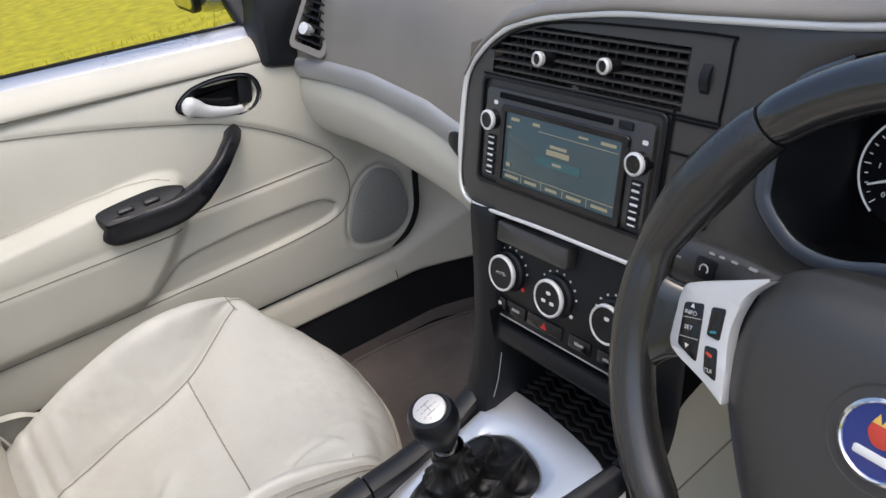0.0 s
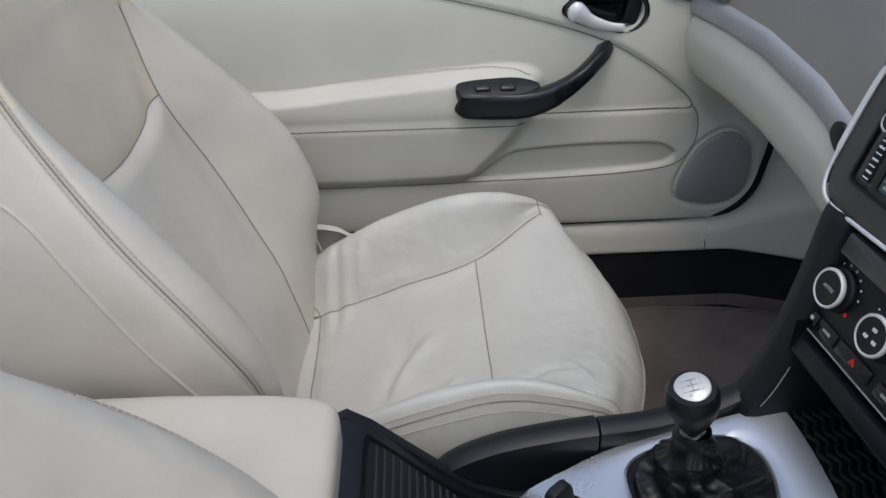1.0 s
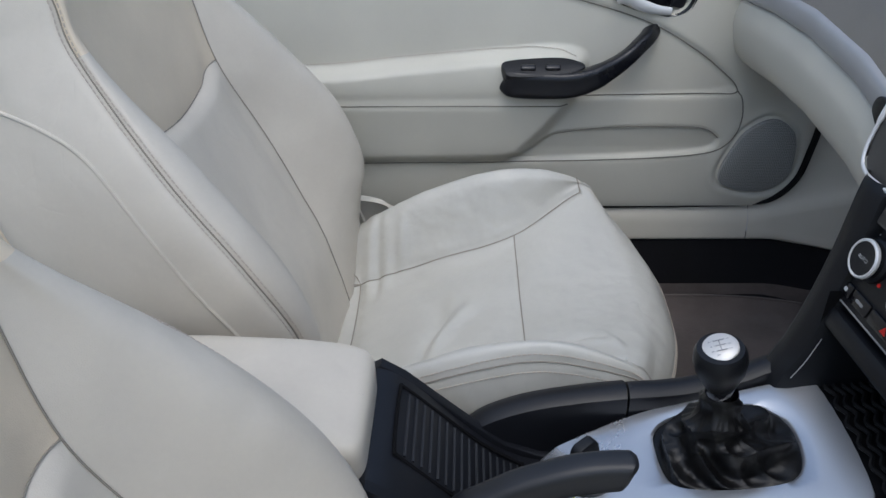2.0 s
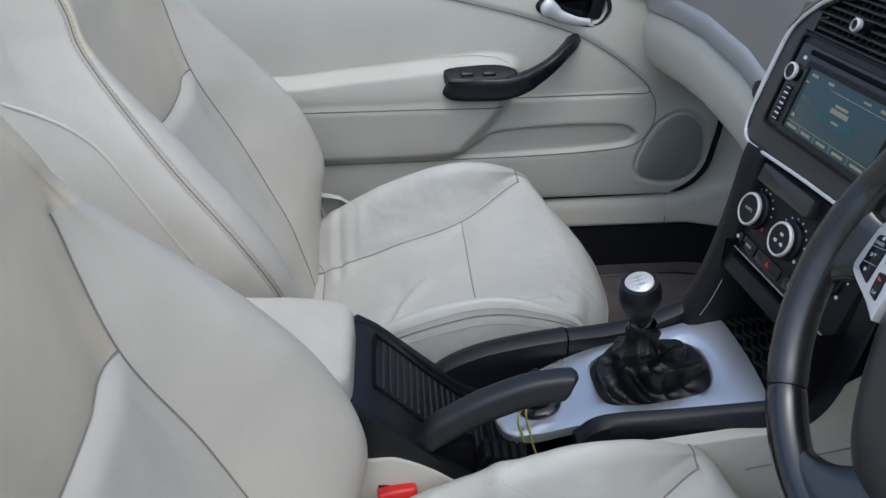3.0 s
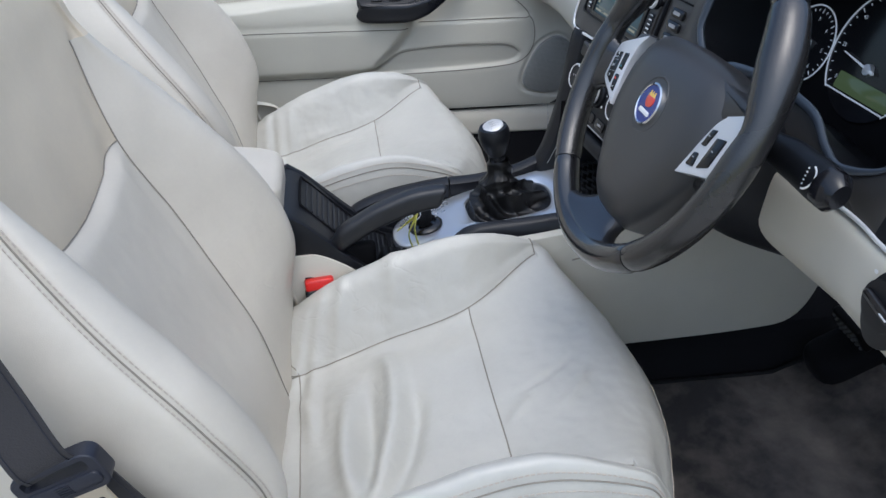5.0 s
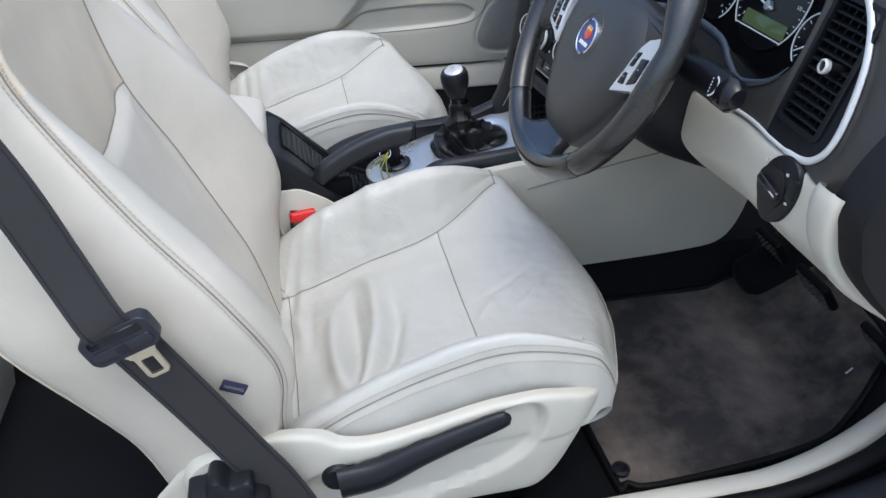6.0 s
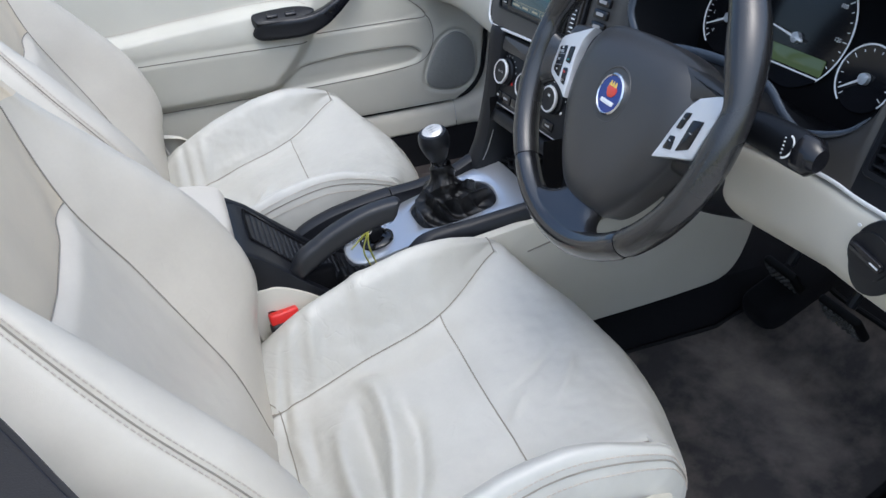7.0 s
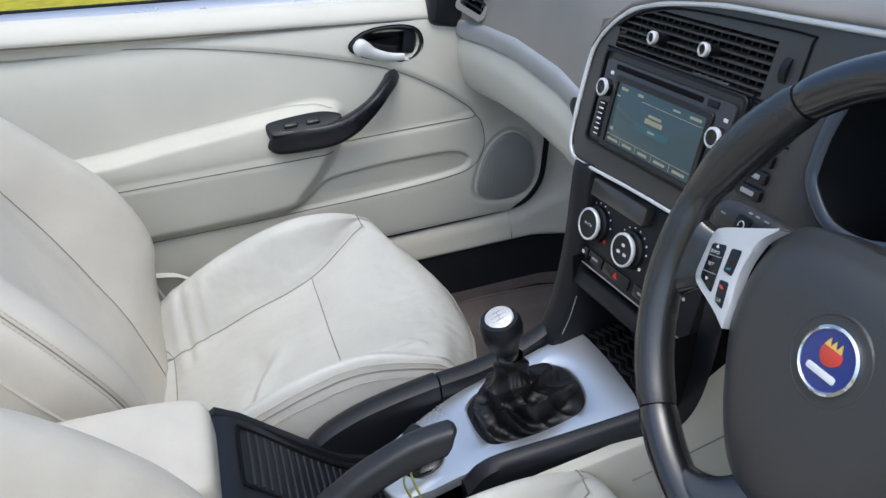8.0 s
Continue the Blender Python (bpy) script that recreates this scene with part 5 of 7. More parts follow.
seat((-0.160, -0.345, 0.545), "cream leather car seat with creased cushion, beside the open door", -1,
              [([(-0.187, 0.075), (-0.191, -0.045), (-0.18, -0.135)], 0.014, 0.014),
               ([(-0.157, 0.088), (-0.162, -0.009), (-0.167, -0.11)], 0.012, -0.012),
               ([(-0.145, 0.125), (-0.122, 0.09), (-0.124, -0.003), (-0.15, -0.098), (-0.172, -0.145)], 0.015, 0.015),
               ([(-0.1, 0.04), (-0.1, -0.01), (-0.118, -0.079), (-0.15, -0.144)], 0.012, -0.009),
               ([(-0.255, 0.095), (-0.244, 0.068), (-0.234, 0.019)], 0.01, 0.004),
               ([(-0.221, 0.113), (-0.227, 0.045), (-0.227, 0.0)], 0.009, -0.004),
               ([(-0.211, 0.226), (-0.234, 0.16), (-0.242, 0.085)], 0.011, 0.0038),
               ([(-0.231, 0.212), (-0.256, 0.152), (-0.265, 0.105)], 0.011, 0.0038),
               ([(-0.221, 0.216), (-0.245, 0.156), (-0.253, 0.1)], 0.008, -0.003),
               ([(-0.179, 0.221), (-0.201, 0.154)], 0.01, 0.004),
               ([(-0.105, 0.25), (-0.112, 0.16)], 0.012, 0.003),
               ([(0.028, -0.028), (0.073, -0.01), (0.116, 0.019)], 0.006, -0.003),
               ([(0.062, -0.084), (0.105, -0.045), (0.127, -0.008)], 0.007, 0.003),
               ([(0.008, -0.078), (0.044, -0.038)], 0.007, 0.003)],
              [(((0.36, 0.21), (0.30, 0.16)), 0.006, -0.002), (((0.34, 0.23), (0.27, 0.20)), 0.005, -0.002), (((0.28, 0.23), (0.25, 0.17)), 0.005, -0.0018)], 1.3)
seat((-0.250, 0.360, 0.562), "cream leather car seat with pleated bolster, beside the closed door", 1,
                 [([(-0.236, 0.228), (-0.241, 0.158), (-0.239, 0.093)], 0.011, 0.0038),
               ([(-0.209, 0.207), (-0.211, 0.146), (-0.21, 0.089)], 0.011, 0.0038),
               ([(-0.224, 0.22), (-0.226, 0.157), (-0.225, 0.092)], 0.007, -0.003),
               ([(-0.184, 0.206), (-0.186, 0.139)], 0.01, 0.004),
               ([(-0.07, 0.01), (-0.106, -0.028), (-0.132, -0.084)], 0.014, 0.008),
               ([(-0.096, -0.002), (-0.13, -0.048), (-0.146, -0.099)], 0.01, -0.006),
               ([(-0.037, -0.089), (-0.073, -0.118), (-0.105, -0.146)], 0.009, 0.005),
               ([(-0.143, 0.063), (-0.121, 0.016), (-0.126, -0.044)], 0.02, -0.005),
               ([(0.057, -0.137), (0.086, -0.149), (0.115, -0.171)], 0.007, 0.004),
               ([(0.024, -0.147), (0.066, -0.13), (0.101, -0.138)], 0.007, -0.003),
               ([(0.094, -0.123), (0.107, -0.153), (0.113, -0.181)], 0.006, 0.003)],
                 [(((0.02, 0.20), (-0.02, 0.24)), 0.006, -0.003), (((0.06, 0.22), (0.03, 0.26)), 0.006, -0.003)], 7.7)


# ---- steering wheel, column and stalks ----
wheel = thing("steering_wheel", (0.004, -0.360, 0.929), "black leather four-spoke steering wheel with silver inlays", "steering wheel")
tilt = radians(23.5)
WX, WY, WZ = Vector((0, -1, 0)), Vector((math.sin(tilt), 0, math.cos(tilt))), Vector((-math.cos(tilt), 0, math.sin(tilt)))
WM = basis((0.004, -0.360, 0.929), WX, WY, WZ)
RW = 0.1768


def rim(a0, a1, n=40):
    a = np.radians(np.linspace(a0, a1, n))
    return np.c_[RW * np.cos(a), RW * np.sin(a), 0 * a]


SEAMS = (48, 132, 229, 311)
for a0, a1, mat, lab in ((48, 132, WHEEL_LEATHER, "smooth black leather rim"), (132, 229, WHEEL_PERF, "perforated black leather rim grip"), (229, 311, WHEEL_LEATHER, "smooth black leather rim"), (311, 408, WHEEL_PERF, "perforated black leather rim grip")):
    p = rim(a0 + 0.25, a1 - 0.25)
    th = np.full(len(p), 0.0156)
    if mat is WHEEL_PERF:
        lift_ = np.degrees(np.arcsin(np.clip(p[:, 1] / RW, -1, 1)))
        thumb = np.exp(-((lift_ - 31) / 13) ** 2)
        notch = np.exp(-((lift_ - 11) / 6) ** 2)
        th = 0.0158 + 0.0034 * thumb - 0.0022 * notch
        p[:, :2] *= (1 + (0.0022 * notch - 0.0026 * thumb) / RW)[:, None]
    th[0] -= 0.0012
    th[-1] -= 0.0012
    part("rim_section", xf(tube(p, th, 18, up=(0, 0, 1), flat=1.08), WM), mat, wheel, lab)
for a in SEAMS:
    part("rim_seam", xf(tube(rim(a - 0.35, a + 0.35, 3), 0.0147, 18, up=(0, 0, 1)), WM), PIT, wheel)


def dome(outline, z_edge, z_mid, m, rings=7, power=2.2, back=0.03):
    """A cushioned shape: an outline that rises to its middle."""
    o = np.asarray(outline, float)
    c = o.mean(0)
    vs, n = [], len(o)
    vs.append(np.c_[o, np.full(n, z_edge - back)])
    vs.append(np.c_[o, np.full(n, z_edge - 0.004)])
    for k in np.linspace(0, 1, rings)[:-1]:
        s = 1 - k
        vs.append(np.c_[c + (o - c) * s * 0.985, np.full(n, z_edge + (z_mid - z_edge) * (1 - s ** power))])
    v = np.concatenate(vs + [[[c[0], c[1], z_mid]]])
    f = [(i * n + j, i * n + (j + 1) % n, (i + 1) * n + (j + 1) % n, (i + 1) * n + j) for i in range(len(vs) - 1) for j in range(n)]
    last = (len(vs) - 1) * n
    f += [(last + j, last + (j + 1) % n, len(v) - 1) for j in range(n)]
    return xf((v, f), m)


def soft_poly(points, r, n=4):
    """A polygon with its corners rounded off."""
    p = np.asarray(points, float)
    out = []
    for a, b, c in zip(np.roll(p, 1, 0), p, np.roll(p, -1, 0)):
        u, v = a - b, c - b
        u, v = b + u * min(0.45, r / np.linalg.norm(u)), b + v * min(0.45, r / np.linalg.norm(v))
        for t in np.linspace(0, 1, n):
            out.append((1 - t) ** 2 * u + 2 * t * (1 - t) * b + t * t * v)
    out = np.array(out)
    area = (out[:, 0] * np.roll(out[:, 1], -1) - np.roll(out[:, 0], -1) * out[:, 1]).sum()
    return out if area > 0 else out[::-1]


def plate_between(outer_edge, inner_edge, z0, z1, n=48):
    """A thin plate that fills the strip between two edges of the wheel's plane, with rounded rims."""
    ends = []
    for e in (outer_edge, inner_edge):
        q = cr(e, 8)
        d = np.r_[0, np.cumsum(np.linalg.norm(np.diff(q, axis=0), axis=1))]
        t = np.linspace(0, d[-1], n)
        ends.append(np.c_[np.interp(t, d, q[:, 0]), np.interp(t, d, q[:, 1])])
    o, i = ends
    cols = [(0.0, z0), (0.0, z1 - 0.0012), (0.03, z1), (0.35, z1 + 0.0004), (0.7, z1 + 0.0003), (0.97, z1), (1.0, z1 - 0.001), (1.0, z0)]
    g = np.array([[(*(a * (1 - k) + b * k), z) for k, z in cols] for a, b in zip(o, i)])
    return xf(patch(g), WM)


def web(stations, place, thick=0.022, n=13):
    """A leather web that runs out from the hub to the rim: distance, width from and to, height at each station."""
    st_ = cr(np.array(stations), 5)
    g = []
    for r, lo, hi, z in st_:
        ring = []
        for a in np.linspace(0, 2 * math.pi, 33):
            c, q = math.cos(a), math.sin(a)
            w = (lo + hi) / 2 + (hi - lo) / 2 * math.copysign(abs(c) ** 0.45, c)
            x, y = place(r, w)
            ring.append((x, y, z - thick / 2 + thick / 2 * math.copysign(abs(q) ** 0.7, q)))
        g.append(ring)
    g = np.array(g)
    return xf(patch(g), WM)


half_hub = [(0.0, 0.060), (0.045, 0.059), (0.078, 0.054), (0.094, 0.045), (0.104, 0.030), (0.110, 0.010), (0.111, -0.015), (0.106, -0.042), (0.095, -0.066), (0.078, -0.096), (0.060, -0.120), (0.042, -0.136), (0.020, -0.143), (0.0, -0.144)]
hub = cr(half_hub + [(-x, y) for x, y in half_hub[-2:0:-1]], 4, True)[::-1]
part("airbag_cover", dome(hub, -0.019, 0.004, WM, power=6.0, back=0.030, rings=16), HUB, wheel, "matt black airbag cover")
EM = WM @ pose(0, -0.010, 0.0035) @ Matrix.Diagonal((0.80, 0.80, 1, 1))
part("badge_recess", lathe([(0.024, 0.0005), (0.0335, -0.0012), (0.0380, 0.0008), (0.0430, -0.0035)], 44, EM), HUB, wheel, "moulded ring round the badge")
badge = part("badge", lathe([(0.0, -0.002), (0.0285, -0.002), (0.0285, 0.002), (0.0255, 0.0034), (0.0250, 0.0026), (0, 0.0026)], 40, EM), EMBLEM_BLUE, wheel, "round blue enamel badge")
part("badge_ring", lathe([(0.0252, 0.0), (0.0292, 0.0), (0.0290, 0.0030), (0.0268, 0.0042), (0.0252, 0.0030)], 40, EM), CHROME, badge, "chrome ring")
part("badge_shape", prism(np.array(cr([(-0.010, 0.004), (-0.004, -0.004), (0.006, -0.003), (0.012, 0.004), (0.009, 0.011), (0.0, 0.010), (-0.008, 0.011)], 4, True)), 0.002, 0.0034, EM, 0.0004), EMBLEM_RED, badge)
for u in (-0.006, 0.0, 0.006):
    part("badge_shape", prism(np.array([(u - 0.003, 0.0105), (u + 0.003, 0.0105), (u, 0.0175)]), 0.002, 0.0036, EM, 0), EMBLEM_GOLD, badge)
part("badge_shape", prism(rounded(0.030, 0.0062, 0.002), 0.002, 0.0034, EM @ pose(0, -0.0115, 0), 0.0003), WHITE, badge)

for s in (-1, 1):
    # side arm, flaring into the rim, the cover's wing above the inlay, then the silver inlay and its keys
    reach = [(0.085, -0.050, 0.034, -0.022), (0.115, -0.050, 0.034, -0.017), (0.142, -0.048, 0.034, -0.009), (0.158, -0.052, 0.044, 0.001), (0.170, -0.064, 0.060, 0.009), (0.177, -0.074, 0.072, 0.011)]
    if s < 0:
        reach = [(0.085, -0.046, 0.032, -0.022), (0.115, -0.041, 0.026, -0.017), (0.142, -0.035, 0.016, -0.009), (0.158, -0.043, 0.016, 0.001), (0.170, -0.058, 0.022, 0.009), (0.177, -0.070, 0.034, 0.011)]
    arm = web(reach, lambda r, w: (s * math.sqrt(max(1e-6, r * r - min(1.0, max(0.0, (r - 0.12) / 0.045)) * w * w)), w))
    part("side_spoke", arm, WHEEL_LEATHER, wheel, "black leather spoke")
    wing = cr([(0.040, 0.052), (0.085, 0.050), (0.125, 0.046), (0.158, 0.038), (0.150, 0.030), (0.118, 0.030), (0.080, 0.010), (0.045, 0.020)], 4, True) * (s, 1)
    if s > 0:
        part("cover_wing", prism(wing[::-1], -0.030, -0.0120, WM, 0.006), HUB, wheel)
    outer_e = [(0.0930, 0.0430), (0.117, 0.0323), (0.1455, 0.0194), (0.1505, 0.0115), (0.1520, -0.0085), (0.1490, -0.0239), (0.1416, -0.0302), (0.116, -0.0378), (0.0985, -0.0455)]
    inner_e = [(0.0920, 0.0420), (0.1025, 0.0293), (0.1065, 0.0172), (0.1080, 0.0029), (0.1060, -0.0121), (0.1020, -0.0264), (0.0978, -0.0450)]
    if s > 0:
        outer_e = [(0.119, 0.0290), (0.145, 0.0400), (0.1530, 0.0370), (0.1560, 0.0239), (0.1540, 0.0178), (0.1475, 0.0060), (0.1435, -0.020), (0.141, -0.026), (0.117, -0.0338), (0.0915, -0.0430)]
        inner_e = [(0.1180, 0.0280), (0.1075, 0.0150), (0.1010, -0.0020), (0.0965, -0.018), (0.0930, -0.032), (0.0905, -0.0425)]
    sp = part("spoke_inlay", plate_between(np.array(outer_e) * (s, 1), np.array(inner_e) * (s, 1), -0.016, -0.005), INLAY, wheel, "satin silver inlay")
    if s < 0:
        strip_o = soft_poly([(-0.1448, 0.0065), (-0.1300, 0.0110), (-0.1235, -0.0286), (-0.1412, -0.0230)], 0.0025)
        part("key_strip", prism(strip_o, -0.008, -0.0035, WM, 0.0012), GLOSS_BLACK, sp)
        part("key_gap", prism(rounded(0.0150, 0.0006, 0.0002, 1), -0.0037, -0.0033, WM @ pose(-0.1360, -0.0015, 0, 0, 0, 14), 0), GREY_PRINT, sp)
        part("key_gap", prism(rounded(0.0160, 0.0006, 0.0002, 1), -0.0037, -0.0033, WM @ pose(-0.1345, -0.0150, 0, 0, 0, 12), 0), GREY_PRINT, sp)
        for u, v, q in ((-0.1372, 0.0065, 1), (-0.1335, -0.0205, -1)):
            part("key_mark", prism(np.array([(-0.0016, -0.0012 * q), (0.0016, -0.0012 * q), (0, 0.0016 * q)])[::q], -0.0036, -0.0031, WM @ pose(u, v, 0), 0), WHITE, sp)
        for u, v, t in ((-0.1372, 0.0015, "INFO"), (-0.1358, -0.0085, "SET")):
            part("lettering", text_geo(t, 0.0042, WM @ pose(u, v, -0.0031, 0, 0, 10)), WHITE, sp, t)
        for o_ in ([(-0.1242, 0.0115), (-0.1140, 0.0141), (-0.1122, -0.0076), (-0.1222, -0.0076)], [(-0.1212, -0.0144), (-0.1118, -0.0126), (-0.1062, -0.0336), (-0.1166, -0.0314)]):
            part("key", prism(soft_poly(o_, 0.002), -0.008, -0.0035, WM, 0.0012), GLOSS_BLACK, sp)
        part("key_mark", prism(rounded(0.005, 0.0018, 0.0006, 1), -0.0036, -0.0030, WM @ pose(-0.1175, -0.0035, 0, 0, 0, 20), 0), material("teal_print", (0.03, 0.20, 0.22), 0.5), sp)
        part("key_mark", prism(rounded(0.005, 0.0018, 0.0006, 1), -0.0036, -0.0030, WM @ pose(-0.1155, -0.0185, 0, 0, 0, -15), 0), EMBLEM_RED, sp)
        part("lettering", text_geo("CLR", 0.0036, WM @ pose(-0.1128, -0.0285, -0.0031, 0, 0, 10)), WHITE, sp, "CLR")
    else:
        for o_ in ([(0.1062, -0.0065), (0.1100, 0.0115), (0.1185, 0.0140), (0.1140, -0.0050)], [(0.1005, -0.0300), (0.1035, -0.0150), (0.1110, -0.0135), (0.1130, -0.0275)], [(0.1190, -0.0262), (0.1235, 0.0085), (0.1385, 0.0120), (0.1350, -0.0180)]):
            k = part("key", prism(soft_poly(o_[::-1], 0.002), -0.008, -0.0032, WM, 0.0012), GLOSS_BLACK, sp)
            c_ = np.mean(o_, 0)
            part("key_mark", prism(rounded(0.0035, 0.0012, 0.0003, 1), -0.0033, -0.0028, WM @ pose(c_[0], c_[1] + 0.002, 0), 0), GREY_PRINT, k)
# one broad lower spoke between cover and rim
def lower_place(r, w):
    e = min(1.0, max(0.0, (r - 0.130) / 0.035))
    return w, -(r * (1 - e) + e * math.sqrt(max(1e-6, r * r - w * w)))


low_web = web([(0.100, -0.034, 0.034, -0.022), (0.128, -0.036, 0.036, -0.015), (0.142, -0.041, 0.041, -0.005), (0.153, -0.052, 0.052, 0.004), (0.163, -0.068, 0.068, 0.010), (0.173, -0.086, 0.086, 0.012)], lower_place, 0.024)
part("lower_spoke", low_web, WHEEL_LEATHER, wheel, "black leather lower spoke")

column = thing("steering_column", (0.14, -0.360, 0.85), "black plastic steering column cover with stalks", "steering column")
c = []
for t, w, h in ((0.030, 0.045, 0.040), (0.045, 0.062, 0.055), (0.09, 0.070, 0.062), (0.16, 0.072, 0.070), (0.24, 0.070, 0.070)):
    c.append([(w * math.copysign(abs(math.cos(a)) ** 0.7, math.cos(a)), -0.012 + h * math.copysign(abs(math.sin(a)) ** 0.75, math.sin(a)) * (0.75 if math.sin(a) > 0 else 1.45), -t) for a in np.linspace(0, 2 * math.pi, 32, endpoint=False)])
cg = np.array(c)
cg = np.concatenate([cg, cg[:, :1]], 1)
part("shroud", xf(patch(cr(cg, 4)), WM), BLACK, column)
part("ignition_blank", lathe([(0, 0), (0.013, 0), (0.012, 0.006), (0, 0.007)], 20, WM @ pose(0.045, -0.072, -0.07, 60, 0, 0)), GLOSS_BLACK, column)
rs = cr([(0.055, 0.010, -0.072), (0.10, 0.017, -0.070), (0.145, 0.021, -0.068), (0.185, 0.0215, -0.066), (0.217, 0.021, -0.065)], 6)
st = part("wiper_stalk", xf(tube(rs, np.interp(np.arange(len(rs)), [0, 6, 12, 20, 23, 24], [0.009, 0.013, 0.0178, 0.0190, 0.0185, 0.015]), 16, up=(0, 0, 1), flat=0.75), WM), BLACK, column, "flat black stalk")
ring = [(0.195 + 0.0085 * math.cos(a), 0.0205 + 0.0105 * math.sin(a), -0.0518) for a in np.linspace(-1.5, 1.5, 24)]
part("stalk_mark", xf(tube(ring, 0.0010, 5, up=(0, 0, 1), flat=0.4), WM), WHITE, st, "white ring marking")
for k in range(5):
    part("stalk_mark", prism(rounded(0.0018, 0.0014, 0.0004, 1), 0, 0.0005, WM @ pose(0.1915 + 0.0008 * k, 0.0275 - 0.0034 * k, -0.0512), 0), WHITE, st)
part("stalk_cap", xf(tube([(0.204, 0.0212, -0.0655), (0.218, 0.021, -0.065), (0.226, 0.021, -0.065)], [0.0187, 0.0182, 0.011], 18, up=(0, 0, 1), flat=0.78), WM), GLOSS_BLACK, st, "glossy rounded stalk end")
ls = cr([(-0.05, 0.010, -0.066), (-0.10, 0.018, -0.064), (-0.140, 0.0205, -0.061), (-0.180, 0.0195, -0.058), (-0.206, 0.0165, -0.056)], 6)
lr = np.interp(np.arange(len(ls)), [0, 6, 12, 18, 22, 24], [0.010, 0.0125, 0.0155, 0.0165, 0.0150, 0.009])
st = part("signal_stalk", xf(tube(ls, lr, 20, up=(0, 0, 1), flat=0.8), WM), FASCIA, column, "flat black stalk with white symbols")


def on_stalk(x, v):
    """A place on the stalk's front, v from -1 to 1 across it, leaning with the surface."""
    k = np.interp(-x, -ls[:, 0], np.arange(len(ls)))
    c_ = np.array([np.interp(k, np.arange(len(ls)), ls[:, i]) for i in range(3)])
    r = np.interp(k, np.arange(len(ls)), lr)
    up_ = math.sqrt(1 - v * v)
    return WM @ Matrix.Translation((c_[0], c_[1] + r * v, c_[2] + 0.8 * r * up_)) @ pose(0, 0, 0, -math.degrees(math.atan2(0.8 * v, up_)), 0, 0)


for x, v, w, h in ((-0.166, 0.66, 0.006, 0.003), (-0.158, 0.66, 0.006, 0.003), (-0.148, 0.66, 0.007, 0.003), (-0.134, 0.70, 0.009, 0.004), (-0.190, 0.10, 0.008, 0.0022)):
    part("stalk_mark", prism(rounded(w * 0.75, h * 0.6, 0.0006, 2), -0.0002, 0.0005, on_stalk(x, v), 0), GREY_PRINT, st)
part("stalk_key", prism(rounded(0.017, 0.016, 0.003, 3), -0.002, 0.0012, on_stalk(-0.166, -0.05), 0.0008), BLACK, st, "square cruise key")
part("stalk_mark", xf(tube([(0.0034 * math.cos(a), 0.0034 * math.sin(a), 0.0014) for a in np.linspace(-0.6, 3.7, 18)], 0.0006, 5), on_stalk(-0.166, -0.05)), WHITE, st)

# ---- centre console ----
console = thing("centre_console", (-0.1, 0, 0.30), "black centre console with cream sides and silver plate", "centre console")


def plate_z(x):
    return 0.600 + 0.20 * (x + 0.10)


# sloping rear panel with a ridged rubber insert
sl = np.array([[(x, y, z) for y in np.linspace(-0.088, 0.078, 12)] for x, z in ((-0.45, 0.640), (-0.43, 0.664), (-0.415, 0.666), (-0.385, 0.644), (-0.33, 0.585), (-0.29, 0.548), (-0.25, 0.530), (-0.20, 0.528))])
part("rear_slope", patch(cr(sl, 4), flip=False), BLACK_SATIN, console, "black sloping rear panel")
for k in range(22):
    t = 0.05 + 0.93 * k / 21
    x = -0.398 + 0.178 * t
    z = float(np.interp(x, [-0.415, -0.385, -0.33, -0.29, -0.25, -0.2], [0.666, 0.644, 0.585, 0.548, 0.530, 0.528]))
    part("rubber_rib", tube([(x, -0.034, z + 0.0015), (x, 0.052, z + 0.0012)], 0.0017, 6, up=(0.6, 0, 1)), RIB, console)
edge = [(-0.398, -0.034, 0.658), (-0.399, 0.0, 0.659), (-0.398, 0.052, 0.658), (-0.394, 0.057, 0.654), (-0.36, 0.058, 0.618), (-0.31, 0.058, 0.568), (-0.27, 0.057, 0.540), (-0.265, 0.05, 0.539), (-0.265, -0.034, 0.539), (-0.27, -0.040, 0.540), (-0.31, -0.040, 0.568), (-0.36, -0.040, 0.618), (-0.394, -0.039, 0.654)]
part("insert_edge", tube(cr(edge, 4, True), 0.002, 6, True, up=(0.6, 0, 1)), PIT, console)
for y0, s in ((-0.088, 1), (0.078, -1)):
    pr = np.array([(-0.46, 0.55), (-0.45, 0.655), (-0.42, 0.672), (-0.395, 0.655), (-0.33, 0.592), (-0.285, 0.553), (-0.245, 0.535), (-0.20, 0.530), (-0.19, 0.50), (-0.30, 0.515), (-0.36, 0.555)])
    part("slope_cheek", prism(pr[::-1], -0.006, 0.006, basis((0, y0, 0), (1, 0, 0), (0, 0, 1), (0, -1, 0)), 0.003), BLACK_SATIN, console)
tray = np.array([[(x, y, 0.518) for y in (-0.09, 0.09)] for x in (-0.32, -0.1)])
part("tray", patch(tray), PIT, console)

# left rail: rear wing, then a rail that runs up to the dash
def rail(points, w, drop, inner):
    p = cr(points, 8)
    out = []
    for (x, y, z) in p:
        out.append([(x, y + inner * w * a, z + b) for a, b in ((0.90, -drop), (0.88, -0.016), (0.78, -0.004), (0.3, 0.002), (-0.35, 0.001), (-0.85, -0.005), (-1.0, -0.022), (-1.0, -drop))])
    return np.array(out)


w = rail([(-0.345, 0.088, 0.545), (-0.315, 0.092, 0.578), (-0.265, 0.097, 0.598), (-0.205, 0.099, 0.610), (-0.149, 0.100, 0.617)], 0.020, 0.075, -1)
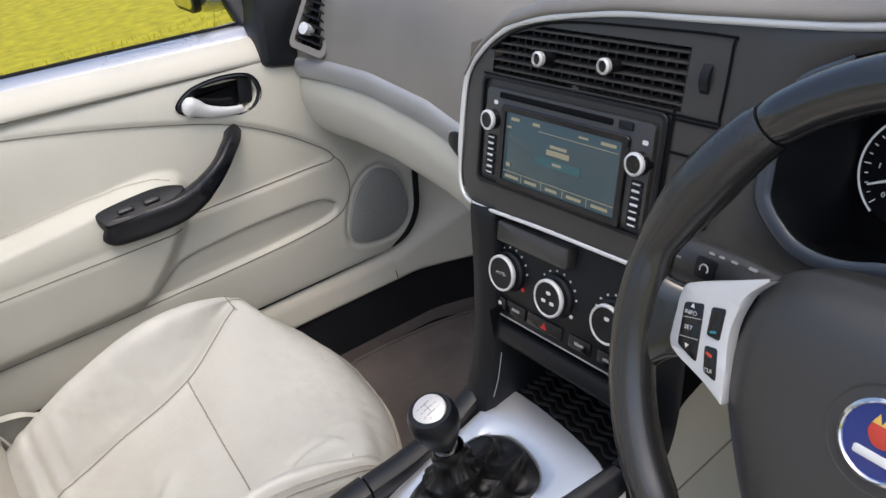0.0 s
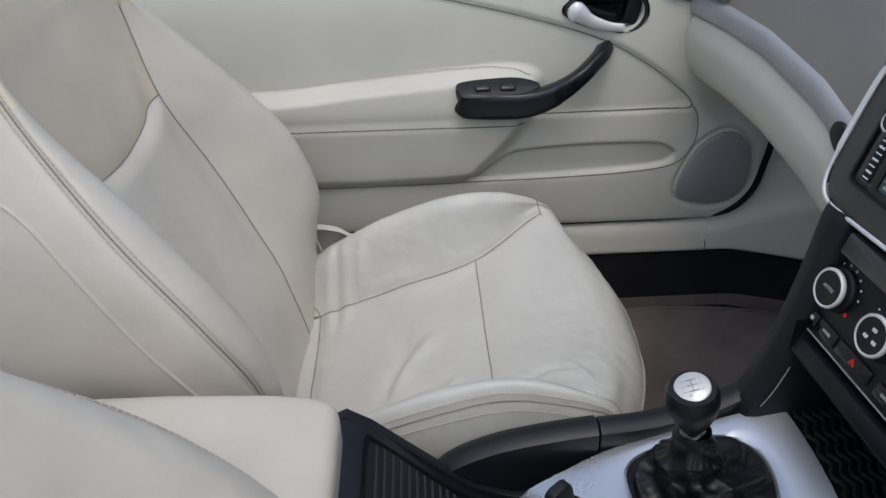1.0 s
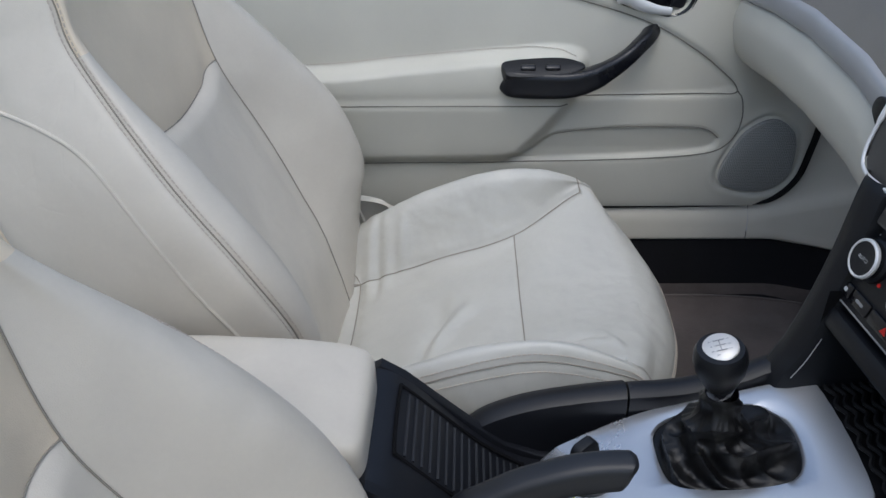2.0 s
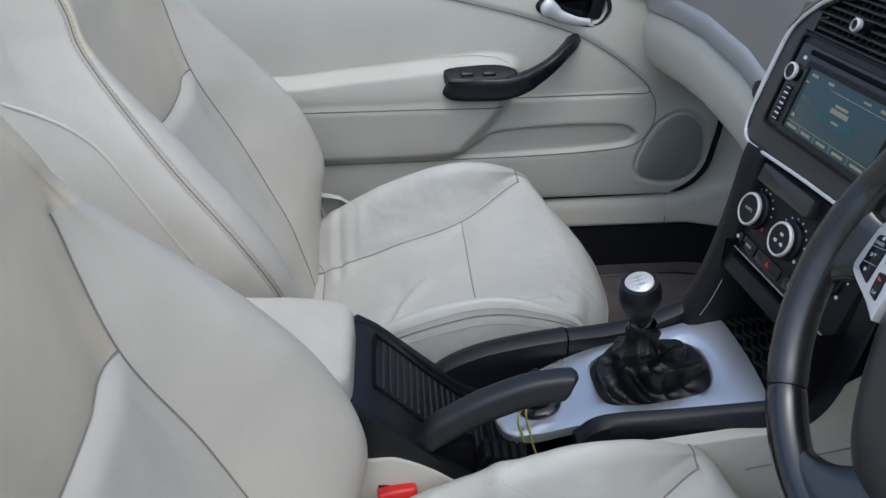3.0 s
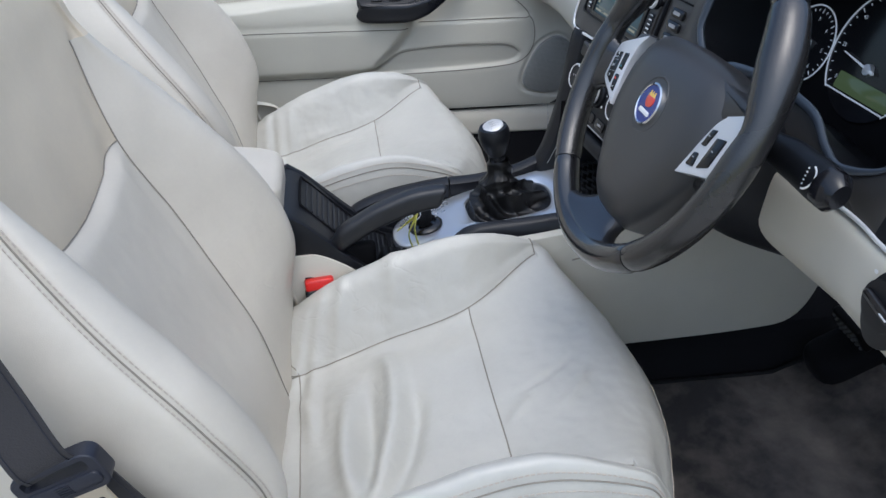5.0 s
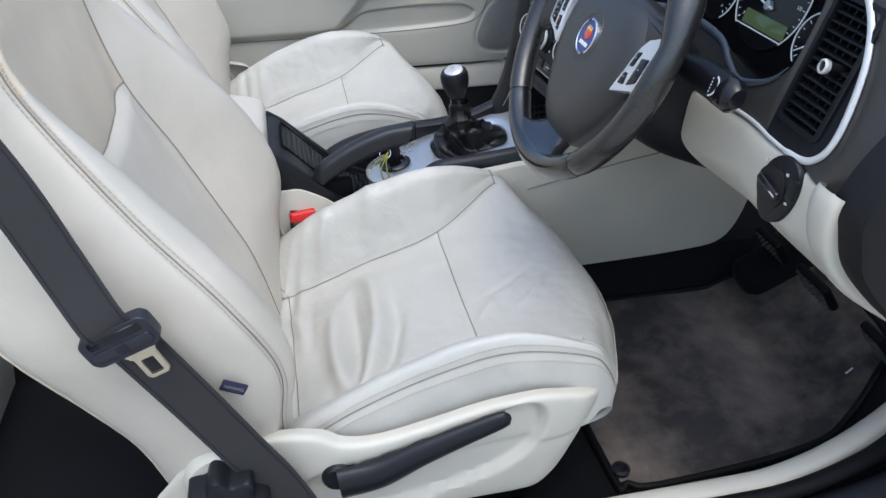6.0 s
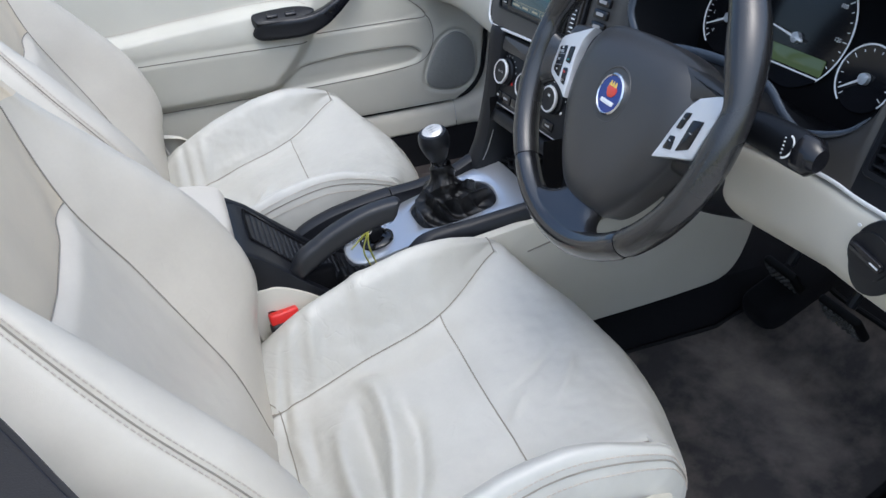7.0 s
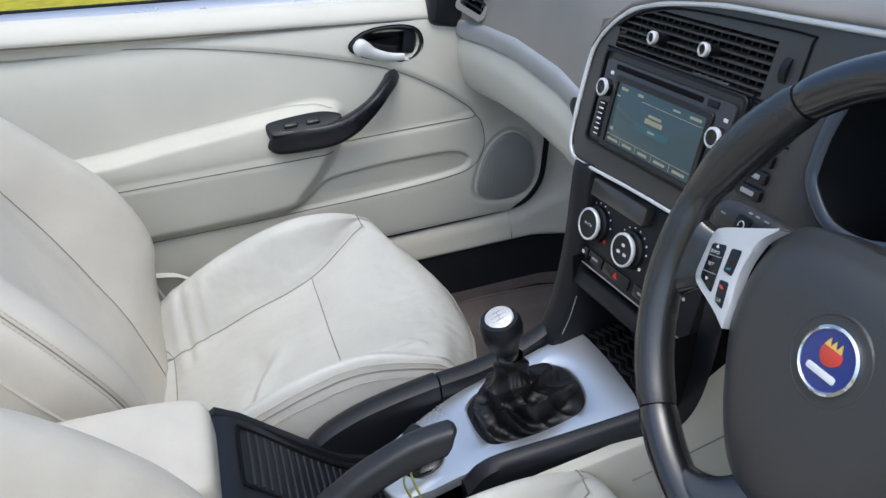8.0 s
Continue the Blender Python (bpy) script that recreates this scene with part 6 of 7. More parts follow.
part("rear_wing", join(patch(w), (w[0], [tuple(range(8))]), (w[-1], [tuple(reversed(range(8)))])), BLACK_SATIN, console, "black glossy side wing")
w = rail([(-0.146, 0.100, 0.616), (-0.09, 0.104, 0.618), (-0.03, 0.112, 0.626), (0.016, 0.120, 0.640)], 0.018, 0.06, -1)
part("front_rail", join(patch(w), (w[0], [tuple(range(8))])), BLACK_SATIN, console)
w = rail([(-0.168, -0.058, 0.585), (-0.135, -0.060, 0.609), (-0.05, -0.070, 0.622), (0.055, -0.084, 0.640)], 0.014, 0.055, 1)
part("front_rail", join(patch(w, flip=True), (w[0], [tuple(reversed(range(8)))])), BLACK_SATIN, console)
w = rail([(0.057, -0.085, 0.640), (0.075, -0.095, 0.66), (0.085, -0.108, 0.70), (0.088, -0.12, 0.76), (0.095, -0.125, 0.84)], 0.016, 0.03, 1)
part("stack_pillar", patch(w, flip=True), BLACK, console)

# pillars of the centre stack, sweeping down to the rails
pts = cr([(-0.002, 0.117, 0.585), (0.010, 0.120, 0.622), (0.019, 0.122, 0.645), (0.030, 0.124, 0.668), (0.044, 0.127, 0.715), (0.058, 0.132, 0.775), (0.070, 0.138, 0.845), (0.076, 0.140, 0.862)], 6)
g = np.array([[(x - 0.006 + dx, y + dy, z + dz) for dx, dy, dz in ((0.10, 0.012, 0), (0.03, 0.014, 0), (0.006, 0.010, 0), (0.0, 0.0, 0), (0.002, -0.014, 0), (0.009, -0.028, 0), (0.02, -0.032, 0), (0.16, -0.034, 0.0))] for x, y, z in pts])
part("stack_pillar", patch(g), BLACK, console, "black satin pillar of the centre stack")
fl = np.array([[(x + k * 0.30, y + 0.010, z) for k in (0.06, 0.5, 1)] for x, y, z in pts])
part("stack_flank", patch(fl), BLACK, console)
# open cubby with a wavy rubber mat; near-black walls carry its deep shade
cub = np.array([[(x, y, z) for y in np.linspace(-0.104, 0.100, 4)] for x, z in ((0.052, 0.628), (0.12, 0.636), (0.24, 0.650), (0.245, 0.74), (0.08, 0.742))])
part("cubby", patch(cub), PIT, console, "open black cubby, its deep shade put into the colour")
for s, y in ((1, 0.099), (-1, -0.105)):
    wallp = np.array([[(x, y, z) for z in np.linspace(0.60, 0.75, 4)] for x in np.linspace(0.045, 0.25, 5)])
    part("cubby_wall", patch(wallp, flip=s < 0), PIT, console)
for k in range(16):
    x0 = 0.062 + 0.0094 * k
    p = [(x, y, 0.6380 + 0.118 * (x - 0.06)) for x, y in ((x0 + 0.0030 * math.sin(2 * math.pi * y / 0.028), y) for y in np.linspace(0.080, -0.092, 44))]
    part("rubber_wave", tube(p, 0.0025, 5), RUBBER, console)
gap = cr([(0.026, 0.0895, 0.640), (0.036, 0.0902, 0.660), (0.043, 0.0915, 0.678), (0.048, 0.0925, 0.692)], 5)
part("bright_edge", tube(gap, 0.0006, 5), SILVER_DULL, console)

# cream sides of the console
side_r = cr([(-0.165, 0.592), (-0.10, 0.600), (0.0, 0.612), (0.06, 0.625), (0.13, 0.70), (0.30, 0.74), (0.44, 0.70), (0.475, 0.56), (0.470, 0.47), (0.435, 0.402), (0.35, 0.385), (0.15, 0.378), (-0.05, 0.376), (-0.25, 0.40), (-0.28, 0.48), (-0.20, 0.55)], 5, True)
m = basis((0, -0.100, 0), (1, 0, 0), (0, 0, 1), (0, -1, 0))
part("side_panel", prism(side_r[::-1], -0.01, 0.006, m, 0.005), CREAM, console, "plain cream side panel")
part("panel_joint", tube([(0.02, -0.1064, 0.563), (0.20, -0.1064, 0.600), (0.45, -0.1064, 0.640)], 0.0014, 5), SEAM_DARK, console)
m = basis((0, 0.118, 0), (-1, 0, 0), (0, 0, 1), (0, 1, 0))
part("side_panel", prism(side_r * (-1, 1), -0.01, 0.006, m, 0.005), CREAM, console, "plain cream side panel")
low = cr([(-0.46, 0.600), (-0.402, 0.602), (-0.377, 0.601), (-0.345, 0.585), (-0.318, 0.565), (-0.27, 0.520), (-0.24, 0.47), (-0.26, 0.40), (-0.46, 0.39), (-0.60, 0.40), (-0.62, 0.58)], 4, True)
part("rear_side_panel", prism(low[::-1], -0.01, 0.004, basis((0, -0.0945, 0), (1, 0, 0), (0, 0, 1), (0, -1, 0)), 0.003), CREAM, console, "cream rear side panel")
part("rear_side_panel", prism(low * (-1, 1), -0.01, 0.004, basis((0, 0.085, 0), (-1, 0, 0), (0, 0, 1), (0, 1, 0)), 0.004), CREAM, console, "cream rear side panel")
part("rear_box", rbox(0.40, 0.15, 0.22, 0.012, Matrix.Translation((-0.66, -0.005, 0.53))), BLACK_SATIN, console)

# silver plate round the gear lever and the ignition lock
po = cr([(-0.255, 0.012), (-0.248, -0.030), (-0.222, -0.048), (-0.150, -0.047), (-0.05, -0.058), (0.040, -0.070), (0.054, -0.060), (0.060, 0.02), (0.056, 0.098), (0.040, 0.102), (-0.04, 0.094), (-0.13, 0.084), (-0.19, 0.066), (-0.24, 0.045)], 4, True)
bo = cr([(-0.128, 0.030), (-0.122, -0.016), (-0.092, -0.031), (-0.045, -0.036), (-0.006, -0.030), (0.010, 0.0), (0.010, 0.044), (-0.012, 0.070), (-0.055, 0.076), (-0.100, 0.070), (-0.122, 0.056)], 4, True)


def resample(o, n=72):
    o = np.asarray(o)
    c = o.mean(0)
    a = np.arctan2(o[:, 1] - c[1], o[:, 0] - c[0])
    order = np.argsort(a)
    r = np.linalg.norm(o - c, axis=1)
    t = np.linspace(-math.pi, math.pi, n, endpoint=False)
    rr = np.interp(t, a[order], r[order], period=2 * math.pi)
    return c + np.c_[rr * np.cos(t), rr * np.sin(t)]


bo = resample(bo)
bc = bo.mean(0)
# outline points of the plate matched to those of the opening, by direction
ta = np.linspace(-math.pi, math.pi, 72, endpoint=False)
oa = np.arctan2(po[:, 1] - bc[1], po[:, 0] - bc[0])
od = np.linalg.norm(po - bc, axis=1)
ordr = np.argsort(oa)
rr = np.interp(ta, oa[ordr], od[ordr], period=2 * math.pi)
pout = bc + np.c_[rr * np.cos(ta), rr * np.sin(ta)]
rings = []
for k, dz in ((0.0, -0.012), (0.0, -0.003), (0.03, 0.0), (0.35, 0.0006), (0.7, 0.0006), (0.95, 0.0), (1.0, -0.0025), (1.0, -0.010)):
    q = pout * (1 - k) + bo * k
    rings.append([(x, y, plate_z(x) + dz) for x, y in q])
rings = np.array(rings)
rings = np.concatenate([rings, rings[:, :1]], 1)
part("silver_plate", patch(rings), SILVER, console, "satin silver surround plate")

# armrest
arm = thing("armrest", (-0.55, -0.01, 0.66), "padded cream leather armrest lid on the console", "armrest")
def pillow(centre, semi, e1, e2, nu=40, nv=64):
    """A padded box with soft edges."""
    p = lambda v, e: math.copysign(abs(v) ** e, v)
    g = [[(centre[0] + semi[0] * p(math.cos(u), e1) * p(math.cos(v), e2), centre[1] + semi[1] * p(math.cos(u), e1) * p(math.sin(v), e2), centre[2] + semi[2] * p(math.sin(u), e1))
          for v in np.linspace(0, 2 * math.pi, nv + 1)] for u in np.linspace(-math.pi / 2, math.pi / 2, nu)]
    return np.array(g)


ag = pillow((-0.585, -0.010, 0.677), (0.164, 0.077, 0.040), 0.36, 0.22)
ag[..., 2] += 0.0016 * soft_noise(ag, 14, 2.0) + 0.012 * np.clip((-0.44 - ag[..., 0]) / 0.1, 0, 1)
part("pad", patch(ag), LEATHER_SIDE, arm, "cream leather pad")
mid_a = ag.reshape(-1, 3).mean(0)
for k, mat in ((9, THREAD), (11, SEAM_DARK), (13, THREAD)):
    line = ag[k, :-1] + 0.0008 * (ag[k, :-1] - mid_a) / np.linalg.norm(ag[k, :-1] - mid_a, axis=1, keepdims=True)
    if mat is THREAD:
        part("stitching", stitches(line, np.zeros_like(line), 0.0), THREAD, arm, "beige stitching")
    else:
        part("seam", tube(line, 0.0010, 5, True), SEAM_DARK, arm)

# gear lever
gear = thing("gear_lever", (-0.06, 0.02, 0.60), "black leather gear lever with wrinkled gaiter and silver cap", "gear lever")
base_c = bo.mean(0)
topc = np.array([-0.078, 0.014])


def crease(a, k, seed):
    v = noise.noise(Vector((1.7 * math.cos(a) + seed, 1.7 * math.sin(a), 4.2 * k)))
    w = noise.noise(Vector((3.6 * math.cos(a) - seed, 3.6 * math.sin(a), 8.0 * k + 3)))
    return (1 - 2.6 * abs(v)) * 0.7 + (1 - 2.4 * abs(w)) * 0.3


PROFILE = np.array([(0.0, 1.0, 0.0), (0.10, 0.92, 0.004), (0.25, 0.76, 0.014), (0.40, 0.62, 0.026), (0.50, 0.535, 0.034), (0.57, 0.52, 0.043), (0.66, 0.43, 0.050), (0.76, 0.37, 0.060), (0.88, 0.32, 0.073), (1.0, 0.27, 0.082)])
rows = []
for k in np.linspace(0, 1, 96):
    s_, h0 = np.interp(k, PROFILE[:, 0], PROFILE[:, 1]), np.interp(k, PROFILE[:, 0], PROFILE[:, 2])
    q_ = min(1.0, k / 0.55)
    cen = base_c * (1 - q_) + topc * q_
    ring = []
    for x, y in resample(bo, 160):
        a = math.atan2(y - base_c[1], x - base_c[0])
        amp = min(1, k * 6) * min(1, (1 - k) * 6)
        cz = crease(a, 0.55 * k, 0.4) * amp
        rx, ry = x - base_c[0], y - base_c[1]
        rad = math.hypot(rx, ry)
        round_r = 0.058
        mixr = (rad * (1 - q_) + round_r * q_) * s_
        roll = 1 - 2 * abs(math.sin(11.0 * k + 1.3 * math.sin(a + 0.6) + 0.35 * math.sin(2 * a + 1.0)))
        diag = 1 - 2 * abs(math.sin(2.5 * a + 7.0 * k + 0.8 * math.sin(3 * a)))
        up_k = min(1.0, max(0.0, (k - 0.42) / 0.12))
        want = mixr * (1 + 0.05 * cz * (1 - 0.95 * up_k) + 0.10 * diag * amp * (1 - 0.8 * up_k) + 0.13 * roll * amp * up_k)
        f = want / rad
        h = h0 + 0.005 * cz * (1 - 0.5 * k) + 0.0058 * diag * amp * (1 - up_k)
        ring.append((cen[0] + rx * f, cen[1] + ry * f, plate_z(x) * (1 - k) + plate_z(base_c[0]) * k - 0.005 * (1 - k) + h))
    rows.append(ring)
gb = np.array(rows)
gb = np.concatenate([gb, gb[:, :1]], 1)
part("gaiter", patch(gb), BOOT, gear, "wrinkled soft black leather gaiter")
gm = Matrix.Translation((-0.079, 0.014, 0.678)) @ pose(0, 0, 0, 4, -10, 0)
part("shaft", lathe([(0, -0.03), (0.0085, -0.03), (0.0085, 0.024), (0.0105, 0.026), (0, 0.026)], 20, gm), GLOSS_BLACK, gear)
part("collar", lathe([(0.0125, 0.008), (0.0140, 0.012), (0.0135, 0.022), (0.010, 0.024), (0.0, 0.0245)], 24, gm), GLOSS_BLACK, gear, "gloss black collar")
part("knob", lathe([(0.0, 0.022), (0.0135, 0.022), (0.0175, 0.030), (0.0235, 0.046), (0.0252, 0.056), (0.0245, 0.066), (0.0215, 0.072), (0.0, 0.0725)], 36, gm), BLACK, gear, "black leather knob")
kc = gm @ pose(0, 0, 0.0725, 6, -8, 0)
cap = part("knob_cap", lathe([(0.0, -0.003), (0.0168, -0.003), (0.0166, 0.0012), (0.0145, 0.0030), (0.0, 0.0038)], 36, kc), CAP, gear, "brushed silver cap")
for u in (-0.006, 0.0, 0.006):
    part("shift_mark", prism(rounded(0.0008, 0.0105, 0.0003, 1), 0.0042, 0.0046, kc @ pose(0, 0, 0, 0, 0, -90) @ pose(u, 0, 0), 0), GREY_PRINT, cap)
part("shift_mark", prism(rounded(0.013, 0.0008, 0.0003, 1), 0.0042, 0.0046, kc @ pose(0, 0, 0, 0, 0, -90), 0), GREY_PRINT, cap)

for u, v, t in ((-0.006, 0.0082, "1"), (0.0, 0.0082, "3"), (0.006, 0.0082, "5"), (-0.006, -0.0082, "2"), (0.0, -0.0082, "4"), (0.006, -0.0082, "6"), (0.0108, -0.0045, "R")):
    part("numeral", text_geo(t, 0.0040, kc @ pose(0, 0, 0, 0, 0, -90) @ pose(u, v, 0.0042)), GREY_PRINT, cap)

# handbrake
brake = thing("handbrake", (-0.33, -0.072, 0.57), "dark grey plastic handbrake lever on the console", "handbrake")
hp = cr([(-0.352, -0.079, 0.606), (-0.330, -0.078, 0.624), (-0.312, -0.077, 0.634), (-0.285, -0.075, 0.649), (-0.240, -0.074, 0.667), (-0.208, -0.074, 0.674), (-0.184, -0.075, 0.677)], 6)
c = []
for i, (x, y, z) in enumerate(hp):
    k = i / (len(hp) - 1)
    taper = min(1.0, 0.45 + 6 * k) * min(1.0, 0.80 + 8 * (1 - k))
    hw, hh = (0.0160 - 0.0015 * k) * taper, (0.0165 + 0.003 * math.sin(k * 3)) * taper
    c.append([(x + 0.012 * b * (k - 0.4), y + hw * math.copysign(abs(a) ** 0.6, a), z + hh * math.copysign(abs(b) ** 0.6, b)) for a, b in ((math.cos(t), math.sin(t)) for t in np.linspace(0, 2 * math.pi, 24, endpoint=False))])
hg = np.array(c)
hg2 = np.concatenate([hg, hg[:, :1]], 1)
part("grip", join(patch(hg2), (hg[0], [tuple(reversed(range(24)))]), (hg[-1], [tuple(range(24))])), material("grey_black_grip", (0.0145, 0.0155, 0.0185), 0.40, grain=0.3, grain_size=900, stain=0.1), brake, "dark grey moulded grip")
part("pivot", rbox(0.075, 0.020, 0.060, 0.008, Matrix.Translation((-0.325, -0.072, 0.575))), PIT, brake)
for k in range(5):
    part("gaiter_fold", rbox(0.010, 0.030, 0.052, 0.004, Matrix.Translation((-0.282 + 0.0105 * k, -0.068, 0.560 - 0.002 * k)) @ pose(0, 0, 0, 0, 25, 0)), RUBBER, brake)

# ignition lock with a key and its ribbon
lock = thing("ignition_lock", (-0.200, 0.0, 0.58), "round black ignition lock in the silver plate", "ignition lock")
lm = Matrix.Translation((-0.200, 0.004, plate_z(-0.200))) @ pose(0, 0, 0, 0, -11, 0)
part("ring", lathe([(0, -0.008), (0.029, -0.008), (0.0285, 0.004), (0.025, 0.007), (0.019, 0.008), (0.018, 0.003), (0, 0.003)], 36, lm), GLOSS_BLACK, lock)
for k in range(5):
    a = radians(30 + 36 * k)
    part("print_mark", prism(rounded(0.003, 0.002, 0.0005, 1), 0.007, 0.0076, lm @ pose(0.023 * math.cos(a), 0.023 * math.sin(a), 0), 0), WHITE, lock)
key = thing("car_key", (-0.200, 0.004, 0.60), "black car key in the ignition lock with a yellow ribbon", "car key")
part("key_head", prism(rounded(0.030, 0.046, 0.010), -0.006, 0.006, lm @ pose(0, 0, 0.026, 90, 0, 35), 0.003), BLACK, key)
part("key_ring", xf(tube([(0.010 * math.cos(a), 0.010 * math.sin(a), 0) for a in np.linspace(0, 2 * math.pi, 24, endpoint=False)], 0.0011, 6, True, up=(0, 0, 1)), lm @ pose(-0.014, -0.012, 0.034, 70, 20, 0)), CHROME, key)
for q in ([(-0.215, -0.010, 0.612), (-0.224, -0.022, 0.602), (-0.232, -0.034, 0.588), (-0.226, -0.046, 0.566), (-0.222, -0.052, 0.545)], [(-0.217, -0.011, 0.610), (-0.236, -0.020, 0.600), (-0.250, -0.026, 0.592)], [(-0.216, -0.012, 0.612), (-0.222, -0.030, 0.596), (-0.218, -0.044, 0.574), (-0.212, -0.052, 0.552)]):
    part("ribbon", tube(cr(q, 5), 0.0042, 6, flat=0.3, up=(1, 0.3, 0.4)), YELLOW, key, "knotted yellow ribbon")

# seat belt buckles
def buckle(at, turn):
    root = thing("belt_buckle", at, "red and black belt buckle standing beside the console", "belt buckle", "belt buckles")
    m = Matrix.Translation(at) @ pose(0, 0, 0, -16, -4, turn)
    part("housing", rbox(0.048, 0.024, 0.085, 0.006, m @ Matrix.Translation((0, 0, -0.050))), BLACK, root)
    part("release_button", rbox(0.044, 0.020, 0.018, 0.004, m @ Matrix.Translation((0, 0, -0.002))), RED, root, "bright red release button")
    part("slot", rbox(0.040, 0.004, 0.006, 0.001, m @ Matrix.Translation((0, 0.0065, 0.0065))), PIT, root)
    part("strap", rbox(0.03, 0.006, 0.14, 0.002, m @ Matrix.Translation((0, 0, -0.15))), BLACK, root)


buckle((-0.378, -0.104, 0.558), 6)
buckle((-0.468, 0.118, 0.548), -6)

# ---- passenger door ----
door = thing("passenger_door", (-0.3, 0.8, 0.45), "closed car door with cream leatherette trim and black pull", "car door")
xs = np.arange(-0.955, 0.3301, 0.0032)
zs = np.arange(0.488, 0.9991, 0.0032)
X, Z = np.meshgrid(xs, zs, indexing="ij")
side_p = cr([(0.488, 0.752), (0.50, 0.7415), (0.60, 0.7425), (0.70, 0.749), (0.80, 0.7565), (0.86, 0.7625), (0.90, 0.769), (0.928, 0.779), (0.946, 0.792)], 12)
basey = np.interp(Z, side_p[:, 0], side_p[:, 1])
curve = cr([(-0.98, 0.955), (-0.80, 0.953), (-0.665, 0.949), (-0.534, 0.943), (-0.399, 0.930), (-0.259, 0.905), (-0.11, 0.868), (-0.004, 0.832), (0.075, 0.787), (0.120, 0.753), (0.143, 0.733), (0.1515, 0.7215)], 5)
bottom = [(0.10, 0.7135), (-0.05, 0.712), (-0.12, 0.711), (-0.5, 0.71), (-0.98, 0.71)]
insert = np.concatenate([curve, bottom])
seam_loop = np.concatenate([curve, [(0.1525, 0.7180), (0.1510, 0.7150), (0.1465, 0.7128), (0.138, 0.7122)], bottom[:3]])
d_in = sdf(X, Z, insert)
Y = basey + 0.006 * step(-d_in, 0.010)
pod = cr([(-0.98, 0.766), (-0.60, 0.769), (-0.43, 0.784), (-0.26, 0.797), (-0.175, 0.797), (-0.128, 0.782), (-0.125, 0.750), (-0.140, 0.712), (-0.170, 0.668), (-0.215, 0.620), (-0.250, 0.596), (-0.40, 0.591), (-0.70, 0.590), (-0.98, 0.589)], 5, True)
d_pod = sdf(X, Z, pod)
rise_p = cr([(0.58, 0.012), (0.62, 0.018), (0.66, 0.023), (0.70, 0.0295), (0.73, 0.0355), (0.76, 0.0345), (0.785, 0.029), (0.815, 0.022)], 10)
rise = np.interp(Z, rise_p[:, 0], rise_p[:, 1]) * np.interp(X, [-0.95, -0.25, -0.12], [1, 1, 0.85])
soft_top = np.interp(Z, [0.70, 0.765], [0, 1]) * np.interp(X, [-0.36, -0.24, -0.12], [1, 0.85, 0])
Y -= rise * step(-d_pod - 0.002 - 0.009 * soft_top, 0.016 - 0.004 * soft_top)
pocket = cr([(-0.245, 0.590), (-0.208, 0.615), (-0.165, 0.643), (-0.10, 0.650), (-0.03, 0.654), (0.065, 0.653), (0.108, 0.647), (0.132, 0.628), (0.112, 0.606), (0.02, 0.597), (-0.10, 0.592)], 5, True)
d_po = sdf(X, Z, pocket)
Y += (0.010 * step(-d_po - 0.001, 0.005) * np.interp(Z, [0.59, 0.612, 0.66], [1.0, 1.0, 0.35]))
spk = cr([(0.222, 0.672), (0.262, 0.652), (0.277, 0.615), (0.277, 0.560), (0.252, 0.528), (0.206, 0.520), (0.155, 0.532), (0.138, 0.556), (0.148, 0.598), (0.176, 0.648)], 5, True)
d_sp = sdf(X, Z, spk)
Y += 0.004 * np.exp(-(d_sp / 0.004) ** 2)
Y -= 0.0015 * np.exp(-((d_sp - 0.010) / 0.008) ** 2)
LOWER_EDGE = cr([(-0.955, 0.586), (-0.507, 0.587), (-0.286, 0.587), (-0.13, 0.588), (0.027, 0.593), (0.115, 0.602), (0.148, 0.619), (0.163, 0.642), (0.168, 0.672), (0.163, 0.702), (0.152, 0.718)], 5)
for ln in (seam_loop, [(-0.955, 0.705), (-0.50, 0.706), (-0.30, 0.705), (-0.18, 0.703), (-0.148, 0.702)], LOWER_EDGE):
    Y += 0.0014 * np.exp(-(line_distance(X, Z, ln) / 0.0060) ** 2)
hr = [(-0.083, 0.891), (-0.053, 0.911), (0.0, 0.915), (0.044, 0.905), (0.056, 0.88), (0.045, 0.856), (0.021, 0.845), (0.002, 0.849), (-0.04, 0.862), (-0.07, 0.875)]
d_h = sdf(X, Z, cr(hr, 4, True))
Y += 0.040 * step(-d_h - 0.008, 0.005)
front = cr([(-2.0, 0.3), (-2.0, 1.1), (0.5, 1.1), (0.40, 0.80), (0.318, 0.70), (0.303, 0.62), (0.290, 0.553), (0.258, 0.512), (0.214, 0.494), (0.12, 0.489), (-0.3, 0.486), (-1.2, 0.48)], 6, True)
v_, f_ = patch(np.stack([X, Y, Z], -1), flip=False)
d_f = sdf(v_[:, 0], v_[:, 2], front)
f_ = [q for q in f_ if max(d_f[i] for i in q) < 0.004 and max(v_[i, 2] + 0.073 * v_[i, 0] for i in q) < 0.930]
part("door_panel", (v_, f_), CREAM_LEATHERETTE, door, "moulded cream leatherette door trim")
gap_line = cr([(0.40, 0.80), (0.318, 0.70), (0.303, 0.62), (0.290, 0.553), (0.258, 0.512), (0.214, 0.494), (0.12, 0.489), (-0.2, 0.487), (-0.6, 0.485), (-0.95, 0.484)], 6)
part("door_gap_seal", tube(np.array([(x, 0.752 - 0.012 * min(1.0, max(0.0, (x - 0.20) / 0.06)), z) for x, z in gap_line]), np.array([0.0046 + 0.0018 * min(1.0, max(0.0, (x - 0.20) / 0.06)) for x, z in gap_line]), 8, up=(0, 1, 0)), RUBBER, door, "black rubber seal in the door gap")
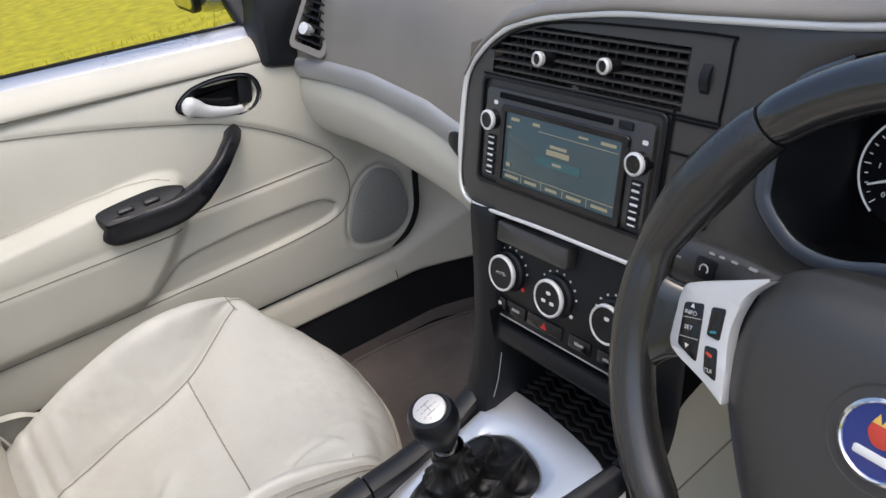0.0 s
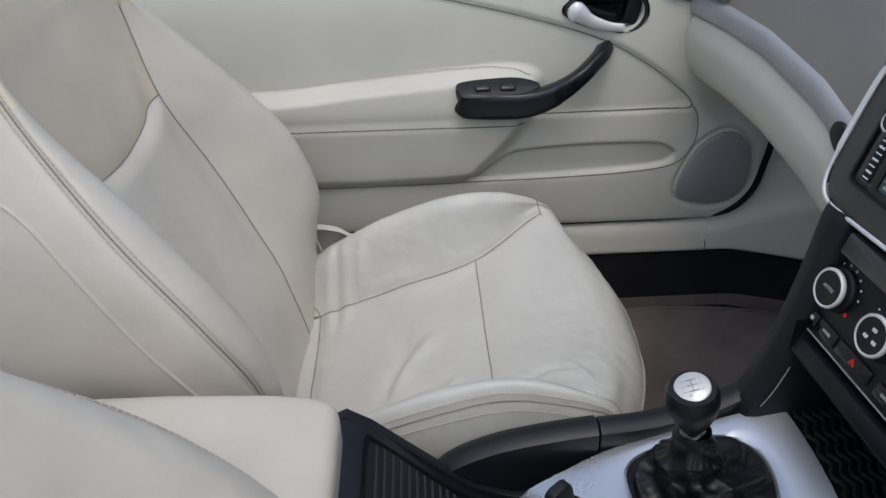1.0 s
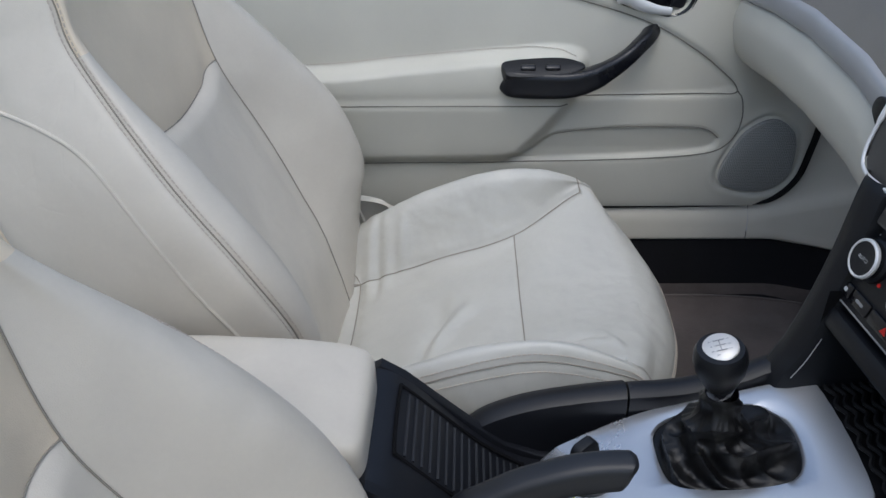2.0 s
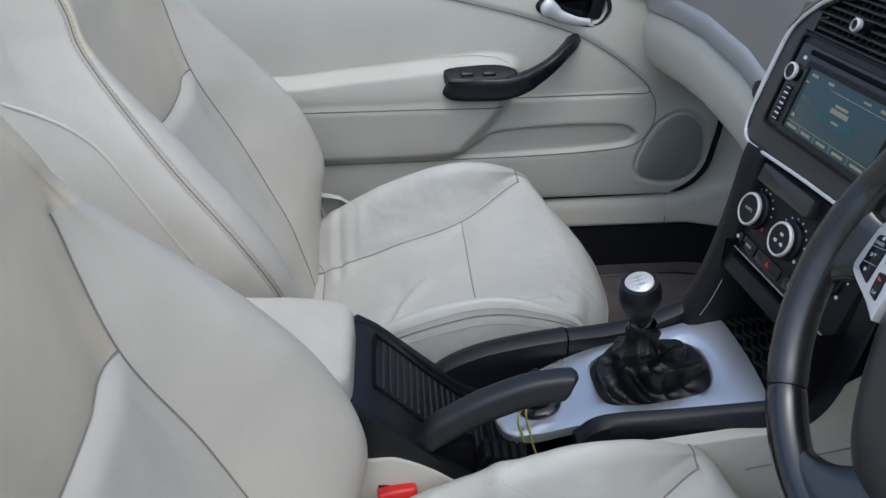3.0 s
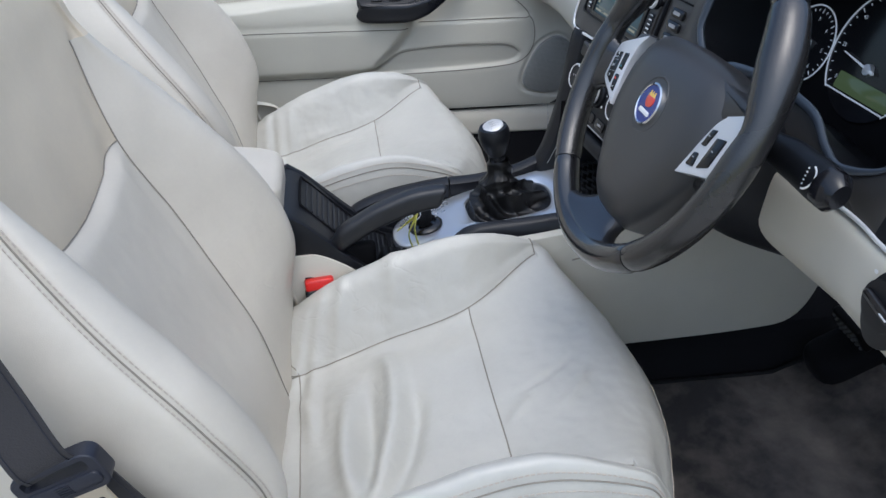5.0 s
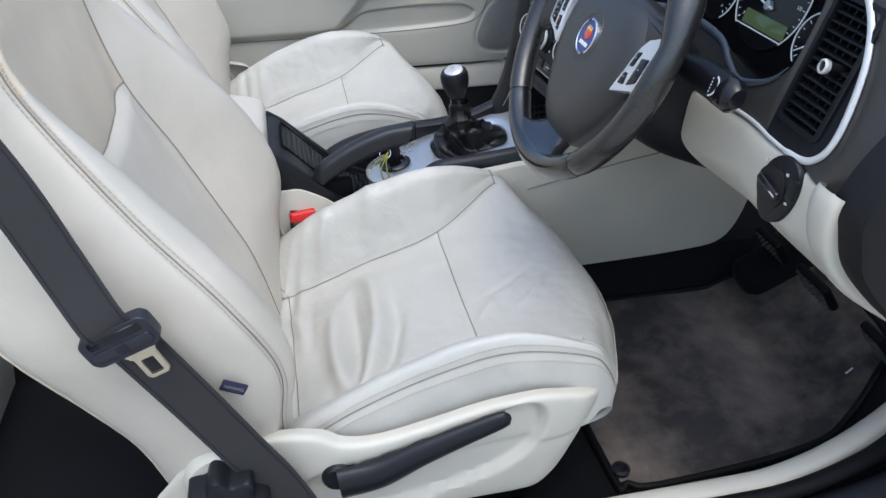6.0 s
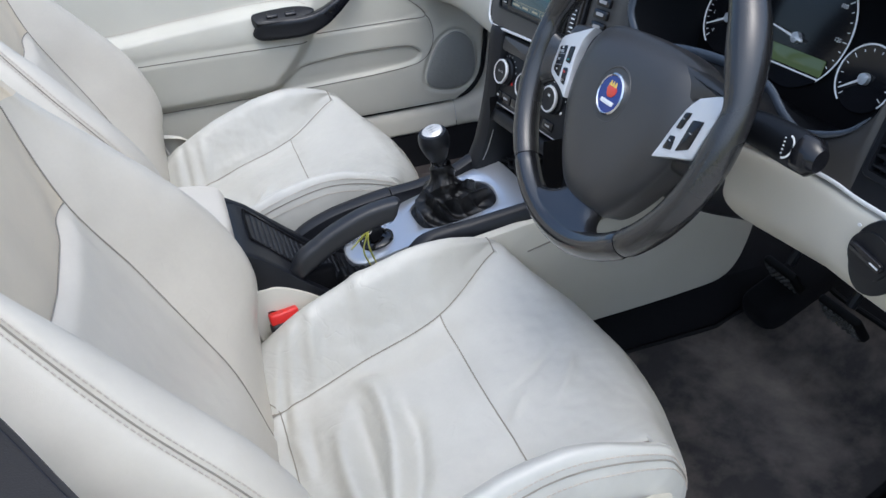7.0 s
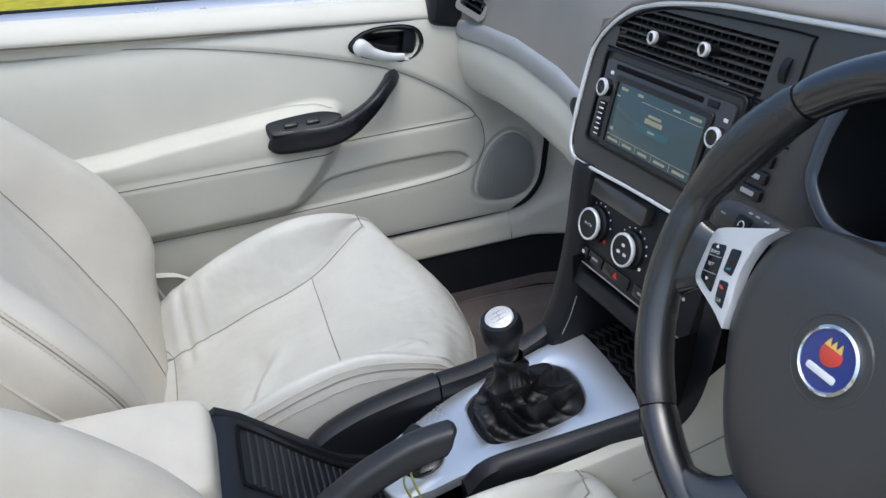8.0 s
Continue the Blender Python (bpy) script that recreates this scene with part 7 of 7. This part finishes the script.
st_line = cr([(-0.955, 0.7650), (-0.60, 0.7685), (-0.43, 0.7825), (-0.26, 0.7955), (-0.175, 0.7955), (-0.135, 0.783)], 10)


def door_y(x, z):
    i, j = int(round((x + 0.955) / 0.0032)), int(round((z - 0.488) / 0.0032))
    return Y[min(max(i, 0), Y.shape[0] - 1), min(max(j, 0), Y.shape[1] - 1)]


sp = np.array([(x, door_y(x, z) - 0.0012, z) for x, z in st_line])
part("stitching", stitches(sp, np.tile((0, 0, 1.0), (len(sp), 1)), 0.002), THREAD, door, "beige stitched armrest seam")
part("seam", tube(np.array([(x, door_y(x, z) + 0.001, z - 0.003) for x, z in st_line]), 0.001, 5), SEAM_DOOR, door)
for ln in (seam_loop, [(-0.955, 0.705), (-0.50, 0.706), (-0.30, 0.705), (-0.18, 0.703), (-0.148, 0.702)], LOWER_EDGE):
    q = np.array(ln)
    tt = np.linspace(0, len(q) - 1, 160)
    xz = np.c_[np.interp(tt, np.arange(len(q)), q[:, 0]), np.interp(tt, np.arange(len(q)), q[:, 1])]
    yy = np.array([door_y(x, z) for x, z in xz])
    yy = np.convolve(np.pad(yy, 4, mode="edge"), np.ones(9) / 9, "valid")
    part("seam", tube(np.c_[xz[:, 0], yy - 0.0003, xz[:, 1]], 0.0012, 5), SEAM_DOOR, door, "fine dark seam line")
for ln in (cr([(-0.172, 0.6385), (-0.10, 0.650), (-0.03, 0.654), (0.065, 0.653), (0.108, 0.647), (0.131, 0.630)], 8),):
    yy = np.convolve(np.pad(np.array([door_y(x, z) for x, z in ln]), 2, mode="edge"), np.ones(5) / 5, "valid")
    part("seam", tube(np.c_[ln[:, 0], yy - 0.0002, ln[:, 1]], 0.0008, 5), SEAM_DARK, door, "fine pocket edge line")
# top ledge in silver with a dark strip, and the belt trim in cream
belt = np.array([[(x, y, z - 0.073 * x) for y, z in ((0.790, 0.900), (0.785, 0.9205), (0.774, 0.9235), (0.775, 0.934), (0.790, 0.952), (0.812, 0.960))] for x in np.linspace(-0.955, 0.10, 50)])
part("belt_trim", patch(surface(belt, 1, 3), flip=True), CREAM, door, "cream upper door moulding")
ledge = np.array([[(x, y, z - 0.058 * (x + 0.02)) for y, z in ((0.812, 0.950), (0.815, 0.957), (0.826, 0.966), (0.846, 0.974), (0.862, 0.974), (0.870, 0.964))] for x in np.linspace(-0.98, 0.13, 50)])
groove_line = np.array([(x, 0.7765, 0.9222 - 0.073 * x) for x in np.linspace(-0.955, 0.095, 24)])
part("belt_gap", tube(groove_line, 0.0026, 6), SEAM_DOOR, door, "dark gap under the upper moulding")
part("door_ledge", patch(surface(ledge, 1, 3), flip=True), CAR_PAINT, door, "silver painted top ledge")
ws = np.array([(x, 0.868, 0.975 - 0.058 * (x + 0.02)) for x in np.linspace(-0.98, 0.13, 30)])
part("weather_strip", tube(ws, 0.004, 8), RUBBER, door, "black rubber weather strip")
# grille
sg = cr([(0.222, 0.668), (0.259, 0.649), (0.273, 0.615), (0.273, 0.562), (0.249, 0.532), (0.206, 0.524), (0.158, 0.535), (0.142, 0.557), (0.152, 0.597), (0.179, 0.645)], 5, True)
part("speaker_grille", xf(prism(sg[::-1], -0.003, 0.006, None, 0.003), basis((0, 0.742, 0), (1, 0, 0), (0, 0, 1), (0, -1, 0))), SPEAKER, door, "grey perforated speaker grille")
# latch handle
ho = cr(hr, 6, True)[::-1]
well = [np.c_[o_[:, 0], np.full(len(ho), y_), o_[:, 1]] for o_, y_ in ((inset(ho, -0.004), 0.7620), (inset(ho, 0.003), 0.772), (inset(ho, 0.007), 0.786), (inset(ho, 0.012), 0.790))]
wg = np.array(well)
part("handle_well", join(patch(np.concatenate([wg, wg[:, :1]], 1)), (wg[-1], [tuple(range(len(ho)))])), GLOSS_BLACK, door, "black recessed handle bowl")
part("handle_rim", tube(np.array([(x, 0.7640, z) for x, z in inset(ho, 0.001)]), 0.0032, 8, True, up=(0, 1, 0)), GLOSS_BLACK, door, "black handle surround")
lev = cr([(-0.078, 0.757, 0.889), (-0.060, 0.757, 0.884), (-0.038, 0.757, 0.870), (-0.008, 0.758, 0.860), (0.018, 0.760, 0.856)], 6)
part("latch_lever", tube(lev, np.interp(np.arange(len(lev)), [0, 1, 3, 5, 10, 18, 24], [0.005, 0.011, 0.0165, 0.0170, 0.0112, 0.0080, 0.0068]), 14, flat=0.6, up=(0, 1, 0)), SILVER_TRIM, door, "satin chrome latch lever")
part("lock_knob", rbox(0.024, 0.008, 0.046, 0.003, Matrix.Translation((0.035, 0.775, 0.881)) @ pose(0, 0, 0, 0, 12, 0)), BLACK, door)
# pull handle and window switches
pl = cr([(-0.250, 0.722, 0.750, 0.0225), (-0.243, 0.715, 0.749, 0.0240), (-0.20, 0.712, 0.747, 0.0235), (-0.150, 0.710, 0.748, 0.0225), (-0.112, 0.708, 0.759, 0.0195), (-0.080, 0.706, 0.778, 0.0155),
         (-0.055, 0.712, 0.795, 0.0128), (-0.035, 0.728, 0.808, 0.0120), (-0.020, 0.744, 0.816, 0.0118), (-0.008, 0.768, 0.822, 0.0115)], 6)
pt = np.gradient(pl[:, :3], axis=0)
pt /= np.linalg.norm(pt, axis=1, keepdims=True)
hg_ = []
for (x, y, z, hh), t in zip(pl, pt):
    n1 = np.array((-t[2], 0, t[0]))
    n1 /= np.linalg.norm(n1)
    n2 = np.cross(n1, t)
    n2 *= np.sign(n2[1] + 1e-9)
    dy = 0.016 if x < -0.1 else 0.0135
    hg_.append([np.array((x, y, z)) + n1 * hh * math.copysign(abs(math.cos(a)) ** 0.55, math.cos(a)) + n2 * dy * math.copysign(abs(math.sin(a)) ** 0.55, math.sin(a)) for a in np.linspace(0, 2 * math.pi, 28, endpoint=False)])
hg_ = np.array(hg_)
part("pull_handle", join(patch(np.concatenate([hg_, hg_[:, :1]], 1)), (hg_[0], [tuple(range(28))])), PULL, door, "curved black pull handle")
so = cr([(-0.262, 0.782), (-0.20, 0.788), (-0.155, 0.787), (-0.125, 0.776), (-0.14, 0.764), (-0.19, 0.756), (-0.25, 0.756), (-0.262, 0.765)], 5, True)
sw = part("switch_panel", prism(np.c_[so[:, 0], (so[:, 1] - 0.770) * 1.3][::-1], -0.02, 0.003, basis((0, 0.7150, 0.7735), (1, 0, 0), Vector((0, 0.86, 0.51)), Vector((0, -0.51, 0.86))), 0.003), BLACK, door, "black window switch panel")
for x in (-0.222, -0.180):
    part("window_switch", rbox(0.026, 0.012, 0.008, 0.003, basis((x, 0.7130, 0.7770), (1, 0, 0), Vector((0, 0.86, 0.51)), Vector((0, -0.51, 0.86)))), GLOSS_BLACK, sw, "small rocker switch")

# wing mirror outside the passenger window line
mirror = thing("wing_mirror", (0.12, 0.93, 0.97), "silver and black wing mirror outside the door", "wing mirror")
c = []
for k, (y, w, h) in enumerate(((0.905, 0.03, 0.02), (0.915, 0.052, 0.045), (0.96, 0.070, 0.066), (1.02, 0.072, 0.070), (1.075, 0.060, 0.055), (1.09, 0.03, 0.025))):
    c.append([(0.105 + w * math.copysign(abs(math.cos(a)) ** 0.7, math.cos(a)), y, 1.047 + h * math.copysign(abs(math.sin(a)) ** 0.7, math.sin(a))) for a in np.linspace(0, 2 * math.pi, 24, endpoint=False)])
mg = np.array(c)
part("shell", join(patch(cr(np.concatenate([mg, mg[:, :1]], 1), 4)), (mg[0], [tuple(range(24))]), (mg[-1], [tuple(reversed(range(24)))])), CAR_PAINT, mirror, "silver mirror shell")
gm_ = basis((0.036, 0.998, 1.047), (0, -1, 0), (0, 0, 1), (-1, 0, 0))
part("glass_rim", prism(rounded(0.165, 0.112, 0.040, 8), -0.010, 0.004, gm_, 0.003), BLACK, mirror, "black mirror frame")
part("mirror_glass", prism(rounded(0.148, 0.096, 0.034, 8), 0.003, 0.006, gm_, 0.001), CHROME, mirror, "mirror glass")
part("arm", rbox(0.06, 0.09, 0.03, 0.010, Matrix.Translation((0.11, 0.885, 0.985)) @ pose(0, 0, 0, 35, 0, 0)), BLACK, mirror, "black mirror arm")


# ---- belt, mats, pedals ----
belt_t = thing("seat_belt", (-0.53, -0.64, 0.5), "charcoal seat belt with latch hanging beside the driver's seat", "seat belt")


def ribbon(path, width, across, mat, label):
    p = cr(path, 8)
    ac = np.asarray(across, float)
    ac = ac / np.linalg.norm(ac)
    g = np.array([[q - ac * width / 2, q + ac * width / 2] for q in p])
    t = np.gradient(p, axis=0)
    nrm = np.cross(t, ac)
    nrm /= np.linalg.norm(nrm, axis=1, keepdims=True)
    g2 = g - 0.0013 * nrm[:, None]
    full = np.concatenate([g, g2[:, ::-1], g[:, :1]], 1)
    strap = part("webbing", patch(full), mat, belt_t, label)
    for side in (-0.41, 0.41):
        for face in (-0.0016, 0.0004):
            part("selvedge", tube(p + ac * width * side + face * nrm, 0.0005, 5, up=(0, 1, 0)), LATCH, strap)
    return strap


ribbon([(-0.700, -0.600, 1.10), (-0.660, -0.622, 1.02), (-0.615, -0.638, 0.925), (-0.588, -0.648, 0.845), (-0.568, -0.661, 0.795), (-0.561, -0.657, 0.777)], 0.048, (0.75, 0.0, 0.42), WEBBING, "upper length of belt webbing")
ribbon([(-0.560, -0.640, 0.765), (-0.535, -0.641, 0.716), (-0.507, -0.641, 0.660), (-0.471, -0.641, 0.585), (-0.444, -0.641, 0.53), (-0.418, -0.640, 0.46)], 0.052, (0.78, 0, 0.42), WEBBING, "lower length of belt webbing")
lm = basis((-0.557, -0.651, 0.768), Vector((0.80, 0, 0.32)).normalized(), Vector((-0.32, 0, 0.80)).normalized(), Vector((0, -1, 0)))
latch = part("latch", frame_plate(rounded(0.070, 0.036, 0.010), rounded(0.054, 0.010, 0.003) + (0, 0.008), -0.006, 0.009, lm), LATCH, belt_t, "black moulded belt latch")
part("latch_bar", prism(rounded(0.062, 0.014, 0.006), 0.004, 0.0115, lm @ pose(0, -0.006, 0), 0.003), LATCH, latch)
for k in range(5):
    part("rib", prism(rounded(0.012, 0.0012, 0.0004, 1), 0.011, 0.0125, lm @ pose(0.0, -0.0105 + 0.0022 * k, 0), 0.0003), LATCH, latch)
tm = lm @ pose(0.008, -0.037, 0.003)
part("tongue", frame_plate(rounded(0.024, 0.036, 0.006), rounded(0.013, 0.020, 0.002) + (0, -0.003), -0.0015, 0.0015, tm), STEEL, belt_t, "yellow-zinc steel tongue")
neck = soft_poly([(-0.020, 0.004), (0.022, 0.004), (0.0115, -0.010), (-0.0115, -0.010)], 0.002)
part("tongue_neck", prism(neck[::-1], -0.0013, 0.0017, lm @ pose(0.007, -0.0165, 0.003), 0.0004), STEEL, belt_t)

tag = thing("airbag_tag", (-0.477, -0.622, 0.663), "small navy cloth tag lettered AIRBAG in the seat's side seam", "label")
tg = basis((-0.470, -0.626, 0.664), Vector((0.84, 0, -0.46)).normalized(), Vector((0.46, 0, 0.84)).normalized(), Vector((0, -1, 0)))
part("cloth", prism(rounded(0.027, 0.014, 0.001, 2), -0.001, 0.001, tg, 0.0003), NAVY, tag)
part("lettering", text_geo("AIRBAG", 0.0064, tg @ pose(0, 0, 0.0013)), GREY_PRINT, tag, "AIRBAG")


def mat_z(x, y):
    return floor_z(x, math.copysign(max(abs(y), 0.2), y))


def mat_sheet(name, outline, z_of, mat, label, edge_mat=None, edge_label="black bound edge"):
    """A carpet mat with a bound edge, lying on the floor."""
    root = thing(name, (0.25, outline.mean(0)[1], 0.27), label, "floor mat", "floor mats")
    c = outline.mean(0)
    rings = [np.array([(x, y, z_of(x, y) + 0.004) for x, y in outline]), np.array([(x, y, z_of(x, y) + 0.012) for x, y in inset(outline, 0.004)])]
    for s in np.linspace(0.96, 0.08, 14):
        rings.append(np.array([(x, y, z_of(x, y) + 0.013 + 0.003 * noise3((x, y, 0), 9)) for x, y in c + (outline - c) * s]))
    g = np.array(rings)
    g = np.concatenate([g, g[:, :1]], 1)
    part("mat_carpet", join(patch(g), (g[-1][:-1], [tuple(range(len(outline)))])), mat, root)
    e = np.array([(x, y, z_of(x, y) + 0.010) for x, y in inset(outline, 0.003)])
    part("bound_edge", tube(e, 0.003 if edge_mat else 0.006, 8, True), edge_mat or RUBBER, root, edge_label)
    return root


mo = cr([(0.035, -0.535), (0.055, -0.560), (0.10, -0.572), (0.30, -0.560), (0.42, -0.535), (0.52, -0.480), (0.58, -0.42), (0.585, -0.25), (0.56, -0.14), (0.30, -0.124), (0.06, -0.124), (0.035, -0.145)], 5, True)
dm = mat_sheet("driver_floor_mat", mo, mat_z, MAT_DARK, "worn charcoal carpet mat with pale scuffs")
part("fixing", lathe([(0, 0), (0.014, 0), (0.014, 0.006), (0.009, 0.008), (0.007, 0.004), (0, 0.004)], 24, Matrix.Translation((0.052, -0.535, floor_z(0.052, -0.535) + 0.014))), BLACK, dm, "round black mat fixing")
mo2 = cr([(-0.02, 0.16), (0.02, 0.14), (0.30, 0.14), (0.60, 0.15), (0.62, 0.20), (0.60, 0.56), (0.52, 0.63), (0.30, 0.678), (0.02, 0.684), (-0.02, 0.66)], 5, True)
mat_sheet("passenger_floor_mat", mo2, mat_z, MAT_BROWN, "dark brown carpet mat in the passenger footwell", MAT_BROWN, "brown bound edge")


def pedal(at, size, turn):
    root = thing("pedal", at, "black rubber foot pedal with worn pale studs", "pedal", "pedals")
    m = Matrix.Translation(at) @ pose(0, 0, 0, 0, turn, 0)
    part("pad", rbox(0.016, size[0], size[1], 0.006, m), RUBBER, root)
    nu, nv = round(size[0] / 0.013), round(size[1] / 0.013)
    for i in range(nu):
        for j in range(nv):
            part("stud", rbox(0.005, 0.007, 0.007, 0.002, m @ Matrix.Translation((-0.009, size[0] * ((i + 0.5) / nu - 0.5) * 0.9, size[1] * ((j + 0.5) / nv - 0.5) * 0.9)), 1), STUD, root)
    part("arm", tube([(at[0] + 0.008, at[1], at[2] + 0.02), (at[0] + 0.06, at[1], at[2] + 0.12), (at[0] + 0.15, at[1], at[2] + 0.25)], 0.009, 8), BLACK, root)


pedal((0.50, -0.175, 0.425), (0.075, 0.055), -35)
pedal((0.50, -0.316, 0.425), (0.085, 0.060), -35)
pedal((0.53, -0.460, 0.40), (0.05, 0.11), -40)
rest = thing("foot_rest", (0.60, -0.13, 0.40), "black carpeted hump beside the pedals", "foot rest")
part("hump", rbox(0.22, 0.09, 0.10, 0.03, Matrix.Translation((0.56, -0.165, 0.37)) @ pose(0, 0, 0, 0, -28, 0)), CARPET, rest)

scrap = thing("paper_scrap", (0.494, -0.449, 0.345), "thin white paper scrap on the driver's mat", "paper scrap")
part("strip", prism(rounded(0.022, 0.003, 0.0008, 2), 0.0, 0.0012, Matrix.Translation((0.494, -0.449, mat_z(0.494, -0.449) + 0.017)) @ pose(0, 0, 0, 0, 0, 25), 0), WHITE, scrap)
